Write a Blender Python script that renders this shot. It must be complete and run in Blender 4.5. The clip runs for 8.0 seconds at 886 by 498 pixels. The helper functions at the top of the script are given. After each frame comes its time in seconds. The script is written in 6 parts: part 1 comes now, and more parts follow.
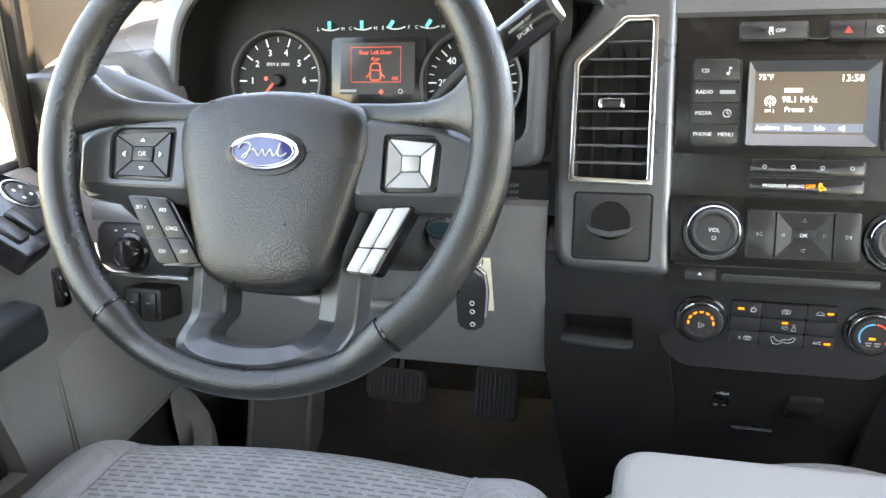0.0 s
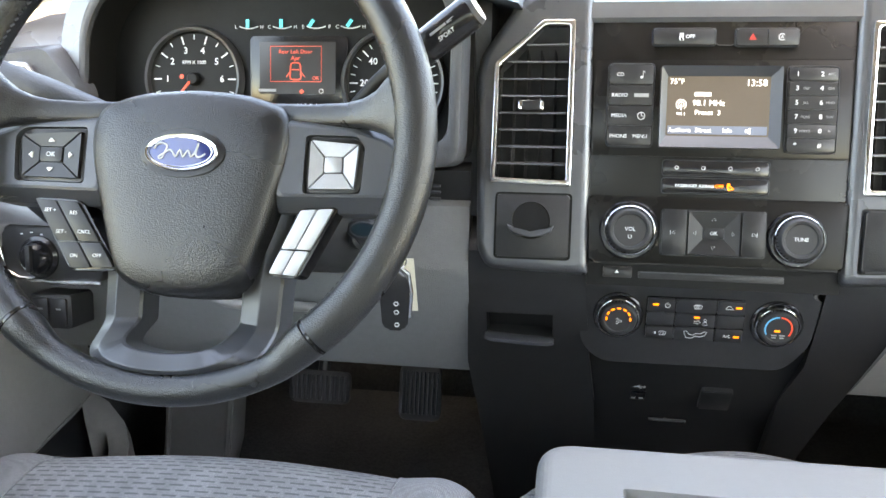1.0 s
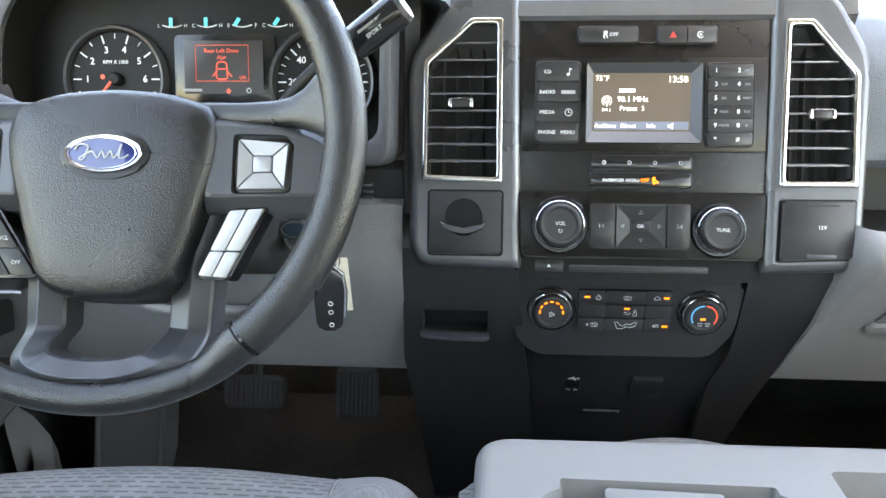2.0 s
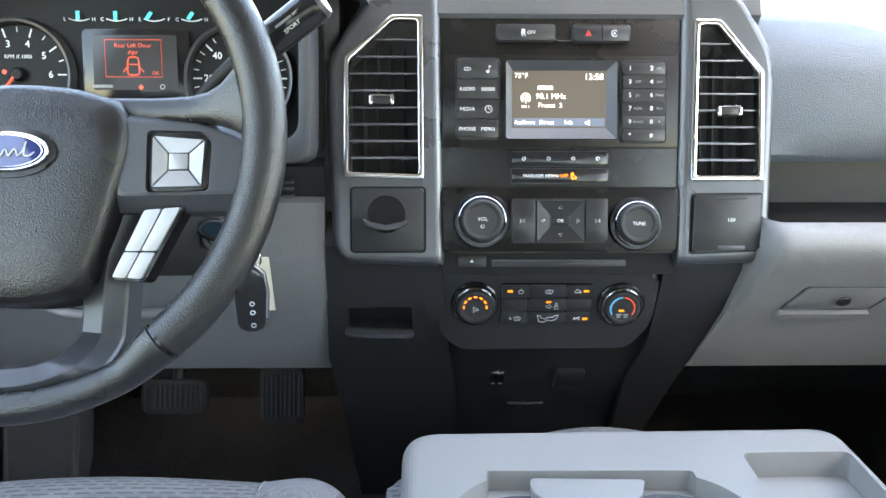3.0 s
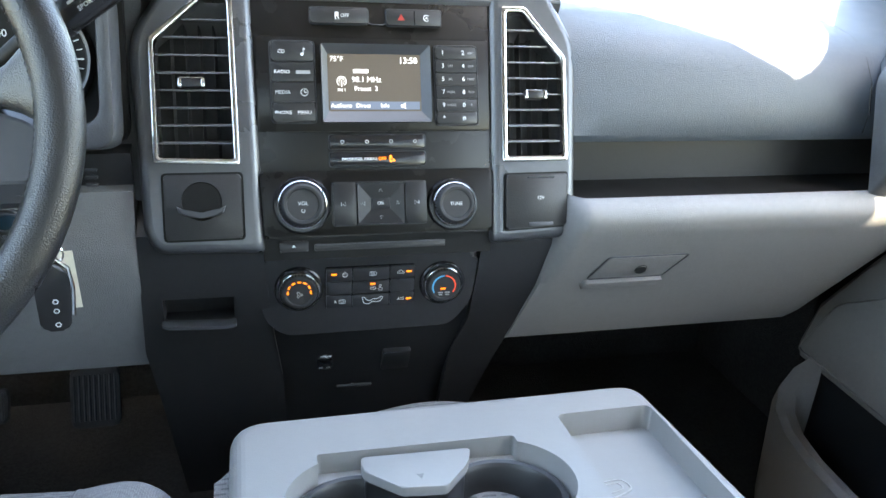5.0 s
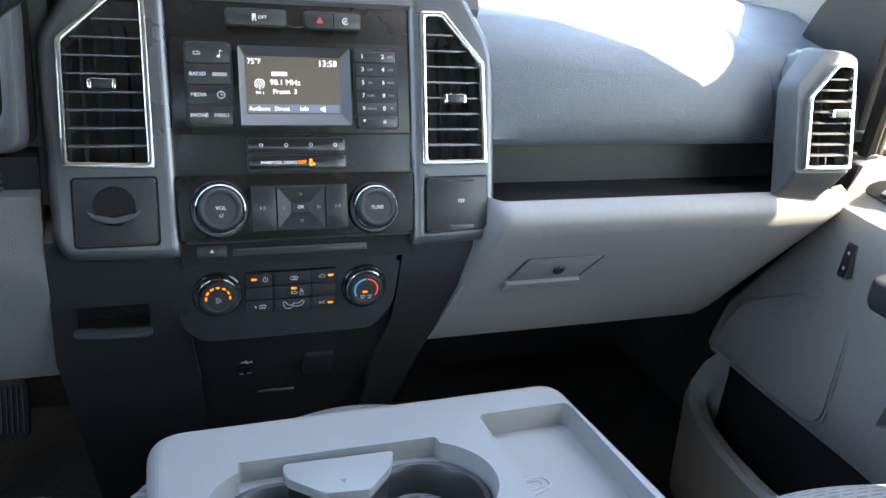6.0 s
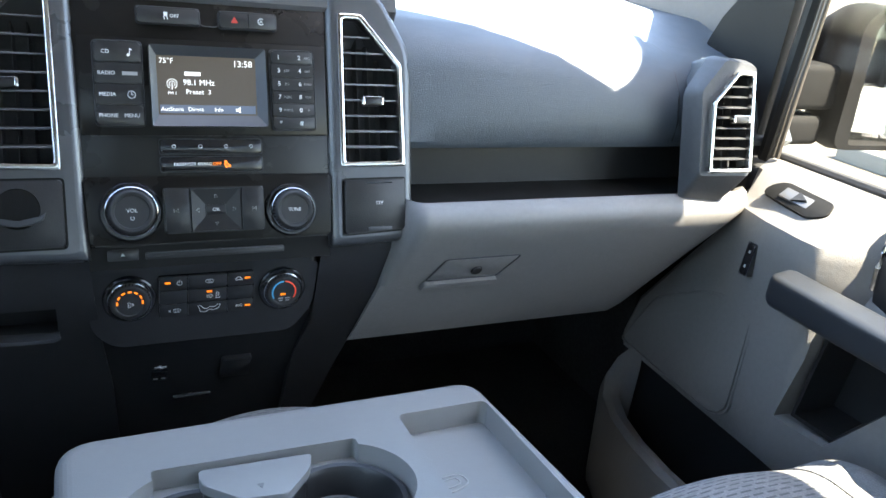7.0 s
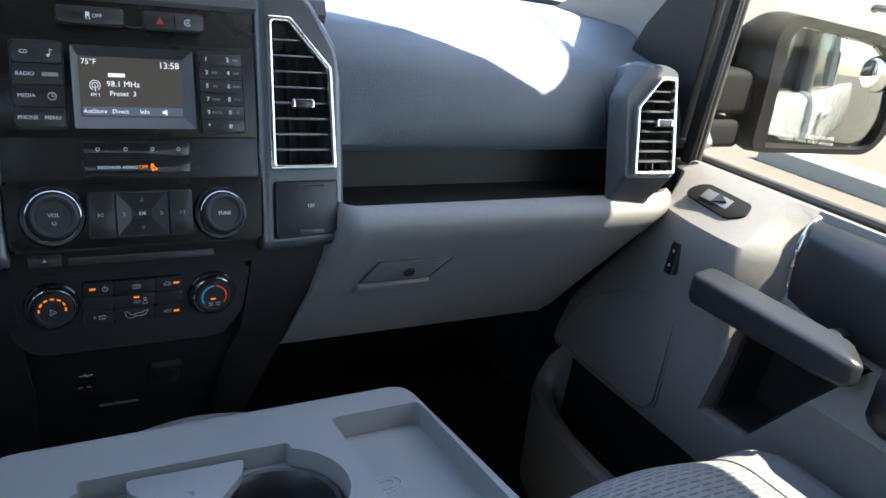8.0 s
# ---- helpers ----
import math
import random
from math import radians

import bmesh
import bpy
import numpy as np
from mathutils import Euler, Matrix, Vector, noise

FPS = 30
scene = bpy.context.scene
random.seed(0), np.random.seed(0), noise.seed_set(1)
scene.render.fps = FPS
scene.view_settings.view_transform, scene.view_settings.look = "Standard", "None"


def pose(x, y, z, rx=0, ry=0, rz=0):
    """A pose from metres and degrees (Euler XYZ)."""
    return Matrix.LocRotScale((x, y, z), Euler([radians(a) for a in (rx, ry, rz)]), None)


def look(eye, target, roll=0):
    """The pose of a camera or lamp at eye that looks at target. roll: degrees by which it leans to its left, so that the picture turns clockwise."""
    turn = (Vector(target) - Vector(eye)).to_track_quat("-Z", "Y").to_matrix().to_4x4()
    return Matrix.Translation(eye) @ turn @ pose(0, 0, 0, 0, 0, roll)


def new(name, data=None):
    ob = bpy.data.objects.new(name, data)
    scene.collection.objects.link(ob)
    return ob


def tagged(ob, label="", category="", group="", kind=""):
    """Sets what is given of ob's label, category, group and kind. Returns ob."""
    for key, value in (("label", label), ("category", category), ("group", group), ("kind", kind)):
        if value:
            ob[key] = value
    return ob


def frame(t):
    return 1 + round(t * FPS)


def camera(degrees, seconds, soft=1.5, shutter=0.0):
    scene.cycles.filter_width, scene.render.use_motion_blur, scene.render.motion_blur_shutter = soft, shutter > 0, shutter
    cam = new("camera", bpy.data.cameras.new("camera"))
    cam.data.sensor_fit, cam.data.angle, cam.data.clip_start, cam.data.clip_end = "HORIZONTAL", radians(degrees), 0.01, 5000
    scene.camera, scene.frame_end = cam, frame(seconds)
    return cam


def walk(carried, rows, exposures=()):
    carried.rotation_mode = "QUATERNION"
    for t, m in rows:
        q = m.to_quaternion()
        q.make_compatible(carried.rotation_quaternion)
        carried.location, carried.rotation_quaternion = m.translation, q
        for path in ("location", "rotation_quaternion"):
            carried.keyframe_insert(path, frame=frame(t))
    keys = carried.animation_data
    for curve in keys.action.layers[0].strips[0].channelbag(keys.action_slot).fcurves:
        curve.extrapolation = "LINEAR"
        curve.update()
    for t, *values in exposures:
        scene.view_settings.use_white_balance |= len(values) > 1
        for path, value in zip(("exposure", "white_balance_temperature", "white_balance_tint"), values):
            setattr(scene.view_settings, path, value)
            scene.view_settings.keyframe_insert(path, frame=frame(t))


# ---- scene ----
cam = camera(59.0, 8.0)
PATH = [
    (0, (-0.1368, -0.7879, 0.9178), (-0.3904, 0.1076, 0.5521), -2.97),
    (0.5, (-0.1381, -0.7884, 0.9189), (-0.3641, 0.1137, 0.5512), -2.57),
    (1, (-0.1380, -0.7893, 0.9195), (-0.2940, 0.1265, 0.5496), -1.29),
    (2.5, (-0.1352, -0.7923, 0.9160), (-0.1733, 0.1357, 0.5453), -0.55),
    (3, (-0.1356, -0.7928, 0.9155), (-0.1128, 0.1352, 0.5436), 0.44),
    (3.5, (-0.1344, -0.7946, 0.9157), (-0.0382, 0.1243, 0.5330), 1.39),
    (4, (-0.1342, -0.7963, 0.9155), (0.0163, 0.1140, 0.5299), 2.35),
    (4.5, (-0.1336, -0.7979, 0.9154), (0.0623, 0.1040, 0.5303), 2.79),
    (6, (-0.1301, -0.8018, 0.9232), (0.2022, 0.0617, 0.5436), 5.06),
    (6.5, (-0.1298, -0.8047, 0.9273), (0.2493, 0.0406, 0.5507), 6.02),
    (7, (-0.1273, -0.8082, 0.9311), (0.2948, 0.0177, 0.5573), 7.02),
    (7.5, (-0.1264, -0.8120, 0.9330), (0.3331, -0.0034, 0.5656), 7.82),
    (8, (-0.1263, -0.8144, 0.9354), (0.3679, -0.0245, 0.5725), 8.30),
]
EXPOSURES = [(0.0, 5.84, 9600, 13), (2.5, 5.64, 8700, 10), (4.5, 5.60, 8000, 7), (6.0, 5.17, 7450, 8), (7.0, 4.78, 7100, 8), (7.5, 4.38, 6950, 8), (8.0, 3.90, 6800, 9)]
walk(cam, [(t, look(eye, target, roll)) for t, eye, target, roll in PATH], EXPOSURES)

# ---- sky and sun ----
SUN_TO = Vector((0.26, -0.42, 0.87)).normalized()
world = bpy.data.worlds.new("sky")
scene.world = world
world.use_nodes = True
sky = world.node_tree.nodes.new("ShaderNodeTexSky")
sky.sky_type, sky.sun_disc = "NISHITA", False
sky.sun_elevation = math.asin(SUN_TO.z)
sky.sun_rotation = math.atan2(SUN_TO.x, SUN_TO.y)
world.node_tree.nodes["Background"].inputs[1].default_value = 0.085
world.node_tree.links.new(sky.outputs[0], world.node_tree.nodes["Background"].inputs[0])
sun = new("sun", bpy.data.lights.new("sun", "SUN"))
sun.data.energy, sun.data.angle, sun.data.color = 5.0, radians(0.5), (1.0, 0.95, 0.87)
sun.matrix_world = look((0, 0, 0), -SUN_TO)

# ---- materials ----
def material(name, color, rough=0.5, metal=0.0, grain=None, bump=0.0, vary=0.0, emit=None, coat=0.0, spec=0.5, leather=False):
    """A surface with colour variation at two scales and a fine relief. grain: size of the relief in metres."""
    m = bpy.data.materials.new(name)
    m.use_nodes = True
    nt = m.node_tree
    n, l = nt.nodes, nt.links
    b = n["Principled BSDF"]
    b.inputs["Base Color"].default_value = (*color, 1)
    b.inputs["Roughness"].default_value = rough
    b.inputs["Metallic"].default_value = metal
    b.inputs["Specular IOR Level"].default_value = spec
    b.inputs["Coat Weight"].default_value = coat
    co = n.new("ShaderNodeTexCoord")
    if vary:
        big = n.new("ShaderNodeTexNoise")
        big.inputs["Scale"].default_value, big.inputs["Detail"].default_value = 9, 6
        fine = n.new("ShaderNodeTexNoise")
        fine.inputs["Scale"].default_value, fine.inputs["Detail"].default_value = 160, 3
        add = n.new("ShaderNodeMath")
        add.operation = "ADD"
        ramp = n.new("ShaderNodeMapRange")
        ramp.inputs[1].default_value, ramp.inputs[2].default_value = 0.7, 1.3
        ramp.inputs[3].default_value, ramp.inputs[4].default_value = 1 - vary, 1 + vary
        mix = n.new("ShaderNodeVectorMath")
        mix.operation = "SCALE"
        mix.inputs[0].default_value = color
        l.new(co.outputs["Object"], big.inputs[0]), l.new(co.outputs["Object"], fine.inputs[0])
        l.new(big.outputs[0], add.inputs[0]), l.new(fine.outputs[0], add.inputs[1])
        l.new(add.outputs[0], ramp.inputs[0]), l.new(ramp.outputs[0], mix.inputs["Scale"])
        l.new(mix.outputs[0], b.inputs["Base Color"])
        rr = n.new("ShaderNodeMapRange")
        rr.inputs[1].default_value, rr.inputs[2].default_value = 0.3, 0.7
        rr.inputs[3].default_value, rr.inputs[4].default_value = max(0.02, rough - 0.08), min(1, rough + 0.08)
        l.new(big.outputs[0], rr.inputs[0]), l.new(rr.outputs[0], b.inputs["Roughness"])
    if grain:
        tex = n.new("ShaderNodeTexVoronoi")
        tex.inputs["Scale"].default_value = 1 / grain
        if leather:
            tex.feature = "DISTANCE_TO_EDGE"
        bp = n.new("ShaderNodeBump")
        bp.inputs["Strength"].default_value, bp.inputs["Distance"].default_value = bump, grain * 0.35
        warp = n.new("ShaderNodeTexNoise")
        warp.inputs["Scale"].default_value = 0.35 / grain
        wm = n.new("ShaderNodeVectorMath")
        wm.operation = "MULTIPLY_ADD"
        wm.inputs[1].default_value = (grain * 0.6,) * 3
        l.new(co.outputs["Object"], warp.inputs[0]), l.new(warp.outputs["Color"], wm.inputs[0]), l.new(co.outputs["Object"], wm.inputs[2])
        l.new(wm.outputs[0], tex.inputs["Vector"])
        if leather:
            sm = n.new("ShaderNodeMapRange")
            sm.interpolation_type = "SMOOTHSTEP"
            sm.inputs[1].default_value, sm.inputs[2].default_value = 0.0, 0.28
            l.new(tex.outputs["Distance"], sm.inputs[0]), l.new(sm.outputs[0], bp.inputs["Height"])
        else:
            l.new(tex.outputs["Distance"], bp.inputs["Height"])
        l.new(bp.outputs[0], b.inputs["Normal"])
    if emit:
        b.inputs["Emission Color"].default_value = (*color, 1)
        b.inputs["Emission Strength"].default_value = emit
    return m


def fabric(name, color, dark, dashes):
    """Woven seat cloth: a fine weave, and on the centre panels short dark dashes in staggered rows."""
    m = material(name, color, 0.92, spec=0.15)
    nt = m.node_tree
    n, l = nt.nodes, nt.links
    b = n["Principled BSDF"]
    co = n.new("ShaderNodeTexCoord")
    weave = n.new("ShaderNodeTexVoronoi")
    weave.inputs["Scale"].default_value, weave.inputs["Randomness"].default_value = 520, 0.35
    l.new(co.outputs["Object"], weave.inputs["Vector"])
    bp = n.new("ShaderNodeBump")
    bp.inputs["Strength"].default_value, bp.inputs["Distance"].default_value = 0.7, 0.0012
    l.new(weave.outputs["Distance"], bp.inputs["Height"]), l.new(bp.outputs[0], b.inputs["Normal"])
    soil = n.new("ShaderNodeTexNoise")
    soil.inputs["Scale"].default_value, soil.inputs["Detail"].default_value = 14, 7
    l.new(co.outputs["Object"], soil.inputs[0])
    rng = n.new("ShaderNodeMapRange")
    rng.inputs[1].default_value, rng.inputs[2].default_value, rng.inputs[3].default_value, rng.inputs[4].default_value = 0.25, 0.75, 0.85, 1.12
    l.new(soil.outputs[0], rng.inputs[0])
    fine = n.new("ShaderNodeMapRange")
    fine.inputs[1].default_value, fine.inputs[2].default_value, fine.inputs[3].default_value, fine.inputs[4].default_value = 0, 0.6, 1.15, 0.7
    l.new(weave.outputs["Distance"], fine.inputs[0])
    mul = n.new("ShaderNodeMath")
    mul.operation = "MULTIPLY"
    l.new(rng.outputs[0], mul.inputs[0]), l.new(fine.outputs[0], mul.inputs[1])
    sc = n.new("ShaderNodeVectorMath")
    sc.operation = "SCALE"
    sc.inputs[0].default_value = color
    l.new(mul.outputs[0], sc.inputs["Scale"])
    out = sc.outputs[0]
    if dashes:
        mp = n.new("ShaderNodeMapping")
        mp.inputs["Scale"].default_value = (1.0, 1.0, 0.0)
        l.new(co.outputs["Object"], mp.inputs[0])
        bricks = n.new("ShaderNodeTexBrick")
        bricks.offset = 0.5
        bricks.inputs["Scale"].default_value = 1.0
        bricks.inputs["Brick Width"].default_value, bricks.inputs["Row Height"].default_value = 0.0185, 0.0074
        bricks.inputs["Mortar Size"].default_value, bricks.inputs["Mortar Smooth"].default_value = 0.0026, 0.1
        l.new(mp.outputs[0], bricks.inputs["Vector"])
        mix = n.new("ShaderNodeMix")
        mix.data_type = "RGBA"
        mix.inputs[7].default_value = (*dark, 1)
        l.new(bricks.outputs["Fac"], mix.inputs[0])
        inv = n.new("ShaderNodeMath")
        inv.operation = "SUBTRACT"
        inv.inputs[0].default_value = 1.0
        l.new(bricks.outputs["Fac"], inv.inputs[1])
        half = n.new("ShaderNodeMath")
        half.operation = "MULTIPLY"
        half.inputs[1].default_value = 0.55
        l.new(inv.outputs[0], half.inputs[0]), l.new(half.outputs[0], mix.inputs[0])
        l.new(out, mix.inputs[6])
        out = mix.outputs[2]
    l.new(out, b.inputs["Base Color"])
    return m


BLACK = material("black_plastic", (0.016, 0.016, 0.017), 0.42, grain=0.0012, bump=0.25, vary=0.12)
CHAR = material("charcoal_plastic", (0.046, 0.048, 0.053), 0.5, grain=0.0016, bump=0.35, vary=0.12)
SOFT = material("soft_dash_skin", (0.060, 0.074, 0.090), 0.42, grain=0.0018, bump=0.4, vary=0.06, leather=True)
GLOSS = material("gloss_black", (0.012, 0.012, 0.014), 0.16, vary=0.1)
PANEL = material("brushed_dark_panel", (0.0080, 0.0072, 0.0066), 0.27, vary=0.06, spec=0.24)
PILLARS = material("dark_silver_plastic", (0.106, 0.109, 0.117), 0.31, 0.55, vary=0.04)
SILVER = material("painted_silver_plastic", (0.15, 0.153, 0.16), 0.33, 0.6, vary=0.03)
SATIN = material("satin_grey_spoke", (0.062, 0.065, 0.072), 0.36, 0.35, vary=0.03)
RINGS = material("dark_chrome", (0.40, 0.41, 0.42), 0.12, 1.0, vary=0.03)
CHROME = material("chrome", (0.74, 0.75, 0.76), 0.17, 1.0, vary=0.03)
GREY = material("light_grey_plastic", (0.184, 0.177, 0.173), 0.44, grain=0.0018, bump=0.35, vary=0.06, leather=True)
MIDGREY = material("mid_grey_plastic", (0.152, 0.154, 0.157), 0.55, grain=0.0018, bump=0.35, vary=0.06, leather=True)
CONSOLE = material("console_grey_plastic", (0.242, 0.239, 0.236), 0.46, grain=0.0013, bump=0.2, vary=0.02)
LEATHER = material("grained_black_leather", (0.014, 0.0145, 0.0160), 0.29, grain=0.0011, bump=0.65, vary=0.05, spec=0.6)
RUBBER = material("black_rubber", (0.036, 0.036, 0.038), 0.75, grain=0.002, bump=0.3, vary=0.15)
CARPET = material("black_carpet", (0.046, 0.047, 0.049), 0.95, grain=0.003, bump=0.8, vary=0.3, spec=0.1)
BUTTON = material("button_plastic", (0.016, 0.016, 0.017), 0.36, vary=0.1)
BUTTON_GREY = material("silver_button", (0.42, 0.43, 0.45), 0.38, 0.35, vary=0.05)
MARK = material("printed_white_marking", (0.75, 0.76, 0.76), 0.5)
DIM = material("dim_marking", (0.30, 0.30, 0.30), 0.5)
AMBER = material("amber_lit_lamp", (1.0, 0.22, 0.01), 0.4, emit=0.048)
RED = material("red_lit_marking", (0.9, 0.10, 0.05), 0.4, emit=0.012)
CYAN = material("cyan_lit_marking", (0.02, 0.45, 0.55), 0.4, emit=0.03)
TEXTGLOW = material("lit_white_text", (0.92, 0.93, 0.9), 0.4, emit=0.040)
SCREEN = material("lit_screen", (0.080, 0.069, 0.057), 0.25, emit=0.018)
SCREENBAR = material("lit_screen_bar", (0.105, 0.130, 0.175), 0.25, emit=0.022)
SCREENDARK = material("dark_screen", (0.02, 0.018, 0.017), 0.2, emit=0.012)
DIALBLUE = material("blue_arc", (0.05, 0.30, 0.55), 0.4, emit=0.02)
CLOTH = fabric("grey_seat_cloth", (0.26, 0.26, 0.265), (0.03, 0.035, 0.04), False)
CLOTH_DASH = fabric("dashed_seat_cloth", (0.275, 0.275, 0.28), (0.045, 0.05, 0.058), True)
BADGE_BLUE = material("blue_enamel", (0.02, 0.035, 0.16), 0.2, coat=0.6)
BEIGE = material("pillar_trim", (0.135, 0.122, 0.114), 0.65, grain=0.002, bump=0.3, vary=0.05)
HEADLINER = material("headliner_cloth", (0.36, 0.355, 0.345), 0.9, grain=0.003, bump=0.3, vary=0.05, spec=0.1)
PAINT = material("white_car_paint", (0.78, 0.78, 0.77), 0.25, coat=0.8, vary=0.02)
ASPHALT = material("pale_worn_asphalt", (0.046, 0.041, 0.032), 0.9, grain=0.02, bump=0.6, vary=0.2)
CONCRETE = material("pale_concrete", (0.17, 0.167, 0.155), 0.85, grain=0.015, bump=0.4, vary=0.12)
MIRROR = material("mirror_glass", (0.58, 0.60, 0.58), 0.01, 1.0)


def sheet_glass(name, tint, gloss):
    """Thin car glass: tinted clear sheet with a mirror-like sheen that grows at flat angles."""
    m = bpy.data.materials.new(name)
    m.use_nodes = True
    nt = m.node_tree
    nt.nodes.remove(nt.nodes["Principled BSDF"])
    clear, shine = nt.nodes.new("ShaderNodeBsdfTransparent"), nt.nodes.new("ShaderNodeBsdfGlossy")
    mix = nt.nodes.new("ShaderNodeMixShader")
    clear.inputs[0].default_value, shine.inputs["Roughness"].default_value = (*tint, 1), 0.0
    edge, steep, most = nt.nodes.new("ShaderNodeLayerWeight"), nt.nodes.new("ShaderNodeMath"), nt.nodes.new("ShaderNodeMath")
    edge.inputs["Blend"].default_value, steep.operation, most.operation = 0.5, "POWER", "MAXIMUM"
    steep.inputs[1].default_value, most.inputs[1].default_value = 5.0, gloss
    nt.links.new(edge.outputs["Facing"], steep.inputs[0]), nt.links.new(steep.outputs[0], most.inputs[0]), nt.links.new(most.outputs[0], mix.inputs[0])
    nt.links.new(clear.outputs[0], mix.inputs[1]), nt.links.new(shine.outputs[0], mix.inputs[2])
    nt.links.new(mix.outputs[0], nt.nodes["Material Output"].inputs[0])
    return m


GLASS = sheet_glass("window_glass", (0.78, 0.78, 0.76), 0.02)
SCREENGLASS = sheet_glass("windscreen_glass", (0.94, 0.94, 0.93), 0.02)
DARKGLASS = sheet_glass("tinted_rear_glass", (0.42, 0.43, 0.42), 0.12)
CAP = material("matt_black_cap", (0.020, 0.020, 0.021), 0.55, vary=0.1)
GLOSSY = material("smooth_black_trim", (0.022, 0.023, 0.026), 0.30, vary=0.04)
TRIM = material("dull_black_trim", (0.0085, 0.0084, 0.0083), 0.5, grain=0.0012, bump=0.2, vary=0.1, spec=0.18)
CASE = material("black_mirror_case", (0.0060, 0.0060, 0.0061), 0.75, grain=0.0012, bump=0.2, vary=0.1, spec=0.08)
BROWN = material("dark_brown_trim", (0.0105, 0.0088, 0.0074), 0.6, grain=0.0014, bump=0.3, vary=0.1, spec=0.2)
STRIP = material("brown_weather_strip", (0.060, 0.050, 0.040), 0.5, vary=0.08)
# paler copy of the spoke satin: haze over the upper spokes put into colour
SPOKE_HAZED = material("hazed_satin_spoke", (0.080, 0.084, 0.093), 0.38, 0.3, vary=0.03)
BAR = material("moulded_black_bar", (0.021, 0.023, 0.027), 0.38, grain=0.0012, bump=0.15, vary=0.05)
# one vent slat plastic in three tones: each vent's light is put into the colour
SLAT_LIT = material("slat_lit", (0.19, 0.193, 0.20), 0.36, vary=0.06)
SCUFF = material("scuffed_plastic", (0.33, 0.325, 0.315), 0.7, vary=0.12)
SLAT_HALF_LIT = material("slat_half_lit", (0.095, 0.097, 0.102), 0.40, vary=0.06)
SLAT_SHADED = material("slat_shaded", (0.045, 0.046, 0.050), 0.42, vary=0.06)
CREAM = material("cream_card", (0.62, 0.58, 0.47), 0.7, vary=0.06)


# ---- shape helpers ----
def mesh(name, bm, mat, smooth=35, flat=0.0):
    me = bpy.data.meshes.new(name)
    bmesh.ops.recalc_face_normals(bm, faces=bm.faces)
    for f in bm.faces:
        f.smooth = not flat or f.calc_area() < flat
    for e in bm.edges:
        if len(e.link_faces) == 2 and e.calc_face_angle(0) > radians(smooth):
            e.smooth = False
    bm.to_mesh(me)
    bm.free()
    me.materials.append(mat)
    return me


def part(name, bm, mat, parent=None, label="", smooth=35, flat=0.0):
    ob = new(name, mesh(name, bm, mat, smooth, flat))
    if parent:
        ob.parent = parent
        ob.matrix_parent_inverse = Matrix.Identity(4)
    if label:
        tagged(ob, label)
    return ob


def thing(name, label, category, base=(0, 0, 0), group="", kind=""):
    """An Empty at the thing's base, which its parts hang under; parts are written in world metres and moved into its frame."""
    ob = new(name)
    ob.location = base
    ob.empty_display_size = 0.05
    return tagged(ob, label, category, group, kind)


def settle(ob):
    """Parts were built in world metres: takes the base of their thing out of them."""
    shift = Matrix.Translation(-Vector(ob.location))
    done = set()
    for child in ob.children:
        if child.data.name not in done:
            child.data.transform(shift)
            done.add(child.data.name)
        for sub in child.children:
            if sub.data.name not in done:
                sub.data.transform(shift)
                done.add(sub.data.name)
    return ob


def box(bm, size, m=Matrix(), r=0.0, seg=2):
    v = bmesh.ops.create_cube(bm, size=1.0)["verts"]
    bmesh.ops.scale(bm, vec=size, verts=v)
    if r:
        edges = list({e for a in v for e in a.link_edges})
        got = bmesh.ops.bevel(bm, geom=edges, offset=min(r, 0.49 * min(size)), segments=seg, profile=0.5, affect="EDGES", clamp_overlap=True)
        v = list({a for f in got["faces"] for a in f.verts} | {a for a in v if a.is_valid})
    bmesh.ops.transform(bm, matrix=m, verts=v)
    return bm


def rounded(poly, r, seg=4):
    """The outline with its corners rounded by r (one number or one for each corner)."""
    out = []
    n = len(poly)
    rs = r if isinstance(r, (list, tuple)) else [r] * n
    for k in range(n):
        p0, p1, p2 = Vector(poly[k - 1]), Vector(poly[k]), Vector(poly[(k + 1) % n])
        a, b = (p0 - p1), (p2 - p1)
        rr = min(rs[k], 0.45 * a.length, 0.45 * b.length)
        if rr < 1e-5:
            out.append(tuple(p1))
            continue
        s, e = p1 + a.normalized() * rr, p1 + b.normalized() * rr
        for i in range(seg + 1):
            t = i / seg
            out.append(tuple(s.lerp(p1, t).lerp(p1.lerp(e, t), t)))
    return out


def prism(bm, poly, w0, w1, m=Matrix(), bev=0.0, seg=2):
    """An outline in (u, v) pulled from w0 to w1 along w; bev rounds the rim of the w1 face."""
    lo = [bm.verts.new((u, v, w0)) for u, v in poly]
    hi = [bm.verts.new((u, v, w1)) for u, v in poly]
    n = len(poly)
    bm.faces.new(lo[::-1])
    top = bm.faces.new(hi)
    for k in range(n):
        bm.faces.new((lo[k], lo[(k + 1) % n], hi[(k + 1) % n], hi[k]))
    verts = lo + hi
    if bev:
        got = bmesh.ops.bevel(bm, geom=list(top.edges), offset=bev, segments=seg, profile=0.5, affect="EDGES", clamp_overlap=True)
        verts = list({a for f in got["faces"] for a in f.verts} | {a for a in verts if a.is_valid})
    bmesh.ops.transform(bm, matrix=m, verts=verts)
    return bm


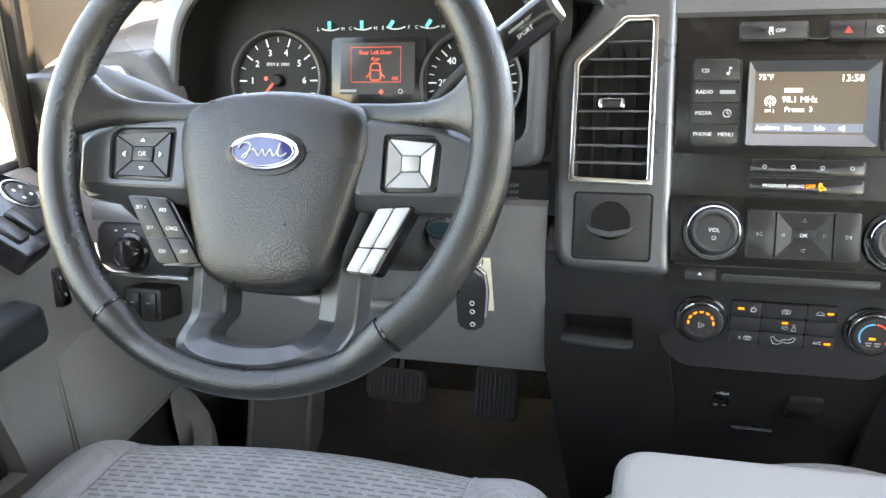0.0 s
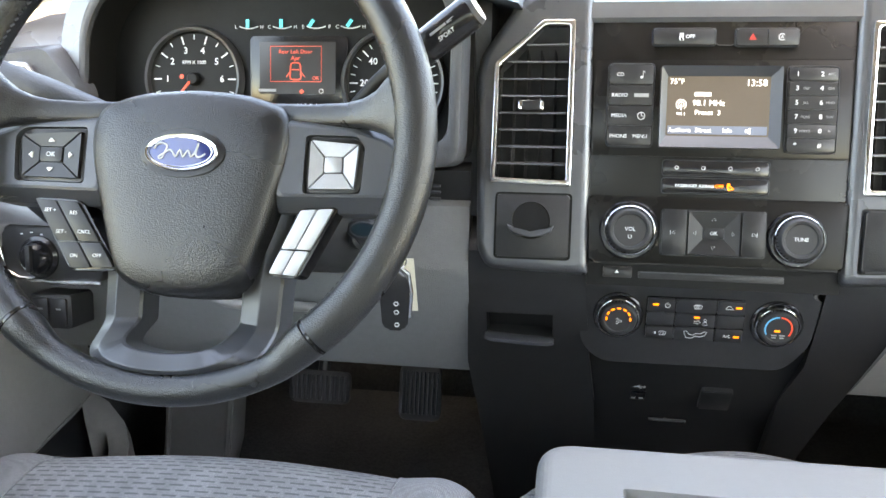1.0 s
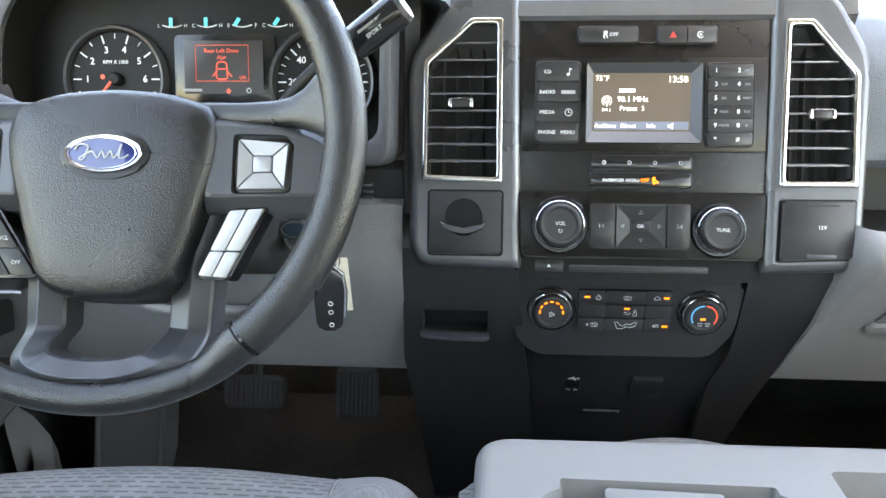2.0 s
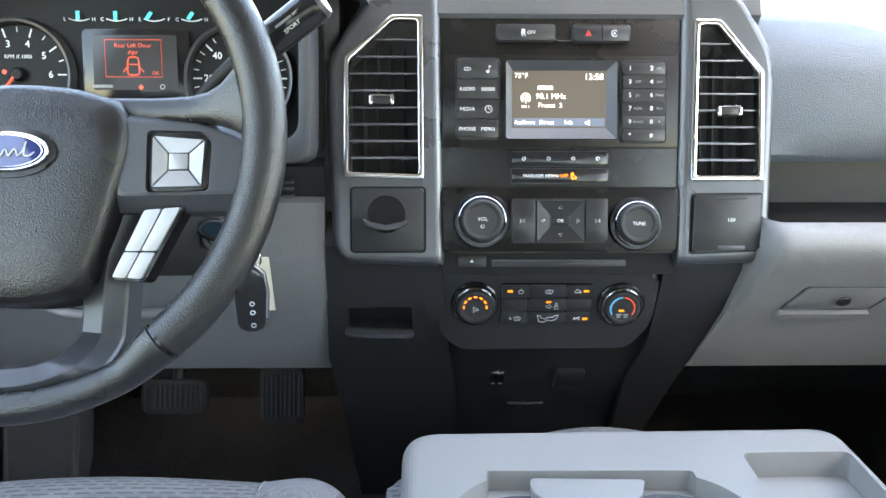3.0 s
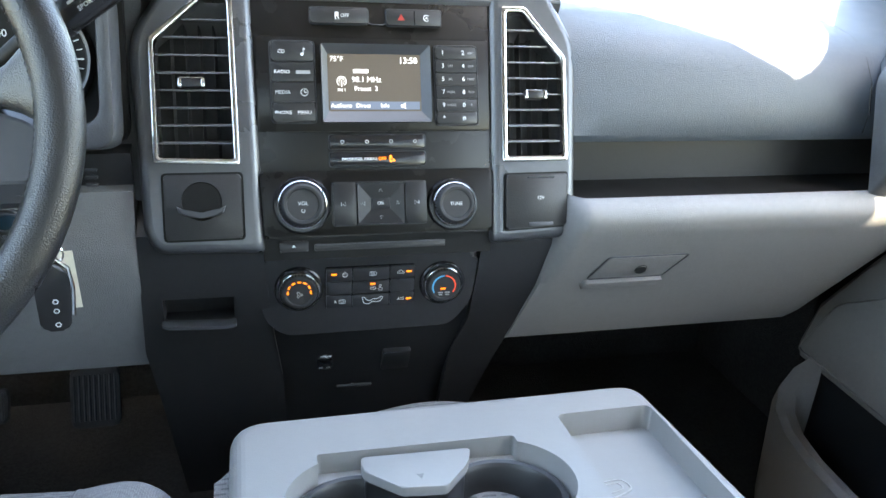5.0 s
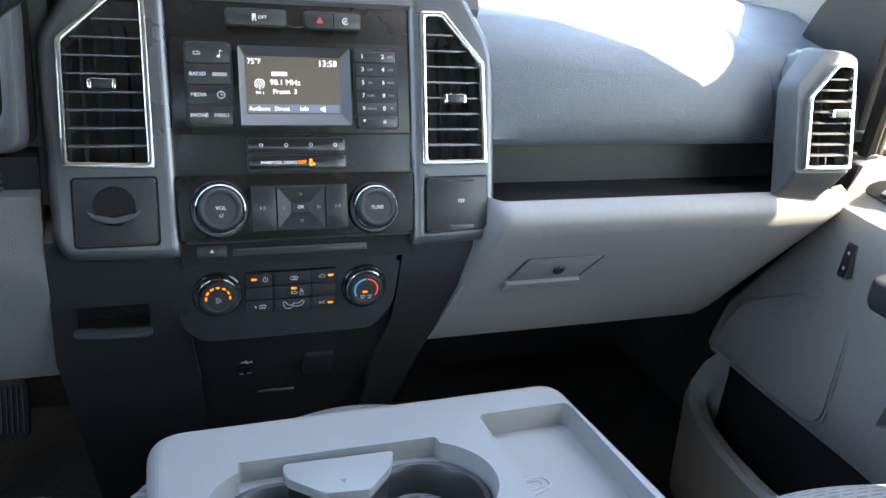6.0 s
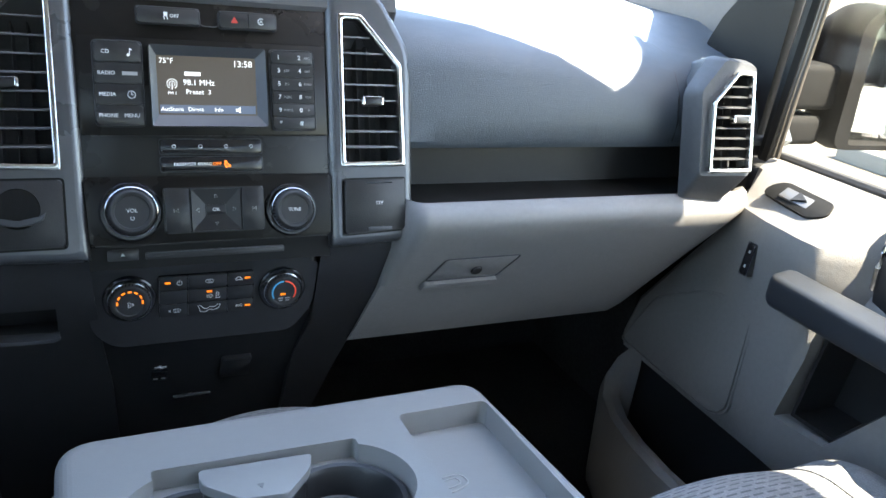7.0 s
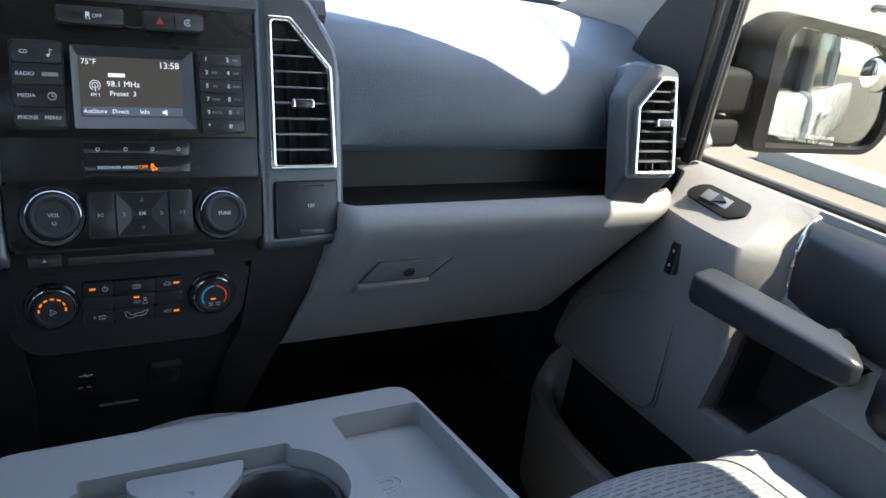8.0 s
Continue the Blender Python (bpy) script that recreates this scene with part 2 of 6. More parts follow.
def ring(bm, outer, inner, w0, w1, m=Matrix(), bev=0.0):
    """A flat frame between two outlines with the same number of corners."""
    n = len(outer)
    grid = [[bm.verts.new((*p, w)) for p in line] for line, w in ((outer, w0), (outer, w1), (inner, w1), (inner, w0))]
    top = []
    for a in range(4):
        for k in range(n):
            f = bm.faces.new((grid[a][k], grid[a][(k + 1) % n], grid[(a + 1) % 4][(k + 1) % n], grid[(a + 1) % 4][k]))
            if a == 1:
                top.append(f)
    verts = [v for g in grid for v in g]
    if bev:
        edges = [e for e in {e for f in top for e in f.edges} if sum(f in top for f in e.link_faces) == 1]
        got = bmesh.ops.bevel(bm, geom=edges, offset=bev, segments=2, profile=0.5, affect="EDGES", clamp_overlap=True)
        verts = list({a for f in got["faces"] for a in f.verts} | {a for a in verts if a.is_valid})
    bmesh.ops.transform(bm, matrix=m, verts=verts)
    return bm


def lathe(bm, prof, seg=40, m=Matrix()):
    """A body of revolution about w from (radius, w) pairs."""
    rows = []
    for r, w in prof:
        rows.append([bm.verts.new((r * math.cos(2 * math.pi * k / seg), r * math.sin(2 * math.pi * k / seg), w)) for k in range(seg)] if r > 1e-6 else [bm.verts.new((0, 0, w))])
    for a, b in zip(rows, rows[1:]):
        for k in range(seg):
            j = (k + 1) % seg
            if len(a) == 1:
                bm.faces.new((a[0], b[j], b[k]))
            elif len(b) == 1:
                bm.faces.new((a[k], a[j], b[0]))
            else:
                bm.faces.new((a[k], a[j], b[j], b[k]))
    bmesh.ops.transform(bm, matrix=m, verts=[v for row in rows for v in row])
    return bm


def tube(bm, pts, radius, seg=10, closed=False, flat=1.0, up=Vector((0, 0, 1))):
    """A rod along points; radius one number or one for each point; flat squeezes it along up."""
    pts = [Vector(p) for p in pts]
    n = len(pts)
    rad = radius if isinstance(radius, (list, tuple)) else [radius] * n
    rows = []
    for k, p in enumerate(pts):
        a = pts[k - 1] if (k or closed) else p
        b = pts[(k + 1) % n] if (k < n - 1 or closed) else p
        d = (b - a).normalized()
        side = d.cross(up)
        side = side.normalized() if side.length > 1e-4 else d.orthogonal().normalized()
        top = side.cross(d).normalized()
        rows.append([bm.verts.new(p + rad[k] * (math.cos(2 * math.pi * i / seg) * side + flat * math.sin(2 * math.pi * i / seg) * top)) for i in range(seg)])
    pairs = list(zip(rows, rows[1:])) + ([(rows[-1], rows[0])] if closed else [])
    for a, b in pairs:
        for i in range(seg):
            bm.faces.new((a[i], a[(i + 1) % seg], b[(i + 1) % seg], b[i]))
    if not closed:
        bm.faces.new(rows[0][::-1]), bm.faces.new(rows[-1])
    return bm


def along_x(bm, sections):
    """A skin lofted from closed (y, z) outlines at several x: [(x, outline), ...], with ends closed."""
    rows = [[bm.verts.new((x, y, z)) for y, z in line] for x, line in sections]
    n = len(rows[0])
    for a, b in zip(rows, rows[1:]):
        for k in range(n):
            bm.faces.new((a[k], b[k], b[(k + 1) % n], a[(k + 1) % n]))
    bm.faces.new(rows[0]), bm.faces.new(rows[-1][::-1])
    return bm


def text(name, body, size, m, mat, parent, align="CENTER", bold=0.0):
    """Raised lettering in Blender's own font as a mesh, centred at the pose m."""
    cu = bpy.data.curves.new(name, "FONT")
    cu.body, cu.size, cu.align_x, cu.align_y = body, size, align, "CENTER"
    cu.extrude, cu.offset, cu.resolution_u = 0.0001, bold, 2
    tmp = bpy.data.objects.new(name, cu)
    me = bpy.data.meshes.new_from_object(tmp)
    bpy.data.objects.remove(tmp)
    me.transform(m)
    me.materials.clear()
    me.materials.append(mat)
    ob = new(name, me)
    ob.parent = parent
    return ob


def bar(bm, w, h, m, d=0.0003):
    return box(bm, (w, h, d), m)


def at(u, v, w=0.0, turn=0.0):
    return Matrix.Translation((u, v, w)) @ Matrix.Rotation(radians(turn), 4, "Z")


def basis(origin, right, up):
    """A pose whose x, y, z run to the right, up the face and out of it."""
    r, u = Vector(right).normalized(), Vector(up).normalized()
    o = r.cross(u)
    m = Matrix((r, u, o)).transposed().to_4x4()
    m.translation = origin
    return m


def rect(u0, v0, u1, v1):
    return [(u0, v0), (u1, v0), (u1, v1), (u0, v1)]


B = bmesh.new
STACK = basis((0, 0, 0.80), (1, 0, 0), (0, 0.36, 1))
CLIMATE = basis((0, -0.048, 0.55), (1, 0, 0), (0, 0.0, 1))


def carve(bm, cutter):
    """Cuts the second body out of the first."""
    obs = []
    for b in (bm, cutter):
        bmesh.ops.recalc_face_normals(b, faces=b.faces)
        me = bpy.data.meshes.new("carving")
        b.to_mesh(me)
        b.free()
        obs.append(new("carving", me))
    mod = obs[0].modifiers.new("cut", "BOOLEAN")
    mod.object, mod.operation, mod.solver = obs[1], "DIFFERENCE", "EXACT"
    me = bpy.data.meshes.new_from_object(obs[0].evaluated_get(bpy.context.evaluated_depsgraph_get()))
    for o in obs:
        old = o.data
        bpy.data.objects.remove(o)
        bpy.data.meshes.remove(old)
    out = bmesh.new()
    out.from_mesh(me)
    bpy.data.meshes.remove(me)
    return out


def loft(bm, rows, caps=True):
    """A skin over rows of points (closed outlines of equal length)."""
    vs = [[bm.verts.new(p) for p in r] for r in rows]
    n = len(vs[0])
    for a, b in zip(vs, vs[1:]):
        for k in range(n):
            bm.faces.new((a[k], b[k], b[(k + 1) % n], a[(k + 1) % n]))
    if caps:
        bm.faces.new(vs[0]), bm.faces.new(vs[-1][::-1])
    return bm


def cushioned(bm, poly, radii, w0, w1, r, m, seg=6):
    """A slab whose top rim is rounded by r all the way round, also at its corners."""
    cu, cv = sum(p[0] for p in poly) / len(poly), sum(p[1] for p in poly) / len(poly)
    rows = []
    for d, w in [(0.0, w0)] + [(r * (1 - math.cos(math.pi / 2 * k / seg)), w1 - r + r * math.sin(math.pi / 2 * k / seg)) for k in range(seg + 1)]:
        inset = [(u + (d if u < cu else -d), v + (d if v < cv else -d)) for u, v in poly]
        rows.append([m @ Vector((*p, w)) for p in rounded(inset, [max(0.002, q - d) for q in radii], 8)])
    return loft(bm, rows)


def inset(poly, d):
    """The outline moved inward by d along its corners' bisectors."""
    area = sum(poly[k - 1][0] * poly[k][1] - poly[k][0] * poly[k - 1][1] for k in range(len(poly)))
    turn = 1 if area > 0 else -1
    out = []
    for k in range(len(poly)):
        p = Vector(poly[k])
        a, b = (p - Vector(poly[k - 1])).normalized(), (Vector(poly[(k + 1) % len(poly)]) - p).normalized()
        na, nb = Vector((-a.y, a.x)) * turn, Vector((-b.y, b.x)) * turn
        n = (na + nb).normalized()
        out.append(tuple(p + n * d / max(0.35, n.dot(na))))
    return out


def shaped(bm, poly, radii, w0, w1, r, m, seg=5):
    """A panel of any outline with a broad rounded rim."""
    rows = []
    for d, w in [(0.0, w0)] + [(r * (1 - math.cos(math.pi / 2 * k / seg)), w1 - r + r * math.sin(math.pi / 2 * k / seg)) for k in range(seg + 1)]:
        rows.append([m @ Vector((*p, w)) for p in rounded(inset(poly, d), radii, 4)])
    return loft(bm, rows)


def bent(pts, per=6):
    """A smooth line through the points (Catmull-Rom)."""
    out = []
    for k in range(len(pts) - 1):
        p0, p1, p2, p3 = (Vector(pts[min(len(pts) - 1, max(0, k + d))]) for d in (-1, 0, 1, 2))
        for i in range(per):
            t = i / per
            out.append(0.5 * ((2 * p1) + (p2 - p0) * t + (2 * p0 - 5 * p1 + 4 * p2 - p3) * t * t + (3 * p1 - p0 - 3 * p2 + p3) * t ** 3))
    return out + [Vector(pts[-1])]


def outline(bm, poly, w, m, r=0.0005, closed=True):
    return tube(bm, [m @ Vector((u, v, w)) for u, v in poly], r, 5, closed, up=m.to_3x3() @ Vector((0, 0, 1)))


def structure(name, bm, mat, label, smooth=35):
    return tagged(part(name, bm, mat, None, smooth=smooth), label, name.split("_")[0], kind="structure")


# ---- the cab: floor, roof, pillars, walls ----
structure("floor", box(B(), (1.72, 2.55, 0.06), Matrix.Translation((0, -0.72, 0.05))), CARPET, "black carpeted cab floor in deep shade")
bm = B()
loft(bm, [[(x, 0.52, 0.08), (x, 0.60, 0.08), (x, 0.60, 0.86), (x, 0.56, 0.86)] for x in (-0.86, 0.86)])
structure("wall_front", bm, CARPET, "black padded bulkhead behind the dashboard")
bm = B()
box(bm, (1.72, 0.05, 0.92), Matrix.Translation((0, -2.0, 0.54)))
box(bm, (1.40, 0.05, 0.16), Matrix.Translation((0, -1.97, 1.40)))
structure("wall_rear", bm, BEIGE, "plain rear wall of the cab below its window")
def header(x):
    """The roof's front edge, bowed in plan, with rounded corners over the pillars."""
    return -0.143 - 0.42 * x * x + 17.0 * max(0.0, abs(x) - 0.660) ** 2


bm = B()
loft(bm, [[(x, header(x) - 0.03, 1.425), (x, header(x), 1.405), (x, header(x) - 0.02, 1.45), (x, -0.7, 1.50), (x, -1.98, 1.50), (x, -1.98, 1.46), (x, -0.7, 1.455)] for x in [-0.77 + 0.0055 * k for k in range(281)]])
structure("ceiling", bm, HEADLINER, "pale cloth headliner of the cab roof")
for side, name in ((-1, "left"), (1, "right")):
    bm = B()
    tube(bm, [(side * 0.86, 0.44, 0.80), (side * 0.825, 0.20, 0.945), (side * 0.790, -0.055, 1.185), (side * 0.765, -0.230, 1.345), (side * 0.765, -0.385, 1.46)], [0.045, 0.045, 0.042, 0.042, 0.045], 14, flat=0.8)
    if side > 0:
        prism(bm, [(0.50, 0.76), (0.0, 0.76), (0.0, 1.04), (0.2, 0.95), (0.45, 0.82)], 0.0, 0.03, basis((0.79, 0, 0), (0, 1, 0), (0, 0, 1)))
    structure("pillar_front_" + name, bm, BEIGE, "slanting windscreen pillar with beige-grey trim")
    bm = B()
    tube(bm, [(side * 0.80, -1.11, 0.08), (side * 0.80, -1.11, 0.75), (side * 0.785, -1.11, 1.47)], [0.06, 0.05, 0.04], 12)
    structure("pillar_middle_" + name, bm, BEIGE, "upright pillar behind the front door")
    bm = B()
    box(bm, (0.06, 0.92, 0.66), Matrix.Translation((side * 0.82, -1.52, 0.38)))
    box(bm, (0.05, 1.56, 0.06), Matrix.Translation((side * 0.782, -1.22, 1.468)))
    structure("wall_side_" + name, bm, BEIGE, "plain trimmed side of the rear cab")
    bm = B()
    loft(bm, [[(side * 0.805, y, 0.71), (side * 0.809, y, 0.71), (side * 0.794, y, 1.44), (side * 0.790, y, 1.44)] for y in (-1.14, -1.96)])
    structure("window_rear_" + name, bm, DARKGLASS, "dark tinted rear side window")
bm = B()
loft(bm, [[(x, 0.575, 0.862), (x, header(x) - 0.004, 1.43), (x, header(x) - 0.009, 1.435), (x, 0.570, 0.868)] for x in [-0.77 + 0.0055 * k for k in range(281)]])
structure("windscreen", bm, SCREENGLASS, "clear raked windscreen", 60)
bm = B()
loft(bm, [[(x, -2.01, 1.0), (x, -2.015, 1.0), (x, -1.985, 1.33), (x, -1.98, 1.33)] for x in (-0.70, 0.70)])
structure("window_rear", bm, DARKGLASS, "dark tinted rear window")

# ---- ground outside ----
bm = B()
bmesh.ops.create_grid(bm, x_segments=2, y_segments=2, size=900, matrix=Matrix.Translation((0, 0, -0.62)))
structure("ground", bm, ASPHALT, "sunlit pale grey asphalt car park")


# ---- dashboard ----
dash = thing("dashboard", "dark dashboard with a light grey lower half and open shelf", "dashboard", (0, 0.2, 0.45))


def pad_line(rise, back):
    return [(-0.028, 0.704), (-0.034, 0.713), (-0.036 + back, 0.738), (-0.026 + back, 0.775 + rise), (-0.002 + back, 0.802 + rise), (0.035, 0.820 + rise), (0.10, 0.834 + rise), (0.20, 0.846),
            (0.40, 0.852), (0.58, 0.845), (0.58, 0.79), (0.05, 0.715), (0.0, 0.706)]


bm = B()
along_x(bm, [(0.2050, pad_line(0.017, 0.018)), (0.25, pad_line(0.016, 0.010)), (0.35, pad_line(0.012, 0.003)), (0.50, pad_line(0.002, 0.0)), (0.62, pad_line(-0.006, 0.0)), (0.70, pad_line(-0.012, 0.006)), (0.80, pad_line(-0.02, 0.02))])
part("upper_pad", bm, SOFT, dash, "dark grey grained upper pad, partly in sun", 50)
part("pad_seam", tube(B(), [(0.602, 0.22, 0.8460), (0.600, 0.10, 0.8285), (0.594, 0.035, 0.8145), (0.588, -0.002, 0.7965), (0.584, -0.026, 0.7700), (0.582, -0.036, 0.738), (0.582, -0.034, 0.713)], 0.0013, 8), BLACK, dash)
bm = along_x(B(), [(x, [(0.015, 0.71), (0.010, 0.645), (0.06, 0.645), (0.06, 0.71)]) for x in (0.206, 0.66)])
part("shelf_back", bm, BLACK, dash)
bm = along_x(B(), [(x, [(-0.066, 0.648), (-0.066, 0.640), (0.05, 0.640), (0.05, 0.648)]) for x in (0.206, 0.66)])
part("shelf_mat", bm, TRIM, dash, "black rubber shelf mat")
LOW = [(-0.068, 0.640), (-0.069, 0.651), (-0.078, 0.6565), (-0.090, 0.653), (-0.0985, 0.643), (-0.1005, 0.633), (-0.0940, 0.617), (-0.0800, 0.590), (-0.0600, 0.551), (-0.0370, 0.505), (-0.0180, 0.466), (-0.010, 0.456), (0.005, 0.453), (0.02, 0.463), (0.04, 0.59), (0.04, 0.64)]


def low_row(t):
    """One upright line of the lower panel; its two ends slant in towards the bottom."""
    return [((0.2005 - (0.655 - z) * 0.185) * (1 - t) + (0.698 - (0.655 - z) * 0.60) * t, y + (0.018 * (max(0.0, t - 0.94) / 0.06) ** 2 + min(0.034, max(0.0, -0.060 - y)) * (max(0.0, 0.035 - t) / 0.035) ** 2 if y < 0 else 0.0), z) for y, z in LOW]


bm = loft(B(), [low_row(t) for t in (0.0, 0.008, 0.017, 0.027, 0.038, 0.05, 0.07, 0.15, 0.3, 0.45, 0.6, 0.75, 0.88, 0.94, 0.98, 1.0)])
glove = part("lower_panel", bm, GREY, dash, "light grey lower panel with the glovebox lid", 40)
# the glovebox latch on the sloping face
LATCH = basis((0.2935, -0.0700, 0.5710), (1, 0, 0), (0, -0.505, 1))
part("latch_plate", prism(B(), rounded([(-0.055, -0.016), (0.034, -0.016), (0.054, 0.017), (-0.040, 0.017)], 0.004), -0.01, 0.0016, LATCH, 0.0008), GREY, glove)
part("latch_groove", tube(B(), [LATCH @ Vector((u, v, 0.0012)) for u, v in rounded([(-0.058, -0.018), (0.036, -0.018), (0.057, 0.019), (-0.042, 0.019)], 0.004)], 0.0009, 8, True), CHAR, glove)
part("latch_lip", prism(B(), rounded([(-0.064, -0.030), (0.030, -0.029), (0.037, -0.0195), (-0.059, -0.0195)], 0.003), -0.01, 0.0065, LATCH, 0.003, 3), GREY, glove, "pale finger lip")
part("latch_lock", lathe(B(), [(0.0, 0.004), (0.006, 0.0045), (0.0065, 0.003), (0.0075, 0.003)], 20, LATCH @ at(0.0, 0.002, 0.0035)), BLACK, glove, "black key slot")

# unseen filler blocks, added to stop light leaking past the dash ends
part("end_closure", box(B(), (0.20, 0.32, 0.26), Matrix.Translation((0.72, 0.305, 0.545)), 0.01), BLACK, dash)
part("end_closure", box(B(), (0.18, 0.32, 0.26), Matrix.Translation((-0.79, 0.305, 0.545)), 0.01), BLACK, dash)
# dark side of the centre column, sweeping forward under the passenger's side
bm = B()
loft(bm, [[(0.115, -0.045, 0.625), (0.196, -0.046, 0.635), (0.205, 0.0, 0.66), (0.12, 0.0, 0.66)],
          [(0.112, -0.052, 0.590), (0.191, -0.060, 0.598), (0.205, 0.02, 0.60), (0.12, 0.02, 0.60)],
          [(0.110, -0.046, 0.545), (0.182, -0.050, 0.545), (0.20, 0.04, 0.55), (0.12, 0.04, 0.55)],
          [(0.108, -0.036, 0.50), (0.170, -0.024, 0.485), (0.19, 0.06, 0.48), (0.11, 0.06, 0.50)],
          [(0.10, 0.0, 0.44), (0.158, 0.008, 0.42), (0.17, 0.10, 0.42), (0.10, 0.10, 0.42)],
          [(0.09, 0.05, 0.25), (0.11, 0.05, 0.25), (0.13, 0.16, 0.25), (0.09, 0.16, 0.25)]])
part("side_cheek", bm, BLACK, dash)
bm = B()
loft(bm, [[(-0.236, -0.060, 0.625), (-0.12, -0.060, 0.625), (-0.12, 0.0, 0.66), (-0.236, 0.0, 0.66)],
          [(-0.238, -0.054, 0.56), (-0.115, -0.054, 0.56), (-0.12, 0.02, 0.60), (-0.238, 0.02, 0.60)],
          [(-0.24, -0.046, 0.49), (-0.11, -0.040, 0.50), (-0.11, 0.06, 0.50), (-0.24, 0.06, 0.50)],
          [(-0.235, 0.0, 0.40), (-0.10, 0.0, 0.42), (-0.10, 0.10, 0.42), (-0.235, 0.10, 0.42)],
          [(-0.22, 0.06, 0.22), (-0.09, 0.06, 0.22), (-0.09, 0.16, 0.25), (-0.22, 0.16, 0.25)]])
bm = carve(bm, loft(B(), [[(x, -0.09, 0.5235), (x, -0.022, 0.5235), (x, -0.035, 0.5520), (x, -0.09, 0.5535)] for x in (-0.2185, -0.1495)]))
part("side_cheek", bm, BLACK, dash)
part("coin_pocket_lip", loft(B(), [[(x, y, z - 0.0045), (x, y - 0.007, z - 0.002), (x, y - 0.007, z + 0.0015), (x, y, z + 0.0035), (x, y + 0.008, z + 0.002), (x, y + 0.008, z - 0.0045)] for x, y, z in ((-0.2205, -0.048, 0.5245), (-0.214, -0.052, 0.5240), (-0.184, -0.053, 0.5225), (-0.154, -0.051, 0.5210), (-0.148, -0.047, 0.5210))]), SATIN, dash, "thin grey pocket lip")
bm = B()
loft(bm, [[(x0, y, z), (x1, y, z), (x1, y + 0.1, z), (x0, y + 0.1, z)] for x0, x1, y, z in ((-0.12, 0.12, -0.03, 0.515), (-0.115, 0.115, -0.012, 0.47), (-0.11, 0.11, 0.022, 0.40), (-0.10, 0.10, 0.06, 0.25))])
part("lower_column", bm, BLACK, dash)

# driver's side lower panel
bm = B()
along_x(bm, [(x, [(-0.030, 0.668), (-0.040, 0.664), (-0.058, 0.612), (-0.062, 0.600), (-0.055, 0.565), (-0.030, 0.474), (-0.022, 0.463), (0.03, 0.463), (0.03, 0.668)]) for x in (-0.88, -0.55, -0.40, -0.237)])
part("knee_panel", bm, MIDGREY, dash, "mid grey knee panel under the wheel")
part("release_lip", tube(B(), [(-0.548, -0.056, 0.572), (-0.530, -0.062, 0.561), (-0.505, -0.065, 0.554), (-0.48, -0.066, 0.5515), (-0.43, -0.066, 0.554), (-0.372, -0.064, 0.553)], [0.003, 0.0045, 0.0050, 0.0055, 0.0055, 0.0055], 10), GREY, dash, "pale lip across the knee panel", 60)


# light switch dial and a small switch panel beside the column
HL = basis((-0.712, -0.068, 0.600), (1, 0.0, 0), (0, 0.25, 1))
part("light_panel", prism(B(), rounded([(-0.045, -0.026), (0.075, -0.026), (0.075, 0.035), (-0.045, 0.035)], 0.010), -0.03, 0.004, HL, 0.004, 3), BLACK, dash, "black light switch panel")
part("panel_cap", prism(B(), rounded([(-0.050, 0.036), (0.030, 0.036), (0.022, 0.060), (-0.046, 0.060)], 0.006), -0.03, 0.010, HL, 0.006, 3), SILVER, dash, "silver trim over the light switch")
part("panel_rim", tube(B(), [HL @ Vector((u, v, 0.006)) for u, v in ((-0.046, 0.010), (-0.042, -0.014), (-0.025, -0.024), (0.02, -0.027), (0.075, -0.026))], 0.0025, 8), CHROME, dash)
dial = part("light_dial", lathe(B(), [(0.0, 0.020), (0.012, 0.020), (0.016, 0.017), (0.019, 0.008), (0.023, 0.006), (0.024, 0.003)], 40, HL), GLOSS, dash, "round light switch dial")
part("dial_grip", box(B(), (0.006, 0.030, 0.008), HL @ at(0, 0, 0.021), 0.002), BUTTON, dial)
for k in range(3):
    part("dial_mark", bar(B(), 0.003, 0.0014, HL @ at(-0.02 + 0.012 * k, 0.027 - 0.002 * abs(k - 1), 0.0045)), MARK, dial)
part("switch_panel", prism(B(), rounded(rect(-0.010, -0.078, 0.040, -0.040), 0.004), -0.03, 0.010, HL, 0.002), BLACK, dash)
for u in (0.004, 0.026):
    part("panel_key", prism(B(), rounded(rect(u - 0.009, -0.074, u + 0.009, -0.044), 0.002), 0.0, 0.013, HL, 0.001), BUTTON, dash)
    part("key_mark", bar(B(), 0.006, 0.002, HL @ at(u, -0.056, 0.0132)), DIM, dash)


# ---- centre stack ----
stack = thing("centre_stack", "centre control stack of dark panels between silver pillars", "control panel", (0, 0, 0.50))
PILLAR_R = [(0.116, -0.205), (0.2030, -0.2020), (0.2115, -0.182), (0.2160, -0.012), (0.2125, 0.010), (0.185, 0.060), (0.168, 0.073), (0.121, 0.073)]
VENT_OUT_R = [(0.1290, -0.1205), (0.2025, -0.1200), (0.2020, -0.0110), (0.1580, 0.0400), (0.1315, 0.0400)]
VENT_OUT_L = [(-0.1375, 0.0430), (-0.1690, 0.0430), (-0.2160, 0.0005), (-0.2165, -0.1165), (-0.1365, -0.1190)]



def mirrored(poly):
    return [(-u, v) for u, v in poly][::-1]


def widened(poly, start, factor):
    """The driver's side is a little wider than the passenger's."""
    return mirrored([(start + (u - start) * factor if u > start else u, v) for u, v in poly])


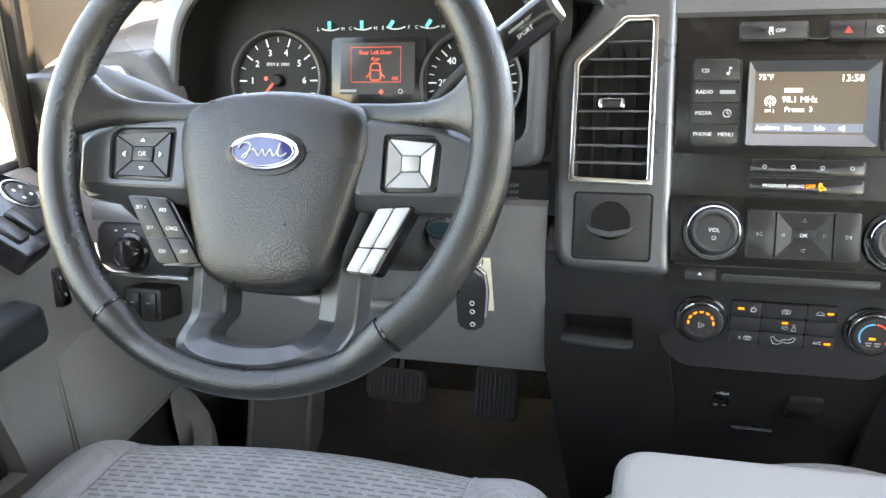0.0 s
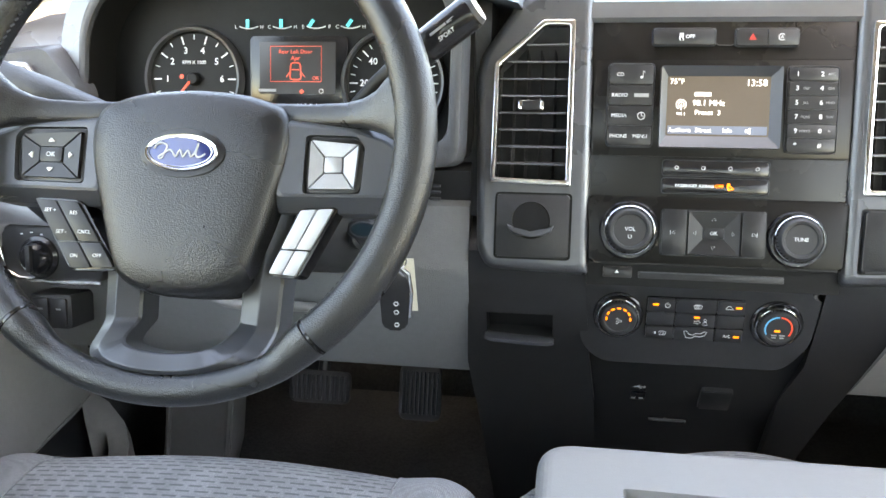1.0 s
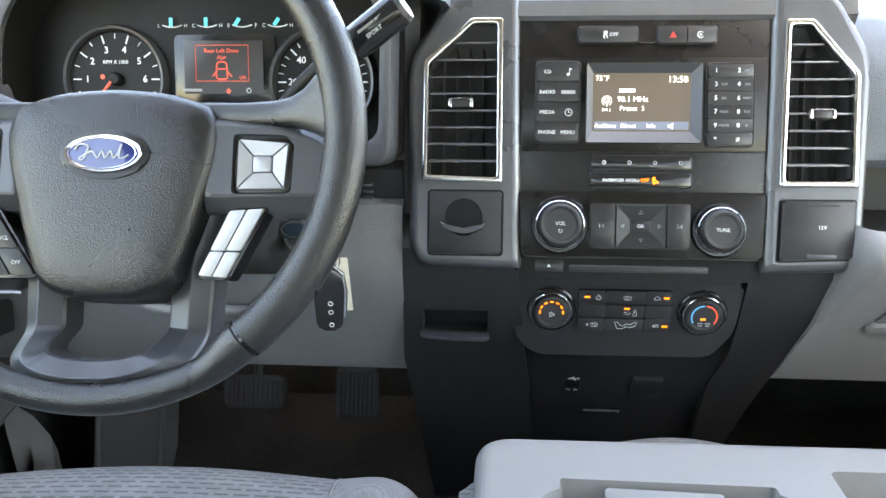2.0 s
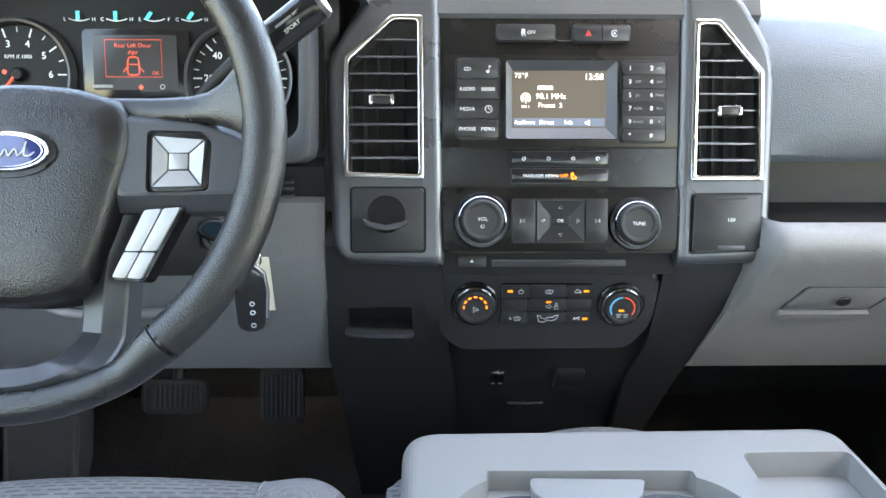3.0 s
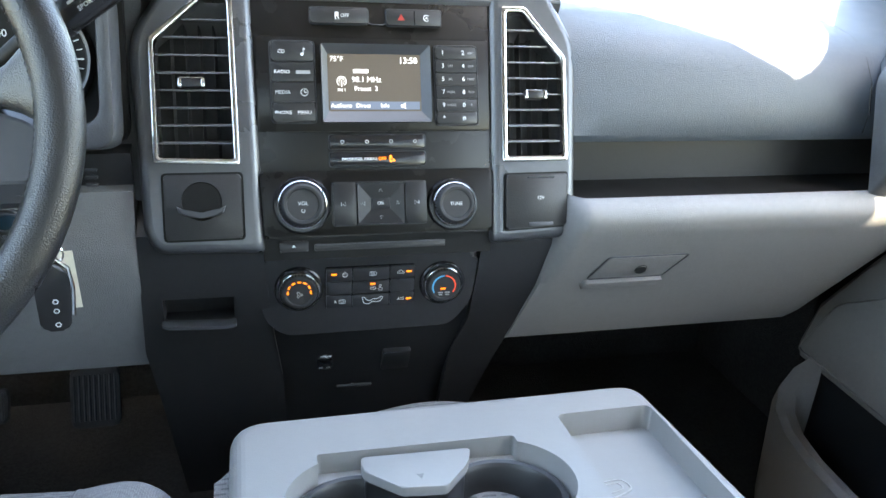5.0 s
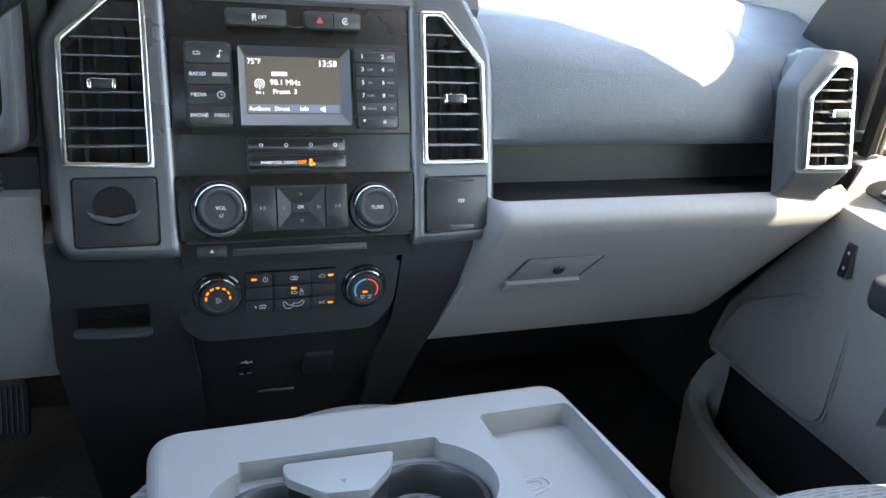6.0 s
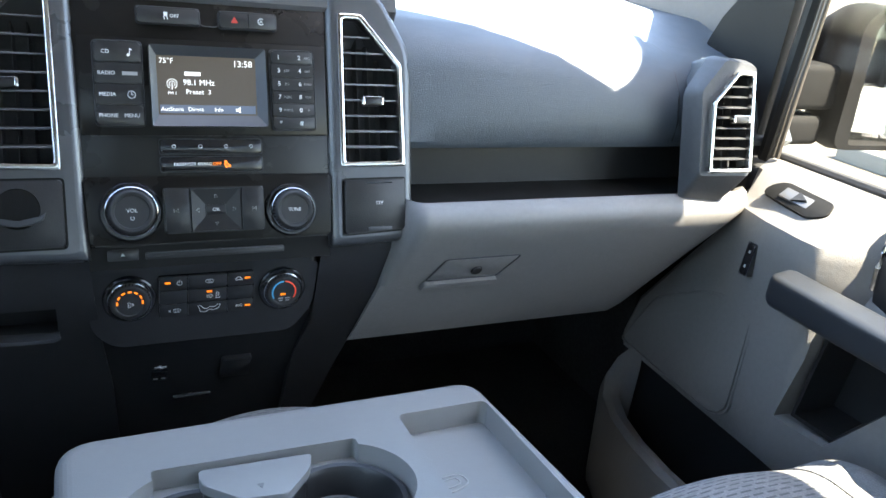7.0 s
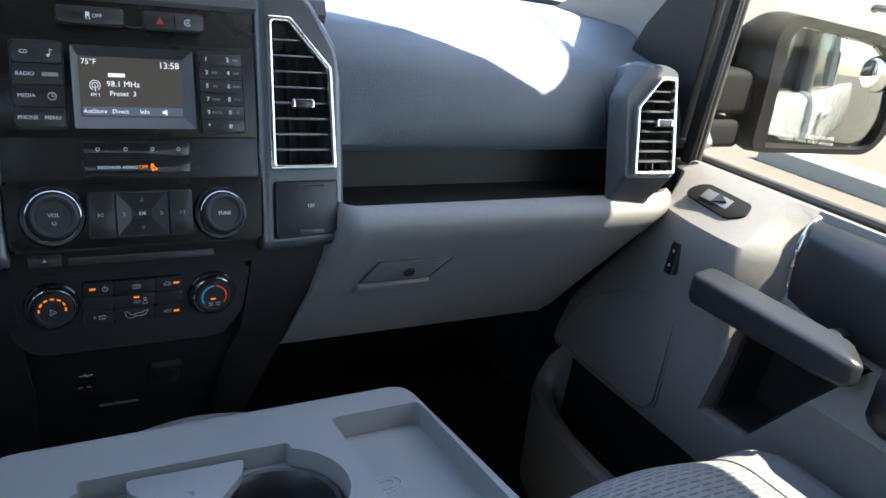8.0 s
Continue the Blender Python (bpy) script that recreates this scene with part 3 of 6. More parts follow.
PILLAR_L = widened(PILLAR_R, 0.13, 1.20)
VENT_IN_R, VENT_IN_L = inset(VENT_OUT_R, 0.0058), inset(VENT_OUT_L, 0.0058)
for name, poly, vent in (("pillar_trim", PILLAR_R, VENT_IN_R), ("pillar_trim", PILLAR_L, VENT_IN_L)):
    bm = shaped(B(), poly, [0.006, 0.014, 0.014, 0.03, 0.018, 0.018, 0.014, 0.006] if poly is PILLAR_R else [0.006, 0.014, 0.018, 0.018, 0.03, 0.014, 0.014, 0.006], -0.045, 0.006, 0.009, STACK)
    cut = prism(B(), vent, -0.035, 0.02, STACK)
    part(name, carve(bm, cut), PILLARS, stack, "dark silver pillar trim", 40, 0.0008)
bm = prism(B(), rounded(rect(-0.122, -0.192, 0.122, 0.052), 0.006), -0.03, 0.0, STACK, 0.002)
part("face_panel", bm, PANEL, stack, "dark brown-black face panel")
bm = prism(B(), rounded(rect(-0.118, -0.087, 0.118, 0.006), 0.003), -0.01, 0.0022, STACK, 0.001)
part("radio_surround", bm, PANEL, stack)
part("lower_band", prism(B(), rounded([(-0.116, -0.192), (0.116, -0.192), (0.119, -0.126), (-0.119, -0.126)], 0.004), -0.01, 0.005, STACK, 0.003), PANEL, stack)
part("top_brow", loft(B(), [[(x, 0.012, 0.8440), (x, 0.018, 0.858), (x, 0.05, 0.8700), (x, 0.30, 0.868), (x, 0.585, 0.852), (x, 0.585, 0.80), (x, 0.03, 0.80)] for x in (-0.2, 0.0, 0.2)]), SILVER, stack, "pale satin brow over the stack")
part("slot_recess", prism(B(), rect(-0.118, -0.214, 0.118, -0.190), -0.03, -0.006, STACK), TRIM, stack)
part("disc_slot", prism(B(), rounded(rect(-0.068, -0.206, 0.068, -0.199), 0.002), -0.02, -0.0045, STACK, 0.001), BLACK, stack)
part("disc_slot_edge", prism(B(), rect(-0.066, -0.2005, 0.066, -0.1995), -0.02, -0.0035, STACK), SATIN, stack)
part("eject_button", prism(B(), rounded(rect(-0.102, -0.206, -0.074, -0.195), 0.002), -0.02, -0.003, STACK, 0.001), BUTTON, stack)
part("eject_mark", prism(B(), [(-0.0905, -0.2015), (-0.0865, -0.2015), (-0.0885, -0.1985)], -0.004, -0.0027, STACK), MARK, stack)
CLIM_POLY = [(-0.099, -0.0497), (0.083, -0.0490), (0.106, -0.020), (0.112, 0.042), (-0.126, 0.044), (-0.120, -0.030)]
clim = part("climate_panel", prism(B(), rounded(CLIM_POLY, 0.012, 6), -0.04, 0.0, CLIMATE, 0.009, 4), BLACK, stack)


def air_vent(outer, inner, m, base, tab, flip, slat):
    """A vent: chrome frame, dark well, eight cross slats with upright vanes behind, and a chrome thumb tab."""
    v = thing("air_vent", "black dashboard air vent with a chrome frame and thumb tab", "air vent", base, "dashboard air vents")
    part("frame", ring(B(), rounded(outer, 0.003, 3), rounded(inner, 0.003, 3), -0.004, 0.0095, m, 0.0018), CHROME, v, "chrome frame")
    us, vs = [p[0] for p in inner], [p[1] for p in inner]
    u0, u1, v0, v1 = min(us), max(us), min(vs), max(vs)

    def span(h):
        """How far the opening reaches at a height: the sloping corner narrows it."""
        hits = []
        for k in range(len(inner)):
            (a, b), (c, d) = inner[k - 1], inner[k]
            if (b - h) * (d - h) < 0:
                hits.append(a + (c - a) * (h - b) / (d - b))
        return min(hits), max(hits)

    part("well", prism(B(), rounded(inner, 0.002), -0.034, -0.030, m), RUBBER, v)
    n = 9
    for k in range(1, n):
        h = v0 + (v1 - v0) * k / n
        a, b = span(h)
        bm = B()
        box(bm, (b - a - 0.001, 0.0019, 0.015), m @ Matrix.Translation(((a + b) / 2, h, -0.003)) @ Matrix.Rotation(radians(10), 4, "X"), 0.0008, 2)
        part("slat", bm, slat, v)
    for k in range(1, 5):
        u = u0 + (u1 - u0) * k / 5
        top = min(v1 - 0.004, max(h for h in (v0 + (v1 - v0) * j / 40 for j in range(1, 40)) if span(h)[0] < u < span(h)[1]))
        bm = B()
        box(bm, (0.0012, top - v0, 0.008), m @ Matrix.Translation((u, (top + v0) / 2, -0.024)) @ Matrix.Rotation(radians(18 * flip), 4, "Y"))
        part("vane", bm, RUBBER, v)
    t = part("tab", box(B(), (0.020, 0.009, 0.012), m @ Matrix.Translation((tab[0], tab[1], 0.006)), 0.002), BUTTON, v)
    part("tab_edge", box(B(), (0.0035, 0.0085, 0.010), m @ Matrix.Translation((tab[0] - 0.0105, tab[1], 0.0075)), 0.001), CHROME, t)
    part("tab_edge", box(B(), (0.0035, 0.0085, 0.010), m @ Matrix.Translation((tab[0] + 0.0105, tab[1], 0.0075)), 0.001), CHROME, t)
    part("tab_top", box(B(), (0.0215, 0.0012, 0.010), m @ Matrix.Translation((tab[0], tab[1] + 0.0046, 0.0075)), 0.0004, 1), CHROME, t)
    return settle(v)


# slat tone stands for how brightly each vent is lit
air_vent(VENT_OUT_R, VENT_IN_R, STACK, (0.17, -0.03, 0.70), (0.1665, -0.051), 1, SLAT_LIT)
air_vent(VENT_OUT_L, VENT_IN_L, STACK, (-0.17, -0.03, 0.70), (-0.178, -0.041), -1, SLAT_HALF_LIT)


# ---- dash ends with their side vents ----
SIDE_OUT = [(-0.042, -0.061), (0.0205, -0.061), (0.0195, 0.063), (-0.005, 0.0625), (-0.040, 0.0245)]
SIDE_IN = [(-0.0375, -0.056), (0.0155, -0.056), (0.0145, 0.0575), (-0.0035, 0.0575), (-0.0355, 0.0230)]
FACE = [(-0.0515, -0.0660), (0.0235, -0.0670), (0.0265, 0.0705), (-0.0180, 0.0785), (-0.0525, 0.0390)]
SKIRT = [(-0.0620, -0.0990), (0.0040, -0.1000), (0.0360, 0.0790), (-0.0260, 0.0850), (-0.0600, 0.0390)]
for side in (1, -1):
    ox = 0.624 if side > 0 else -0.675
    m = basis((ox, -0.092, 0.752), (1, 0, 0), (0, 0.27, 1)) @ Matrix.Rotation(radians(-8 * side), 4, "Y")
    flip = (lambda poly: poly) if side > 0 else mirrored
    so, si, face, skirt = (flip(p) for p in (SIDE_OUT, SIDE_IN, FACE, SKIRT))
    slim = flip([(0.010 if u < 0 and v < 0.05 else u + 0.03, v) for u, v in SKIRT])
    rows = [[m @ Vector((*p, w)) for p in rounded(poly, r, 4)] for poly, w, r in ((slim, -0.12, 0.010), (skirt, -0.026, 0.010), ([(u * 0.5 + a * 0.5, v * 0.5 + b * 0.5) for (u, v), (a, b) in zip(skirt, face)], -0.012, 0.008), (face, -0.001, 0.007), ([(u * 0.97, v * 0.98) for u, v in face], 0.001, 0.006))]
    part("side_vent_housing", carve(loft(B(), rows), prism(B(), si, -0.034, 0.03, m)), CHAR, dash, "charcoal side vent housing", 28)
    air_vent(so, si, m, (ox, -0.09, 0.69), ((0.000 if side > 0 else 0.008), 0.004), side, SLAT_SHADED)

# ---- right and left doors ----
def door(side, shift):
    d = thing("door_right" if side > 0 else "door_left", "light grey moulded door trim with a black grab bar and map pocket", "door", (side * (0.70 + shift), -0.3, 0.09), kind="structure")

    def X(x):
        return side * (x + shift)

    def W(pts):
        return [(side * (x + shift * min(1.0, max(0.0, (1.45 - z) / 0.72))), y, z) for x, y, z in pts]

    # trim skin: outlines in x and z at stations along the door
    def line(y, crest, low, lean=0.0):
        pts = [(0.80, 0.327), (0.80, 0.685), (0.748, 0.697), (0.735, 0.697), (min(0.732, max(0.715, crest + 0.023)), 0.684), (min(0.728, crest + 0.020), 0.652), (crest + 0.004, 0.638), (crest, 0.622), (crest + 0.004, 0.59), (low, 0.50), (low + 0.002, 0.42), (low + 0.004, 0.345), (low + 0.010, 0.327)]
        return W([(x, y + lean * min(0.168, max(0.0, (0.615 - z) * 0.74)), z) for x, z in pts])

    bm = B()
    loft(bm, [line(-0.062, 0.696, 0.696, 1.0), line(-0.072, 0.680, 0.682, 0.97), line(-0.10, 0.672, 0.679, 0.75), line(-0.14, 0.662, 0.676, 0.4), line(-0.20, 0.656, 0.674), line(-0.228, 0.657, 0.673), line(-0.236, 0.662, 0.672), line(-0.272, 0.717, 0.672), line(-0.30, 0.719, 0.672), line(-0.50, 0.719, 0.672), line(-1.05, 0.719, 0.672)])
    cut = loft(B(), [W([(0.76, -0.262, 0.560), (0.76, -0.405, 0.560), (0.76, -0.372, 0.508), (0.76, -0.306, 0.412), (0.76, -0.246, 0.410)]), W([(0.60, -0.250, 0.560), (0.60, -0.420, 0.560), (0.60, -0.380, 0.512), (0.60, -0.306, 0.404), (0.60, -0.214, 0.394)])])
    body = part("trim_panel", carve(bm, cut), GREY, d, "light grey grained trim panel", 30)
    part("pocket_well", loft(B(), [W([(x, -0.20, 0.38), (x, -0.43, 0.38), (x, -0.43, 0.57), (x, -0.20, 0.57)]) for x in (0.765, 0.758)]), BLACK, d)
    m = basis((X(0.758), 0, 0), (0, -side, 0), (0, 0, 1))
    hole = [(0.262, 0.560), (0.246, 0.412), (0.306, 0.414), (0.372, 0.510), (0.404, 0.560)]
    hole = [(u if side > 0 else -u, v) for u, v in hole]
    mid = (sum(p[0] for p in hole) / 5, sum(p[1] for p in hole) / 5)
    part("pocket_sleeve", ring(B(), [(mid[0] + (u - mid[0]) * 1.02, mid[1] + (v - mid[1]) * 1.02) for u, v in hole], [(mid[0] + (u - mid[0]) * 0.95, mid[1] + (v - mid[1]) * 0.95) for u, v in hole], 0.0, 0.072, m), BLACK, d)
    # speaker cover: a raised panel in a groove
    m = basis((X(0.6770), -0.035, 0.43), (0, -1 * side, 0.0), (side * 0.02, 0, 1))
    sp = [(-0.112, -0.079), (0.097, -0.086), (0.121, -0.068), (0.119, 0.092), (0.031, 0.072), (-0.060, 0.018)]
    sp = sp if side > 0 else mirrored(sp)
    groove = [(u * 1.04, v * 1.05) for u, v in sp]
    part("speaker_groove", ring(B(), rounded(groove, 0.012), rounded([(u * 1.02, v * 1.025) for u, v in sp], 0.012), -0.01, 0.0030, m, 0.001), GREY, d)
    part("speaker_cover", prism(B(), rounded(sp, 0.012), -0.02, 0.0036, m, 0.002), GREY, d, "fine-perforated speaker cover")
    # grab bar
    rows = []
    for y, grow, tuck in ((-0.2035, 0.45, 0.014), (-0.206, 0.66, 0.009), (-0.212, 0.86, 0.004), (-0.222, 1.0, 0.0), (-0.32, 1.0, 0.0), (-0.40, 0.96, 0.0), (-0.428, 0.92, 0.002), (-0.436, 0.80, 0.005), (-0.439, 0.60, 0.010)):
        sec = rounded([(0.611, 0.562), (0.652, 0.564), (0.652, 0.602), (0.645, 0.607), (0.611, 0.601)], [0.010, 0.010, 0.006, 0.008, 0.009], 5)
        rows.append(W([(0.634 + (x - 0.634) * grow + tuck * 0.6, y + 0.7 * (x - 0.611) * min(1.0, max(0.0, -y - 0.36) / 0.06), 0.586 + (z - 0.586) * grow) for x, z in sec]))
    part("grab_bar", loft(B(), rows), BAR, d, "black grab bar", 50)
    for y in (-0.218, -0.372):
        part("bar_bracket", box(B(), (0.05, 0.022, 0.030), Matrix.Translation((X(0.672), y, 0.579)), 0.006), BAR, d)
    # handle bezel and release handle
    m = basis((X(0.6965), -0.155, 0.6700), (0, -1 * side, 0), (side * 0.79, 0, 0.61))
    part("lock_bezel", prism(B(), rounded([(-0.050, -0.010), (0.030, -0.020), (0.050, -0.006), (0.044, 0.014), (-0.034, 0.019), (-0.050, 0.006)], 0.006), -0.004, 0.0015, m, 0.001), TRIM, d)
    part("lock_rocker", box(B(), (0.044, 0.017, 0.004), m @ Matrix.Translation((-0.002, 0, 0.002)) @ Matrix.Rotation(radians(6), 4, "Y"), 0.0015), SILVER, d, "silver window rocker")
    part("lock_rocker_dark", prism(B(), [(-0.004, -0.0085), (0.014, 0.0), (-0.002, 0.0085)], 0.002, 0.0065, m), BLACK, d)
    # door lock switch
    m = basis((X(0.6645), -0.135, 0.583), (0, -1 * side, 0), (side * 0.1, 0, 1))
    part("lock_switch", prism(B(), rounded(rect(-0.0062, -0.0215, 0.0062, 0.0215), 0.003), -0.01, 0.005, m, 0.0015), GLOSS, d)
    part("lock_switch_frame", ring(B(), rounded(rect(-0.0074, -0.0228, 0.0074, 0.0228), 0.003), rounded(rect(-0.0062, -0.0215, 0.0062, 0.0215), 0.003), -0.006, 0.0045, m), SATIN, d)
    for v in (-0.010, 0.010):
        part("lock_mark", box(B(), (0.003, 0.004, 0.0006), m @ at(0, v, 0.0052)), DIM, d)
    # black release bowl between two chrome arcs, armrest and upper insert behind it
    def shell(out, low):
        pts = [(0.754, 0.690), (0.742, 0.6905), (0.730 - out, 0.686), (0.721 - out, 0.677), (0.716 - out, 0.664), (0.713 - out, 0.648), (0.712 - out, 0.628), (0.715 - out, 0.600), (0.722 - out, low), (0.754, low)]
        return pts

    def arc(out, y, lift):
        return W([(x - lift, y, z + lift * 0.6) for x, z in shell(out, 0.575)[:-2]])

    part("release_bowl", loft(B(), [W([(x, y, z) for x, z in shell(out, 0.57)]) for y, out in ((-0.276, 0.0), (-0.30, 0.003), (-0.34, 0.008), (-0.38, 0.013), (-0.42, 0.020), (-0.448, 0.026))]), GLOSSY, d, "smooth black release handle bowl", 50)
    part("bowl_trim", tube(B(), arc(0.0, -0.274, 0.001), 0.0035, 10), CHROME, d, "thin chrome arc")
    part("bowl_trim", tube(B(), arc(0.028, -0.451, 0.001), 0.0035, 10), CHROME, d, "thin chrome arc")
    bm = B()
    loft(bm, [W([(0.74, y, 0.53), (0.628 + b, y, 0.535), (0.616 + b, y, 0.550), (0.616 + b, y, 0.585), (0.624 + b, y, 0.602), (0.645, y, 0.610), (0.74, y, 0.612)]) for y, b in ((-0.447, 0.03), (-0.455, 0.012), (-0.475, 0.0), (-0.60, 0.0), (-0.80, 0.0), (-0.84, 0.03))])
    part("armrest", bm, LEATHER, d, "black padded armrest", 50)
    bm = B()
    loft(bm, [W([(0.752, y, 0.69), (0.700, y, 0.685), (0.680, y, 0.67), (0.676, y, 0.60), (0.752, y, 0.58)]) for y in (-0.455, -0.50, -0.80)])
    part("upper_insert", bm, CHAR, d)
    # map pocket at the foot of the door
    path = [(0.682, 0.045, 0.345), (0.676, 0.062, 0.318), (0.664, 0.066, 0.285), (0.650, 0.045, 0.262), (0.634, 0.000, 0.254), (0.618, -0.065, 0.256), (0.606, -0.14, 0.262), (0.602, -0.24, 0.268), (0.602, -0.50, 0.270), (0.602, -0.92, 0.270)]
    rows = []
    for k, (x, y, z) in enumerate(path):
        f = min(1.0, k / 5)
        nx, ny = -f, 1 - f
        ln = math.hypot(nx, ny)
        nx, ny = nx / ln, ny / ln
        rows.append(W([(x - nx * 0.013, y - ny * 0.013, z - 0.002), (x + nx * 0.004, y + ny * 0.004, z + 0.003), (x + nx * 0.014, y + ny * 0.014, z - 0.003), (x + nx * 0.019, y + ny * 0.019, z - 0.03), (x + nx * 0.012, y + ny * 0.012, 0.09), (x - nx * 0.010, y - ny * 0.010, 0.09), (x - nx * 0.015, y - ny * 0.015, z - 0.03)]))
    part("map_pocket", loft(B(), rows), GREY, d, "pale grey map pocket shell", 45)
    part("pocket_lining", loft(B(), [W([(0.700, y, 0.33), (0.79, y, 0.33), (0.79, y, 0.09), (0.700, y, 0.09)]) for y in (0.085, -0.97)]), BLACK, d)
    # window frame: black sail trim at the front, sill seal, upper frame
    more = 0.0 if side > 0 else 0.10
    bm = B()
    loft(bm, [*[W([(x, -0.028, 0.69), (x, 0.10, 0.70), (x, 0.120 + more, 0.79), (x, 0.104 + more, 0.832), (x, 0.088 + more, 0.863), (x, 0.060 + more, 0.898), (x, 0.018 + more * 0.8, 0.975), (x, -0.036, 1.07)]) for x in (0.735, 0.765)]])
    part("sail_trim", bm, TRIM if side > 0 else BROWN, d)
    bm = B()
    tube(bm, W([(0.748, -0.046, 0.69), (0.748, -0.050, 0.80), (0.750, -0.056, 0.93), (0.752, -0.066, 1.05)]), 0.014, 10)
    part("window_channel", bm, TRIM if side > 0 else BROWN, d)
    for dx, r in ((-0.013, 0.0035), (-0.004, 0.0030)):
        part("weather_strip", tube(B(), W([(0.738 + dx * 0.3, -0.060 + dx, 0.70), (0.738 + dx * 0.3, -0.064 + dx, 0.80), (0.740 + dx * 0.3, -0.070 + dx, 0.93), (0.742 + dx * 0.3, -0.080 + dx, 1.05)]), r, 8), STRIP, d)
    part("sill_seal", tube(B(), W([(0.752, -0.03, 0.700), (0.752, -0.5, 0.703), (0.752, -1.05, 0.703)]), 0.006, 8), RUBBER, d)
    part("door_frame", tube(B(), W([(0.790, 0.05, 1.045), (0.785, -0.11, 1.21), (0.780, -0.33, 1.42), (0.782, -1.05, 1.445)]), 0.020, 8), TRIM, d)
    part("door_frame", tube(B(), W([(0.775, -1.04, 0.69), (0.782, -1.04, 1.44)]), 0.024, 8), TRIM, d)
    bm = B()
    loft(bm, [W([(0.752, -0.05, 0.69), (0.756, -0.05, 0.69), (0.768, -0.07, 1.11), (0.764, -0.07, 1.11)]), W([(0.752, -0.40, 0.69), (0.756, -0.40, 0.69), (0.781, -0.40, 1.42), (0.777, -0.40, 1.42)]), W([(0.752, -1.04, 0.69), (0.756, -1.04, 0.69), (0.781, -1.04, 1.44), (0.777, -1.04, 1.44)])])
    part("window_pane", bm, GLASS, d, "clear raised window pane")
    # unseen block inside the trim, added to keep stray sun off the footwell
    part("hinge_block", box(B(), (0.085, 0.17, 0.58), Matrix.Translation((X(0.775), 0.050, 0.385)), 0.01), TRIM, d)
    # outer skin
    part("outer_skin", loft(B(), [W([(0.805, y, 0.0), (0.86, y, 0.10), (0.885, y, 0.40), (0.86, y, 0.66), (0.805, y, 0.69), (0.805, y, 0.4)]) for y in (0.16, -1.05)]), PAINT, d, "white painted outer skin")
    return d


right_door = door(1, 0.0)
left_door = door(-1, 0.100)
# driver's switch plate
m = basis((-0.742, -0.180, 0.702), (-0.2, 1, 0.0), (-0.75, -0.15, 0.62))
part("switch_plate", prism(B(), rounded([(-0.080, -0.058), (-0.027, -0.056), (0.036, -0.034), (0.034, -0.012), (0.008, 0.033), (-0.016, 0.030), (-0.080, 0.010)], 0.006), -0.02, 0.004, m, 0.002), GLOSS, left_door, "gloss black switch plate")
part("mirror_dial", lathe(B(), [(0.0, 0.0062), (0.014, 0.0062), (0.0155, 0.0052), (0.016, 0.003), (0.022, 0.003)], 32, m), BUTTON, left_door)
part("dial_ring", lathe(B(), [(0.0190, 0.003), (0.0196, 0.0052), (0.0208, 0.0052), (0.0214, 0.003)], 32, m), CHROME, left_door)
for a in range(4):
    part("dial_dot", box(B(), (0.003, 0.003, 0.0006), m @ at(0.0, 0.0, 0.0064) @ Matrix.Rotation(radians(90 * a), 4, "Z") @ at(0.006, 0.006)), MARK, left_door)
for u in (-0.03, -0.055):
    part("window_switch", box(B(), (0.018, 0.034, 0.008), m @ Matrix.Translation((u - 0.008, -0.026, 0.005)), 0.003), BUTTON, left_door)
settle(right_door)
settle(left_door)

# ---- seats ----
def cushion(name, x0, x1, front, rear, top, seams, lean=0.0, group="front seats"):
    s = thing(name, "grey cloth seat cushion with a dashed woven centre panel", "car seat", ((x0 + x1) / 2, (front + rear) / 2, 0.08), group)
    a, b = seams

    def slab(nm, xa, xb, f0, t, mat, crown, round_l, round_r):
        bm = B()
        rows = []
        n, k = 18, 14
        for i in range(n + 1):
            p = i / n
            x = xa + (xb - xa) * p
            edge = 0.0
            for on, q in ((round_l, p), (round_r, 1 - p)):
                if on and q < 0.7:
                    edge = max(edge, 1 - math.sqrt(max(0.0, 1 - (1 - q / 0.7) ** 2)))
            zt = t + crown * math.sin(math.pi * p) - 0.060 * edge + lean * (x - x0) / (x1 - x0)
            f = f0 - 0.055 * edge ** 1.5
            if not (round_l or round_r):
                f = f0 + 0.010 * math.sin(math.pi * p)
            line = [(x, rear, zt + 0.0)]
            for j in range(k + 1):
                th = math.pi / 2 * j / k
                line.append((x, f - 0.075 + 0.075 * math.sin(th), zt - 0.06 + 0.06 * math.cos(th)))
            line += [(x, f - 0.03, 0.26), (x, rear, 0.26)]
            rows.append(line)
        loft(bm, rows)
        return part(nm, bm, mat, s, smooth=60)

    slab("centre_panel", a, b, front, top, CLOTH_DASH, 0.006, False, False)
    slab("bolster", x0, a, front, top + 0.001, CLOTH, 0.004, True, False)
    slab("bolster", b, x1, front, top + 0.001, CLOTH, 0.004, False, True)
    for x in (a, b):
        lift = top + lean * (x - x0) / (x1 - x0)
        pts = [(x, rear, lift + 0.0012)] + [(x, front - 0.075 + 0.0756 * math.sin(math.pi / 2 * j / 10), lift - 0.06 + 0.0612 * math.cos(math.pi / 2 * j / 10)) for j in range(11)]
        part("piping", tube(B(), pts, 0.0011, 6), CLOTH, s)
    part("seat_base", box(B(), (x1 - x0 - 0.1, rear * -1 + front - 0.14, 0.20), Matrix.Translation(((x0 + x1) / 2, (front + rear) / 2, 0.18)), 0.02), BLACK, s)
    return settle(s)


cushion("driver_seat", -0.740, -0.190, -0.170, -0.72, 0.443, (-0.645, -0.285), 0.017)
cushion("passenger_seat", 0.290, 0.665, -0.335, -0.85, 0.455, (0.330, 0.560))
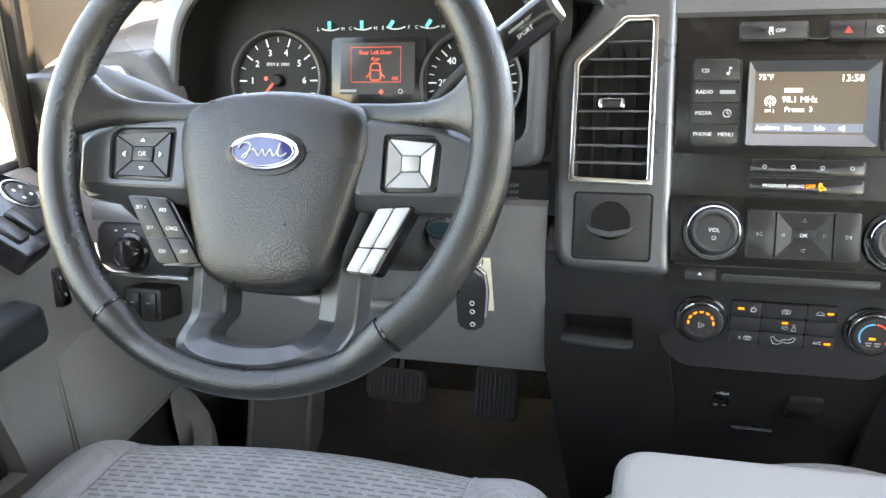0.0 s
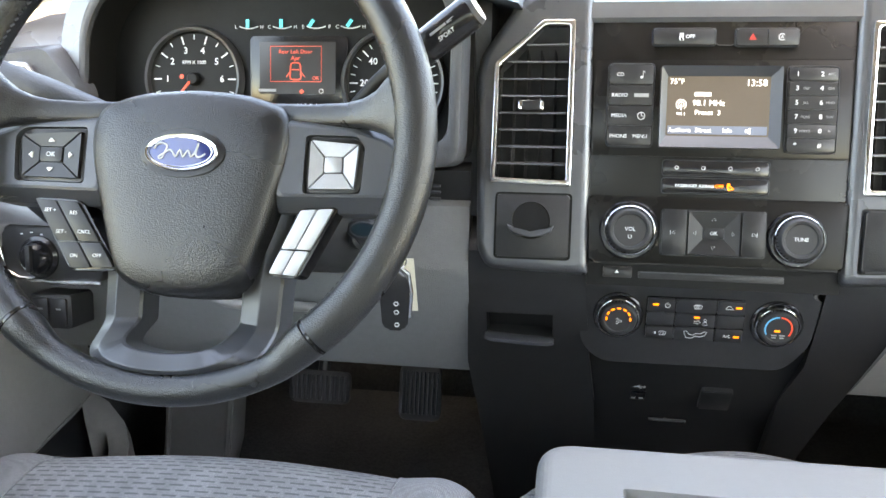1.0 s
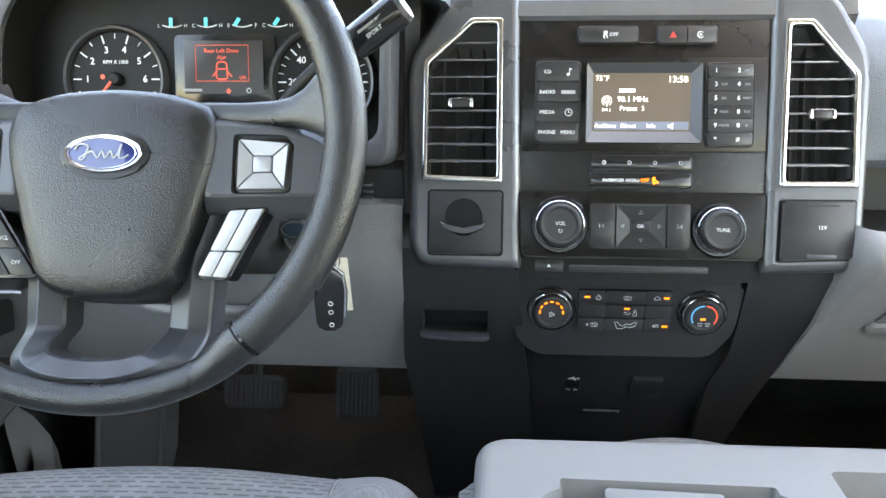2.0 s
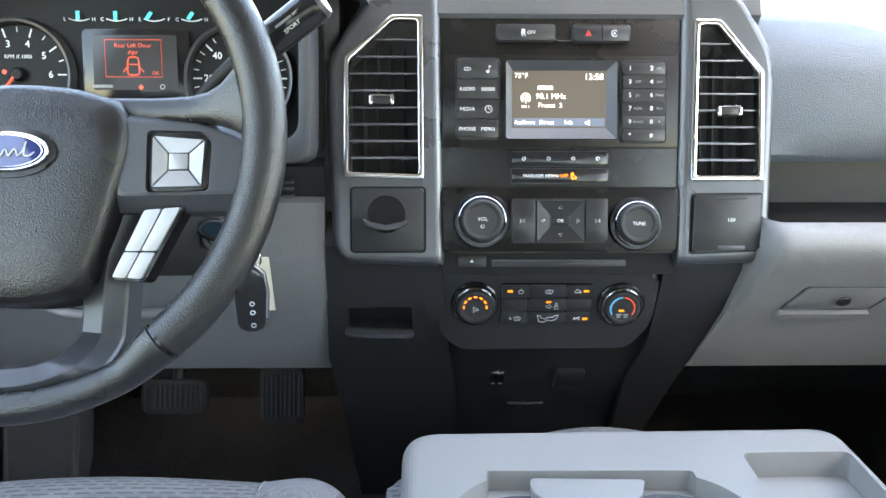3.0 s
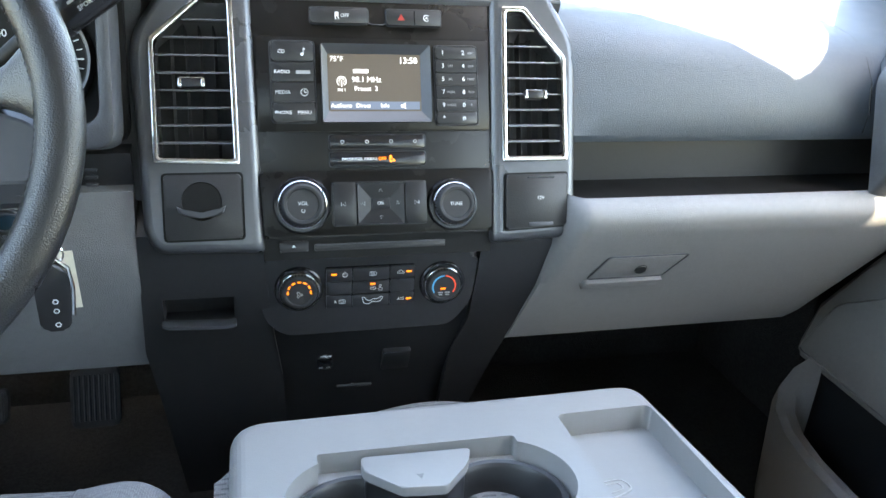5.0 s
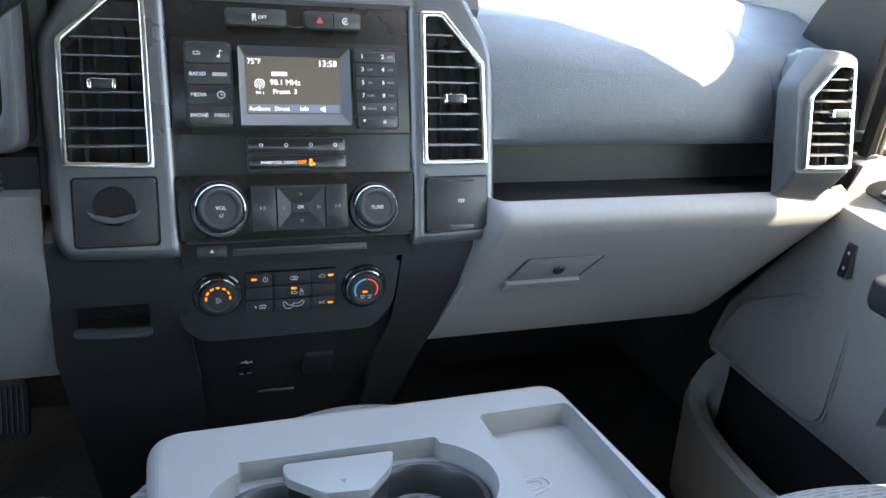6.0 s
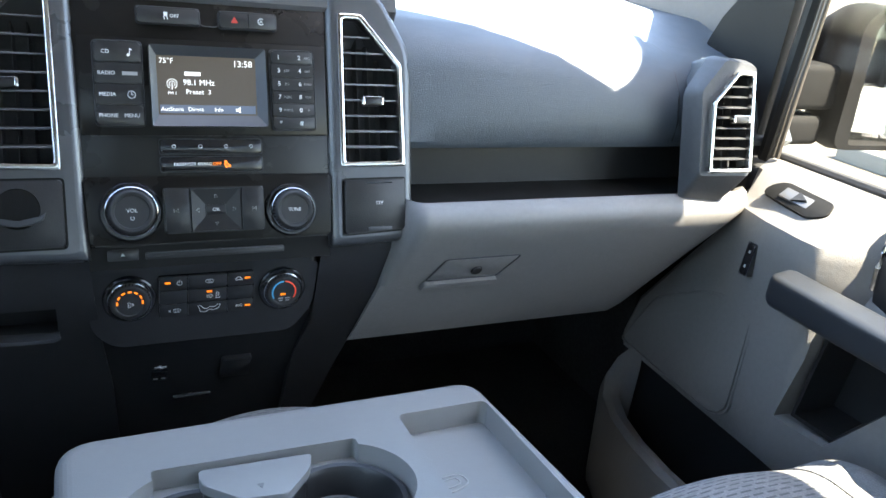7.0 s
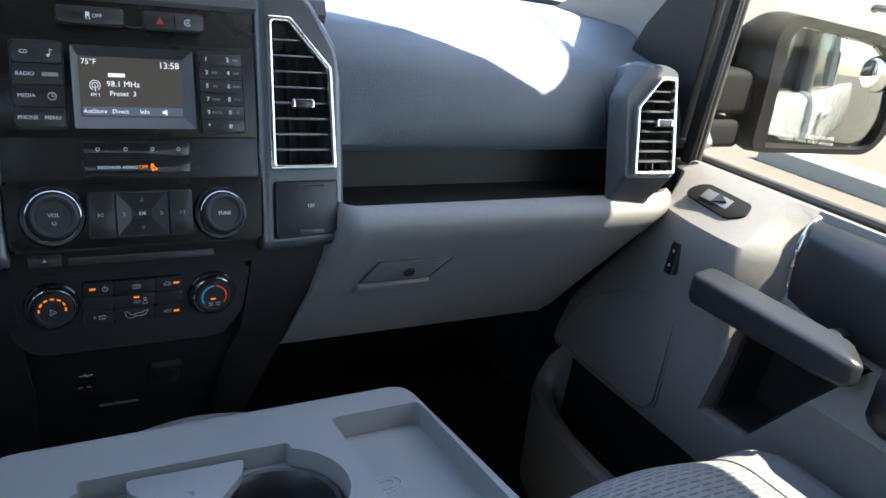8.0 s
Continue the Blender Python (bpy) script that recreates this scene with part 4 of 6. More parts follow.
cushion("middle_seat", -0.10, 0.20, -0.072, -0.70, 0.436, (-0.03, 0.125))

# ---- folded centre backrest with cup holders ----
console = thing("folding_console", "folded centre backrest, pale grey plastic tray with cup holders", "console", (0.055, -0.45, 0.42))
TOP = basis((0, -0.16, 0.476), (1, 0, 0), (0, -0.9962 * -1, -0.0872))
bm = cushioned(B(), [(-0.157, -0.64), (0.263, -0.64), (0.263, 0.005), (-0.157, 0.0)], [0.03, 0.03, 0.030, 0.036], -0.055, 0.0, 0.014, TOP)
tray = prism(B(), rounded([(0.146, -0.30), (0.256 - 0.012, -0.30), (0.252, -0.045), (0.152, -0.046)], 0.008), -0.026, 0.02, TOP)
bm = carve(bm, tray)
well = prism(B(), rounded([(-0.083, -0.30), (0.098, -0.30), (0.098, -0.074), (-0.083, -0.072)], 0.004), -0.020, 0.02, TOP)
bm = carve(bm, well)
for cx, cy in ((-0.054, -0.139), (0.070, -0.138)):
    bm = carve(bm, lathe(B(), [(0.0, -0.05), (0.057, -0.05), (0.061, 0.02), (0.0, 0.02)], 48, TOP @ at(cx, cy)))
sharp = [e for e in bm.edges if len(e.link_faces) == 2 and e.calc_face_angle(0) > radians(45) and e.calc_length() > 0.003]
bmesh.ops.bevel(bm, geom=sharp, offset=0.0022, segments=2, profile=0.5, affect="EDGES", clamp_overlap=True)
body = part("tray_body", bm, CONSOLE, console, "pale grey hard plastic tray", 30, 0.002)
part("divider", prism(B(), rounded([(-0.0175, -0.130), (0.0200, -0.134), (0.0465, -0.1045), (0.0540, -0.0825), (-0.0450, -0.0795), (-0.0465, -0.0995)], [0.004, 0.004, 0.008, 0.003, 0.003, 0.008]), -0.012, -0.003, TOP, 0.003, 3), CONSOLE, console)
part("divider_base", prism(B(), rounded([(-0.0190, -0.130), (0.0210, -0.133), (0.0440, -0.104), (0.0500, -0.0740), (-0.0420, -0.0730), (-0.0440, -0.100)], 0.004), -0.045, -0.0125, TOP), BUTTON, console, "black web between the cup wells")
part("divider_mark", prism(B(), [(-0.002, -0.114), (0.004, -0.114), (0.001, -0.121)], -0.005, -0.0026, TOP), MIDGREY, console)
for cx, cy in ((-0.054, -0.139), (0.070, -0.138)):
    cup = part("cup_well", lathe(B(), [(0.0, -0.049), (0.042, -0.049), (0.0465, -0.021), (0.049, -0.017), (0.053, -0.016), (0.0565, -0.019), (0.057, -0.05)], 48, TOP @ at(cx, cy)), BUTTON, console, "black cup well")
bm = prism(B(), rounded([(-0.174, -0.63), (0.272, -0.63), (0.268, -0.016), (-0.170, -0.030)], 0.03), -0.085, -0.026, TOP, 0.012, 3)
part("backrest_cloth", carve(bm, prism(B(), rounded([(-0.15, -0.62), (0.255, -0.62), (0.255, -0.02), (-0.15, -0.02)], 0.03), -0.06, 0.0, TOP)), CLOTH_DASH, console)
# scuffed sticker residue in the tray
bm = outline(B(), rounded([(0.150, -0.128), (0.186, -0.124), (0.190, -0.140), (0.166, -0.150), (0.148, -0.142)], 0.008), -0.0258, TOP, 0.0011)
outline(bm, rounded([(0.160, -0.131), (0.180, -0.129), (0.182, -0.138), (0.166, -0.143)], 0.006), -0.0258, TOP, 0.0009)
part("tray_scuff", bm, SCUFF, console, "pale scuffed ring marks")
settle(console)


# ---- radio, switches and climate controls on the stack ----
def button(name, u0, v0, u1, v1, m, parent, w0=-0.004, w1=0.005, mat=None, r=0.0022, label=""):
    return part(name, prism(B(), rounded(rect(u0, v0, u1, v1), r), w0, w1, m, 0.0009), mat or BUTTON, parent, label)


radio = thing("radio", "car radio with lit colour screen and black button pads", "radio", (0, 0, 0.72))
frame_o, frame_i = rounded(rect(-0.0555, -0.0785, 0.0545, -0.0015), 0.002, 2), rounded(rect(-0.0485, -0.0665, 0.0445, -0.0110), 0.002, 2)
bm = B()
n = len(frame_o)
vo = [bm.verts.new((*p, 0.0100)) for p in frame_o]
vi = [bm.verts.new((*p, 0.0032)) for p in frame_i]
vb = [bm.verts.new((*p, -0.001)) for p in frame_o]
for k in range(n):
    j = (k + 1) % n
    bm.faces.new((vo[k], vo[j], vi[j], vi[k])), bm.faces.new((vb[k], vb[j], vo[j], vo[k]))
bmesh.ops.transform(bm, matrix=STACK, verts=bm.verts)
part("screen_bezel", bm, SATIN, radio, "bevelled grey screen bezel", 20)
display = part("display", prism(B(), rect(-0.050, -0.068, 0.046, -0.0095), -0.008, 0.0036, STACK), SCREEN, radio, "lit brown screen showing station and time")
part("display_bar", prism(B(), rect(-0.0475, -0.0655, 0.0435, -0.0575), 0.003, 0.0040, STACK), SCREENBAR, display, "pale blue menu bar")
S = lambda u, v, w=0.0043: STACK @ at(u, v, w)
text("screen_text", "75°F", 0.0072, S(-0.0400, -0.0158), TEXTGLOW, display)
text("screen_text", "13:58", 0.0088, S(0.0325, -0.0168), TEXTGLOW, display)
part("screen_text", bar(B(), 0.015, 0.0036, S(-0.0160, -0.0275)), TEXTGLOW, display)
text("screen_text", "98.1 MHz", 0.0076, S(-0.0105, -0.0360), TEXTGLOW, display)
text("screen_text", "Preset  3", 0.0066, S(-0.0110, -0.0450), TEXTGLOW, display)
text("screen_text", "FM 1", 0.0042, S(-0.0355, -0.0465), TEXTGLOW, display)
for body, u in (("AutStore", -0.0365), ("Direct", -0.0145), ("Info", 0.0075)):
    text("screen_text", body, 0.0056, S(u, -0.0618), TEXTGLOW, display)
part("mute_icon", prism(B(), [(0.024, -0.0632), (0.026, -0.0632), (0.0285, -0.0648), (0.0285, -0.0588), (0.026, -0.0606), (0.024, -0.0606)], 0.0037, 0.0043, STACK), TEXTGLOW, display)
bm = B()
for r in (0.0026, 0.0046):
    outline(bm, [(-0.0355 + r * math.cos(a), -0.0375 + r * math.sin(a)) for a in (radians(-60 + 300 * k / 16 + 0) for k in range(17))], 0.0042, STACK, 0.0003, False)
bar(bm, 0.0007, 0.006, S(-0.0355, -0.0400))
part("aerial_icon", bm, TEXTGLOW, display)

pad = part("button_pad", prism(B(), rounded([(-0.1045, -0.0785), (-0.0615, -0.0785), (-0.0615, 0.001), (-0.1045, 0.001)], [0.006, 0.001, 0.001, 0.006]), -0.004, 0.003, STACK, 0.001), BLACK, radio)
for k, (a, b) in enumerate((("CD", None), ("RADIO", "bar"), ("MEDIA", "clock"), ("PHONE", "MENU"))):
    v1 = 0.0 - k * 0.0197
    button("key", -0.1035, v1 - 0.0188, -0.0625, v1, STACK, pad, 0.0, 0.0055, r=0.0035 if k in (0, 3) else 0.001)
    text("key_text", a, 0.0050, STACK @ at(-0.0935, v1 - 0.0095, 0.0056), MARK, pad)
    if b == "MENU":
        text("key_text", b, 0.0050, STACK @ at(-0.0730, v1 - 0.0095, 0.0056), MARK, pad)
    elif b == "bar":
        part("key_text", bar(B(), 0.0135, 0.0034, STACK @ at(-0.0730, v1 - 0.0095, 0.0056)), DIM, pad)
    elif b == "clock":
        bm = outline(B(), [(-0.0725 + 0.0034 * math.cos(radians(a)), v1 - 0.0095 + 0.0034 * math.sin(radians(a))) for a in range(0, 360, 20)], 0.0056, STACK, 0.0003)
        bar(bm, 0.0005, 0.0028, STACK @ at(-0.0725, v1 - 0.0083, 0.0057)), bar(bm, 0.0022, 0.0005, STACK @ at(-0.0715, v1 - 0.0096, 0.0057))
        part("key_text", bm, MARK, pad)
    else:
        bm = lathe(B(), [(0.0, 0.0003), (0.0014, 0.0)], 12, STACK @ at(-0.0735, v1 - 0.0120, 0.0056))
        bar(bm, 0.0006, 0.006, STACK @ at(-0.0722, v1 - 0.0090, 0.0057)), bar(bm, 0.0024, 0.0009, STACK @ at(-0.0712, v1 - 0.0068, 0.0057, -30))
        part("key_text", bm, MARK, pad)
pad = part("button_pad", prism(B(), rounded([(0.0600, -0.0815), (0.1050, -0.0815), (0.1050, -0.001), (0.0600, -0.001)], [0.001, 0.006, 0.006, 0.001]), -0.004, 0.003, STACK, 0.001), BLACK, radio)
for k, row in enumerate(("1 2", "3 4", "5 6", "7 8", "9 0", "* #")):
    v1 = -0.002 - k * 0.01325
    button("key", 0.0610, v1 - 0.0125, 0.1040, v1, STACK, pad, 0.0, 0.0055, r=0.003 if k in (0, 5) else 0.001)
    for c, u in zip(row.split(), (0.0685, 0.0900)):
        text("key_text", c, 0.0062, STACK @ at(u, v1 - 0.0062, 0.0056), MARK, pad, bold=0.00008)
    letters = ("", "ABC", "DEF", "GHI", "JKL", "MNO", "PQRS", "TUV", "WXYZ", "+", "", "")
    for c, u in zip(letters[2 * k:2 * k + 2], (0.0765, 0.0980)):
        if c:
            text("key_text", c, 0.0034 if c != "+" else 0.006, STACK @ at(u, v1 - 0.0063, 0.0056), DIM, pad)
for u0, v0, u1, v1 in ((-0.1049, -0.0789, -0.0611, 0.0014), (0.0596, -0.0819, 0.1054, -0.0006)):
    part("pad_rim", outline(B(), rounded(rect(u0, v0, u1, v1), 0.005), 0.0032, STACK, 0.0005), SATIN, radio, "thin satin rim")
settle(radio)

# row of switches above the radio
for u0, v0, u1, v1 in ((-0.064, 0.0193, -0.007, 0.0345), (0.012, 0.0185, 0.068, 0.0342)):
    b = button("switch", u0, v0, u1, v1, STACK, stack, -0.004, 0.0045, r=0.003)
    part("switch_rim", outline(B(), rounded(rect(u0 - 0.0007, v0 - 0.0007, u1 + 0.0007, v1 + 0.0007), 0.003), 0.0015, STACK, 0.0006), SATIN, stack)
part("switch_bridge", outline(B(), [(-0.0055, 0.021), (-0.003, 0.0195), (0.008, 0.0192), (0.0105, 0.0205)], 0.001, STACK, 0.0006, False), SATIN, stack)
text("switch_text", "OFF", 0.0050, STACK @ at(-0.0300, 0.0268, 0.0046), MARK, stack)
bm = B()
box(bm, (0.0034, 0.004, 0.0003), STACK @ at(-0.0380, 0.0282, 0.0046)), bar(bm, 0.0008, 0.0034, STACK @ at(-0.0394, 0.0248, 0.0046, 20)), bar(bm, 0.0008, 0.0034, STACK @ at(-0.0366, 0.0248, 0.0046, 20))
part("traction_icon", bm, MARK, stack)
part("hazard_icon", prism(B(), [(0.0230, 0.0235), (0.0305, 0.0235), (0.02675, 0.0300)], 0.0040, 0.0049, STACK), material("red_marking", (0.42, 0.035, 0.025), 0.5), stack, "red hazard triangle")
bm = outline(B(), [(0.053 + 0.0030 * math.cos(radians(a)), 0.0263 + 0.0030 * math.sin(radians(a))) for a in range(40, 330, 20)], 0.0046, STACK, 0.0004, False)
text("stop_start_text", "A", 0.0046, STACK @ at(0.053, 0.0263, 0.0046), MARK, stack)
part("stop_start_icon", bm, MARK, stack)
part("switch_split", bar(B(), 0.0008, 0.014, STACK @ at(0.0405, 0.0263, 0.0046)), GLOSS, stack)
b = button("sensor_strip", -0.0495, -0.1045, 0.0475, -0.0910, STACK, stack, r=0.003, mat=GLOSS, w1=0.0035)
part("sensor_rim", outline(B(), rounded(rect(-0.0502, -0.1052, 0.0482, -0.0903), 0.003), 0.0015, STACK, 0.0006), SATIN, stack)
for k in range(4):
    part("indicator", outline(B(), [(-0.037 + 0.0247 * k + 0.0016 * math.cos(radians(a)), -0.0975 + 0.0016 * math.sin(radians(a))) for a in range(0, 360, 30)], 0.0037, STACK, 0.0003), MARK, stack)
b = button("airbag_strip", -0.0495, -0.1215, 0.0475, -0.1080, STACK, stack, r=0.003, mat=GLOSS, w1=0.0035)
part("airbag_rim", outline(B(), rounded(rect(-0.0502, -0.1222, 0.0482, -0.1073), 0.003), 0.0015, STACK, 0.0006), SATIN, stack)
text("airbag_text", "PASSENGER AIRBAG", 0.0040, STACK @ at(-0.0200, -0.1148, 0.0037), MARK, stack, bold=0.00005)
text("airbag_off", "OFF", 0.0048, STACK @ at(0.0030, -0.1148, 0.0037), AMBER, stack, bold=0.00005)
bm = B()
lathe(bm, [(0.0, 0.0003), (0.0016, 0.0)], 10, STACK @ at(0.0115, -0.1128, 0.0037)), bar(bm, 0.0065, 0.0011, STACK @ at(0.0135, -0.1148, 0.0037, -38)), bar(bm, 0.0016, 0.0048, STACK @ at(0.0112, -0.1165, 0.0037, 25)), bar(bm, 0.004, 0.0012, STACK @ at(0.0140, -0.1172, 0.0037))
part("airbag_icon", bm, AMBER, stack)

# volume and tuning knobs, track pad
def knob(name, m, r, label, group="", deep=1.0):
    m = m @ Matrix.Diagonal((1, 1, deep, 1))
    k = thing(name, label, "knob", tuple(m.translation), group)
    part("collar", lathe(B(), [(r * 1.12, -0.004), (r * 1.12, 0.003), (r * 1.05, 0.0055), (r * 0.9, 0.0055)], 56, m), GLOSS, k)
    part("chrome_ring", lathe(B(), [(r * 0.955, 0.004), (r * 0.94, 0.011), (r * 0.925, 0.0132), (r * 0.895, 0.0138), (r * 0.875, 0.0120)], 56, m), RINGS, k, "bright chrome ring")
    bm = lathe(B(), [(r * 0.87, 0.008), (r * 0.85, 0.0150), (r * 0.78, 0.0195), (r * 0.72, 0.0205), (r * 0.62, 0.0200), (r * 0.59, 0.0188), (0.0, 0.0186)], 56, m)
    part("cap", bm, CAP, k)
    bm = B()
    for i in range(36):
        a = 2 * math.pi * i / 36
        box(bm, (0.0009, 0.0009, 0.0075), m @ Matrix.Translation((r * 0.845 * math.cos(a), r * 0.845 * math.sin(a), 0.0125)))
    part("grip", bm, GLOSS, k)
    return k


m = STACK @ at(-0.0795, -0.1590, 0.004)
k = knob("volume_knob", m, 0.0255, "round black volume knob with a chrome ring", "radio knobs")
text("knob_text", "VOL", 0.0052, m @ at(0, 0.001, 0.0187), MARK, k)
part("power_icon", outline(B(), [(0.0016 * math.cos(radians(a)), -0.006 + 0.0016 * math.sin(radians(a))) for a in range(110, 431, 20)], 0.0188, m, 0.00025, False), MARK, k)
settle(k)
m = STACK @ at(0.0740, -0.1625, 0.004)
k = knob("tuning_knob", m, 0.0240, "round black tuning knob with a chrome ring", "radio knobs")
text("knob_text", "TUNE", 0.0050, m @ at(0, 0, 0.0187), MARK, k)
settle(k)
tp = part("track_pad", prism(B(), rounded(rect(-0.0500, -0.1820, 0.0465, -0.1375), 0.003), -0.004, 0.0085, STACK, 0.001), BLACK, stack)
button("skip_key", -0.0490, -0.1810, -0.0265, -0.1385, STACK, tp, 0.0, 0.0115)
button("skip_key", 0.0240, -0.1810, 0.0455, -0.1385, STACK, tp, 0.0, 0.0115)
c = (-0.0015, -0.1597)
outer, inner = rect(-0.0255, -0.1808, 0.0228, -0.1387), rect(-0.0115, -0.1655, 0.0085, -0.1540)
for k in range(4):
    j = (k + 1) % 4
    bm = B()
    lo = [bm.verts.new((*p, 0.006)) for p in (outer[k], outer[j], inner[j], inner[k])]
    hi = [bm.verts.new((*(Vector(p) * 0.97 + Vector(c) * 0.03), w)) for p, w in ((outer[k], 0.0125), (outer[j], 0.0125), (inner[j], 0.0098), (inner[k], 0.0098))]
    bm.faces.new(hi), bm.faces.new(lo[::-1])
    for a in range(4):
        bm.faces.new((lo[a], lo[(a + 1) % 4], hi[(a + 1) % 4], hi[a]))
    bmesh.ops.transform(bm, matrix=STACK, verts=bm.verts)
    part("arrow_key", bm, BUTTON, tp, smooth=20)
button("ok_key", -0.0108, -0.1648, 0.0078, -0.1547, STACK, tp, 0.0, 0.0110, r=0.001)
text("ok_text", "OK", 0.0048, STACK @ at(-0.0015, -0.1597, 0.0112), MARK, tp)
for u, v, a in ((-0.0015, -0.1462, 0), (-0.0015, -0.1735, 180), (-0.0190, -0.1597, 90), (0.0162, -0.1597, -90)):
    part("arrow_mark", outline(B(), [tuple((Matrix.Rotation(radians(a), 2) @ Vector(p)) + Vector((u, v))) for p in ((-0.0018, -0.0013), (0.0018, -0.0013), (0.0, 0.0016))], 0.0118, STACK, 0.0002), MARK, tp)
for u, s in ((-0.0385, -1), (0.0350, 1)):
    bm = outline(B(), [(u - 0.0016 * s, -0.1580), (u - 0.0016 * s, -0.1614), (u + 0.0016 * s, -0.1597)], 0.0117, STACK, 0.0002)
    bar(bm, 0.0005, 0.0036, STACK @ at(u + 0.0026 * s, -0.1597, 0.0117))
    part("skip_mark", bm, MARK, tp)

# blanking cover with its pull, and the 12 V socket lid
part("lid_gap", prism(B(), rounded(rect(-0.2100, -0.1915, -0.1345, -0.1255), 0.005), 0.0, 0.0066, STACK), TRIM, stack)
cv = part("storage_lid", prism(B(), rounded(rect(-0.2080, -0.1895, -0.1365, -0.1275), 0.004), 0.0, 0.0085, STACK, 0.0015), BLACK, stack)
part("lid_hole", lathe(B(), [(0.0, -0.0005), (0.0180, -0.0005), (0.0185, 0.0), (0.0190, -0.0015)], 40, STACK @ at(-0.1740, -0.1530, 0.0094)), TRIM, cv)
arcs = [(-0.1965, -0.1575), (-0.1940, -0.1640), (-0.1860, -0.1680), (-0.1740, -0.1690), (-0.1620, -0.1680), (-0.1540, -0.1640), (-0.1515, -0.1575), (-0.1560, -0.1600), (-0.1640, -0.1630), (-0.1740, -0.1638), (-0.1840, -0.1630), (-0.1920, -0.1600)]
part("lid_pull", prism(B(), arcs, 0.007, 0.0175, STACK, 0.0015), SATIN, cv)
part("lid_gap", prism(B(), rounded([(0.1285, -0.1935), (0.2005, -0.1903), (0.2027, -0.1315), (0.1305, -0.1320)], 0.004), 0.0, 0.0066, STACK), TRIM, stack)
lid = part("socket_lid", prism(B(), rounded([(0.1305, -0.1915), (0.1985, -0.1885), (0.2005, -0.1335), (0.1325, -0.1340)], 0.003), 0.0, 0.0115, STACK, 0.002), BLACK, stack)
text("socket_text", "12V", 0.0052, STACK @ at(0.1695, -0.1590, 0.0117), MARK, lid)
part("lid_notch", bar(B(), 0.030, 0.0016, STACK @ at(0.1700, -0.1375, 0.0117)), GLOSS, lid)
part("lid_thumb", prism(B(), rounded(rect(0.156, -0.1885, 0.183, -0.1845), 0.001), 0.010, 0.0122, STACK, 0.0005), SATIN, lid)

# climate knobs and buttons
m = CLIMATE @ at(-0.0835, 0.0055, 0.001)
k = knob("fan_knob", m, 0.0225, "round black fan knob with lit amber segments", "climate knobs", 0.55)
m = m @ Matrix.Diagonal((1, 1, 0.55, 1))
for a in range(7):
    th = radians(180 - 30 * a)
    part("fan_segment", prism(B(), rounded(rect(-0.0018, -0.0009, 0.0018, 0.0009), 0.0004), 0.0, 0.0012, m @ at(0.0118 * math.cos(th), 0.0005 + 0.0118 * math.sin(th), 0.0184) @ Matrix.Rotation(th + math.pi / 2, 4, "Z")), AMBER, k)
part("fan_icon", outline(B(), [((0.0022 + 0.0012 * math.cos(radians(3 * a))) * math.cos(radians(a)), -0.002 + (0.0022 + 0.0012 * math.cos(radians(3 * a))) * math.sin(radians(a))) for a in range(0, 360, 15)], 0.0188, m, 0.0002), MARK, k)
settle(k)
m = CLIMATE @ at(0.0710, 0.0040, 0.001)
k = knob("temperature_knob", m, 0.0225, "round black temperature knob with blue and red arcs", "climate knobs", 0.55)
m = m @ Matrix.Diagonal((1, 1, 0.55, 1))
part("cold_arc", outline(B(), [(0.0125 * math.cos(radians(a)), 0.0125 * math.sin(radians(a))) for a in range(92, 215, 8)], 0.0190, m, 0.0008, False), DIALBLUE, k)
part("warm_arc", outline(B(), [(0.0125 * math.cos(radians(a)), 0.0125 * math.sin(radians(a))) for a in range(-35, 89, 8)], 0.0190, m, 0.0008, False), RED, k)
part("lamp", bar(B(), 0.0055, 0.0022, m @ at(-0.001, -0.0025, 0.0190)), AMBER, k)
for u in (-0.0035, 0.004):
    part("knob_text", bar(B(), 0.0055, 0.0014, m @ at(u, -0.0072, 0.0190)), DIM, k)
    part("knob_text", bar(B(), 0.0040, 0.0014, m @ at(u, -0.0098, 0.0190)), DIM, k)
settle(k)
cp = part("climate_buttons", prism(B(), rounded(rect(-0.0560, -0.0180, 0.0400, 0.0285), 0.003), -0.004, 0.0025, CLIMATE, 0.001), GLOSS, stack)
for u0, u1 in ((-0.0552, -0.0280), (-0.0272, 0.0120), (0.0128, 0.0392)):
    for v0, v1 in ((0.0132, 0.0278), (-0.0022, 0.0122), (-0.0172, -0.0032)):
        button("key", u0, v0, u1, v1, CLIMATE, cp, 0.0, 0.0050, r=0.0014)
for u in (-0.0276, 0.0124):
    for v in (0.0127, -0.0027):
        part("key_slot", bar(B(), 0.011, 0.0011, CLIMATE @ at(u + (0.006 if u > 0 else -0.005), v, 0.0040)), TRIM, cp)
for u, v in ((-0.0470, 0.0215), (0.0330, 0.0215), (-0.0060, 0.0088), (0.0335, -0.0108)):
    part("key_lamp", bar(B(), 0.0055, 0.0020, CLIMATE @ at(u, v, 0.0052), 0.0006), AMBER, cp)
C = lambda u, v, turn=0.0: CLIMATE @ at(u, v, 0.0052, turn)
text("key_text", "A/C", 0.0044, C(0.0245, -0.0105), MARK, cp)
text("key_text", "R", 0.0042, C(-0.0455, -0.0105), MARK, cp)
bm = outline(B(), [(-0.0355 + 0.0024 * math.cos(radians(a)), 0.0208 + 0.0024 * math.sin(radians(a))) for a in range(115, 426, 20)], 0.0052, CLIMATE, 0.0003, False)
bar(bm, 0.0006, 0.0030, C(-0.0355, 0.0228))
part("power_icon", bm, MARK, cp)
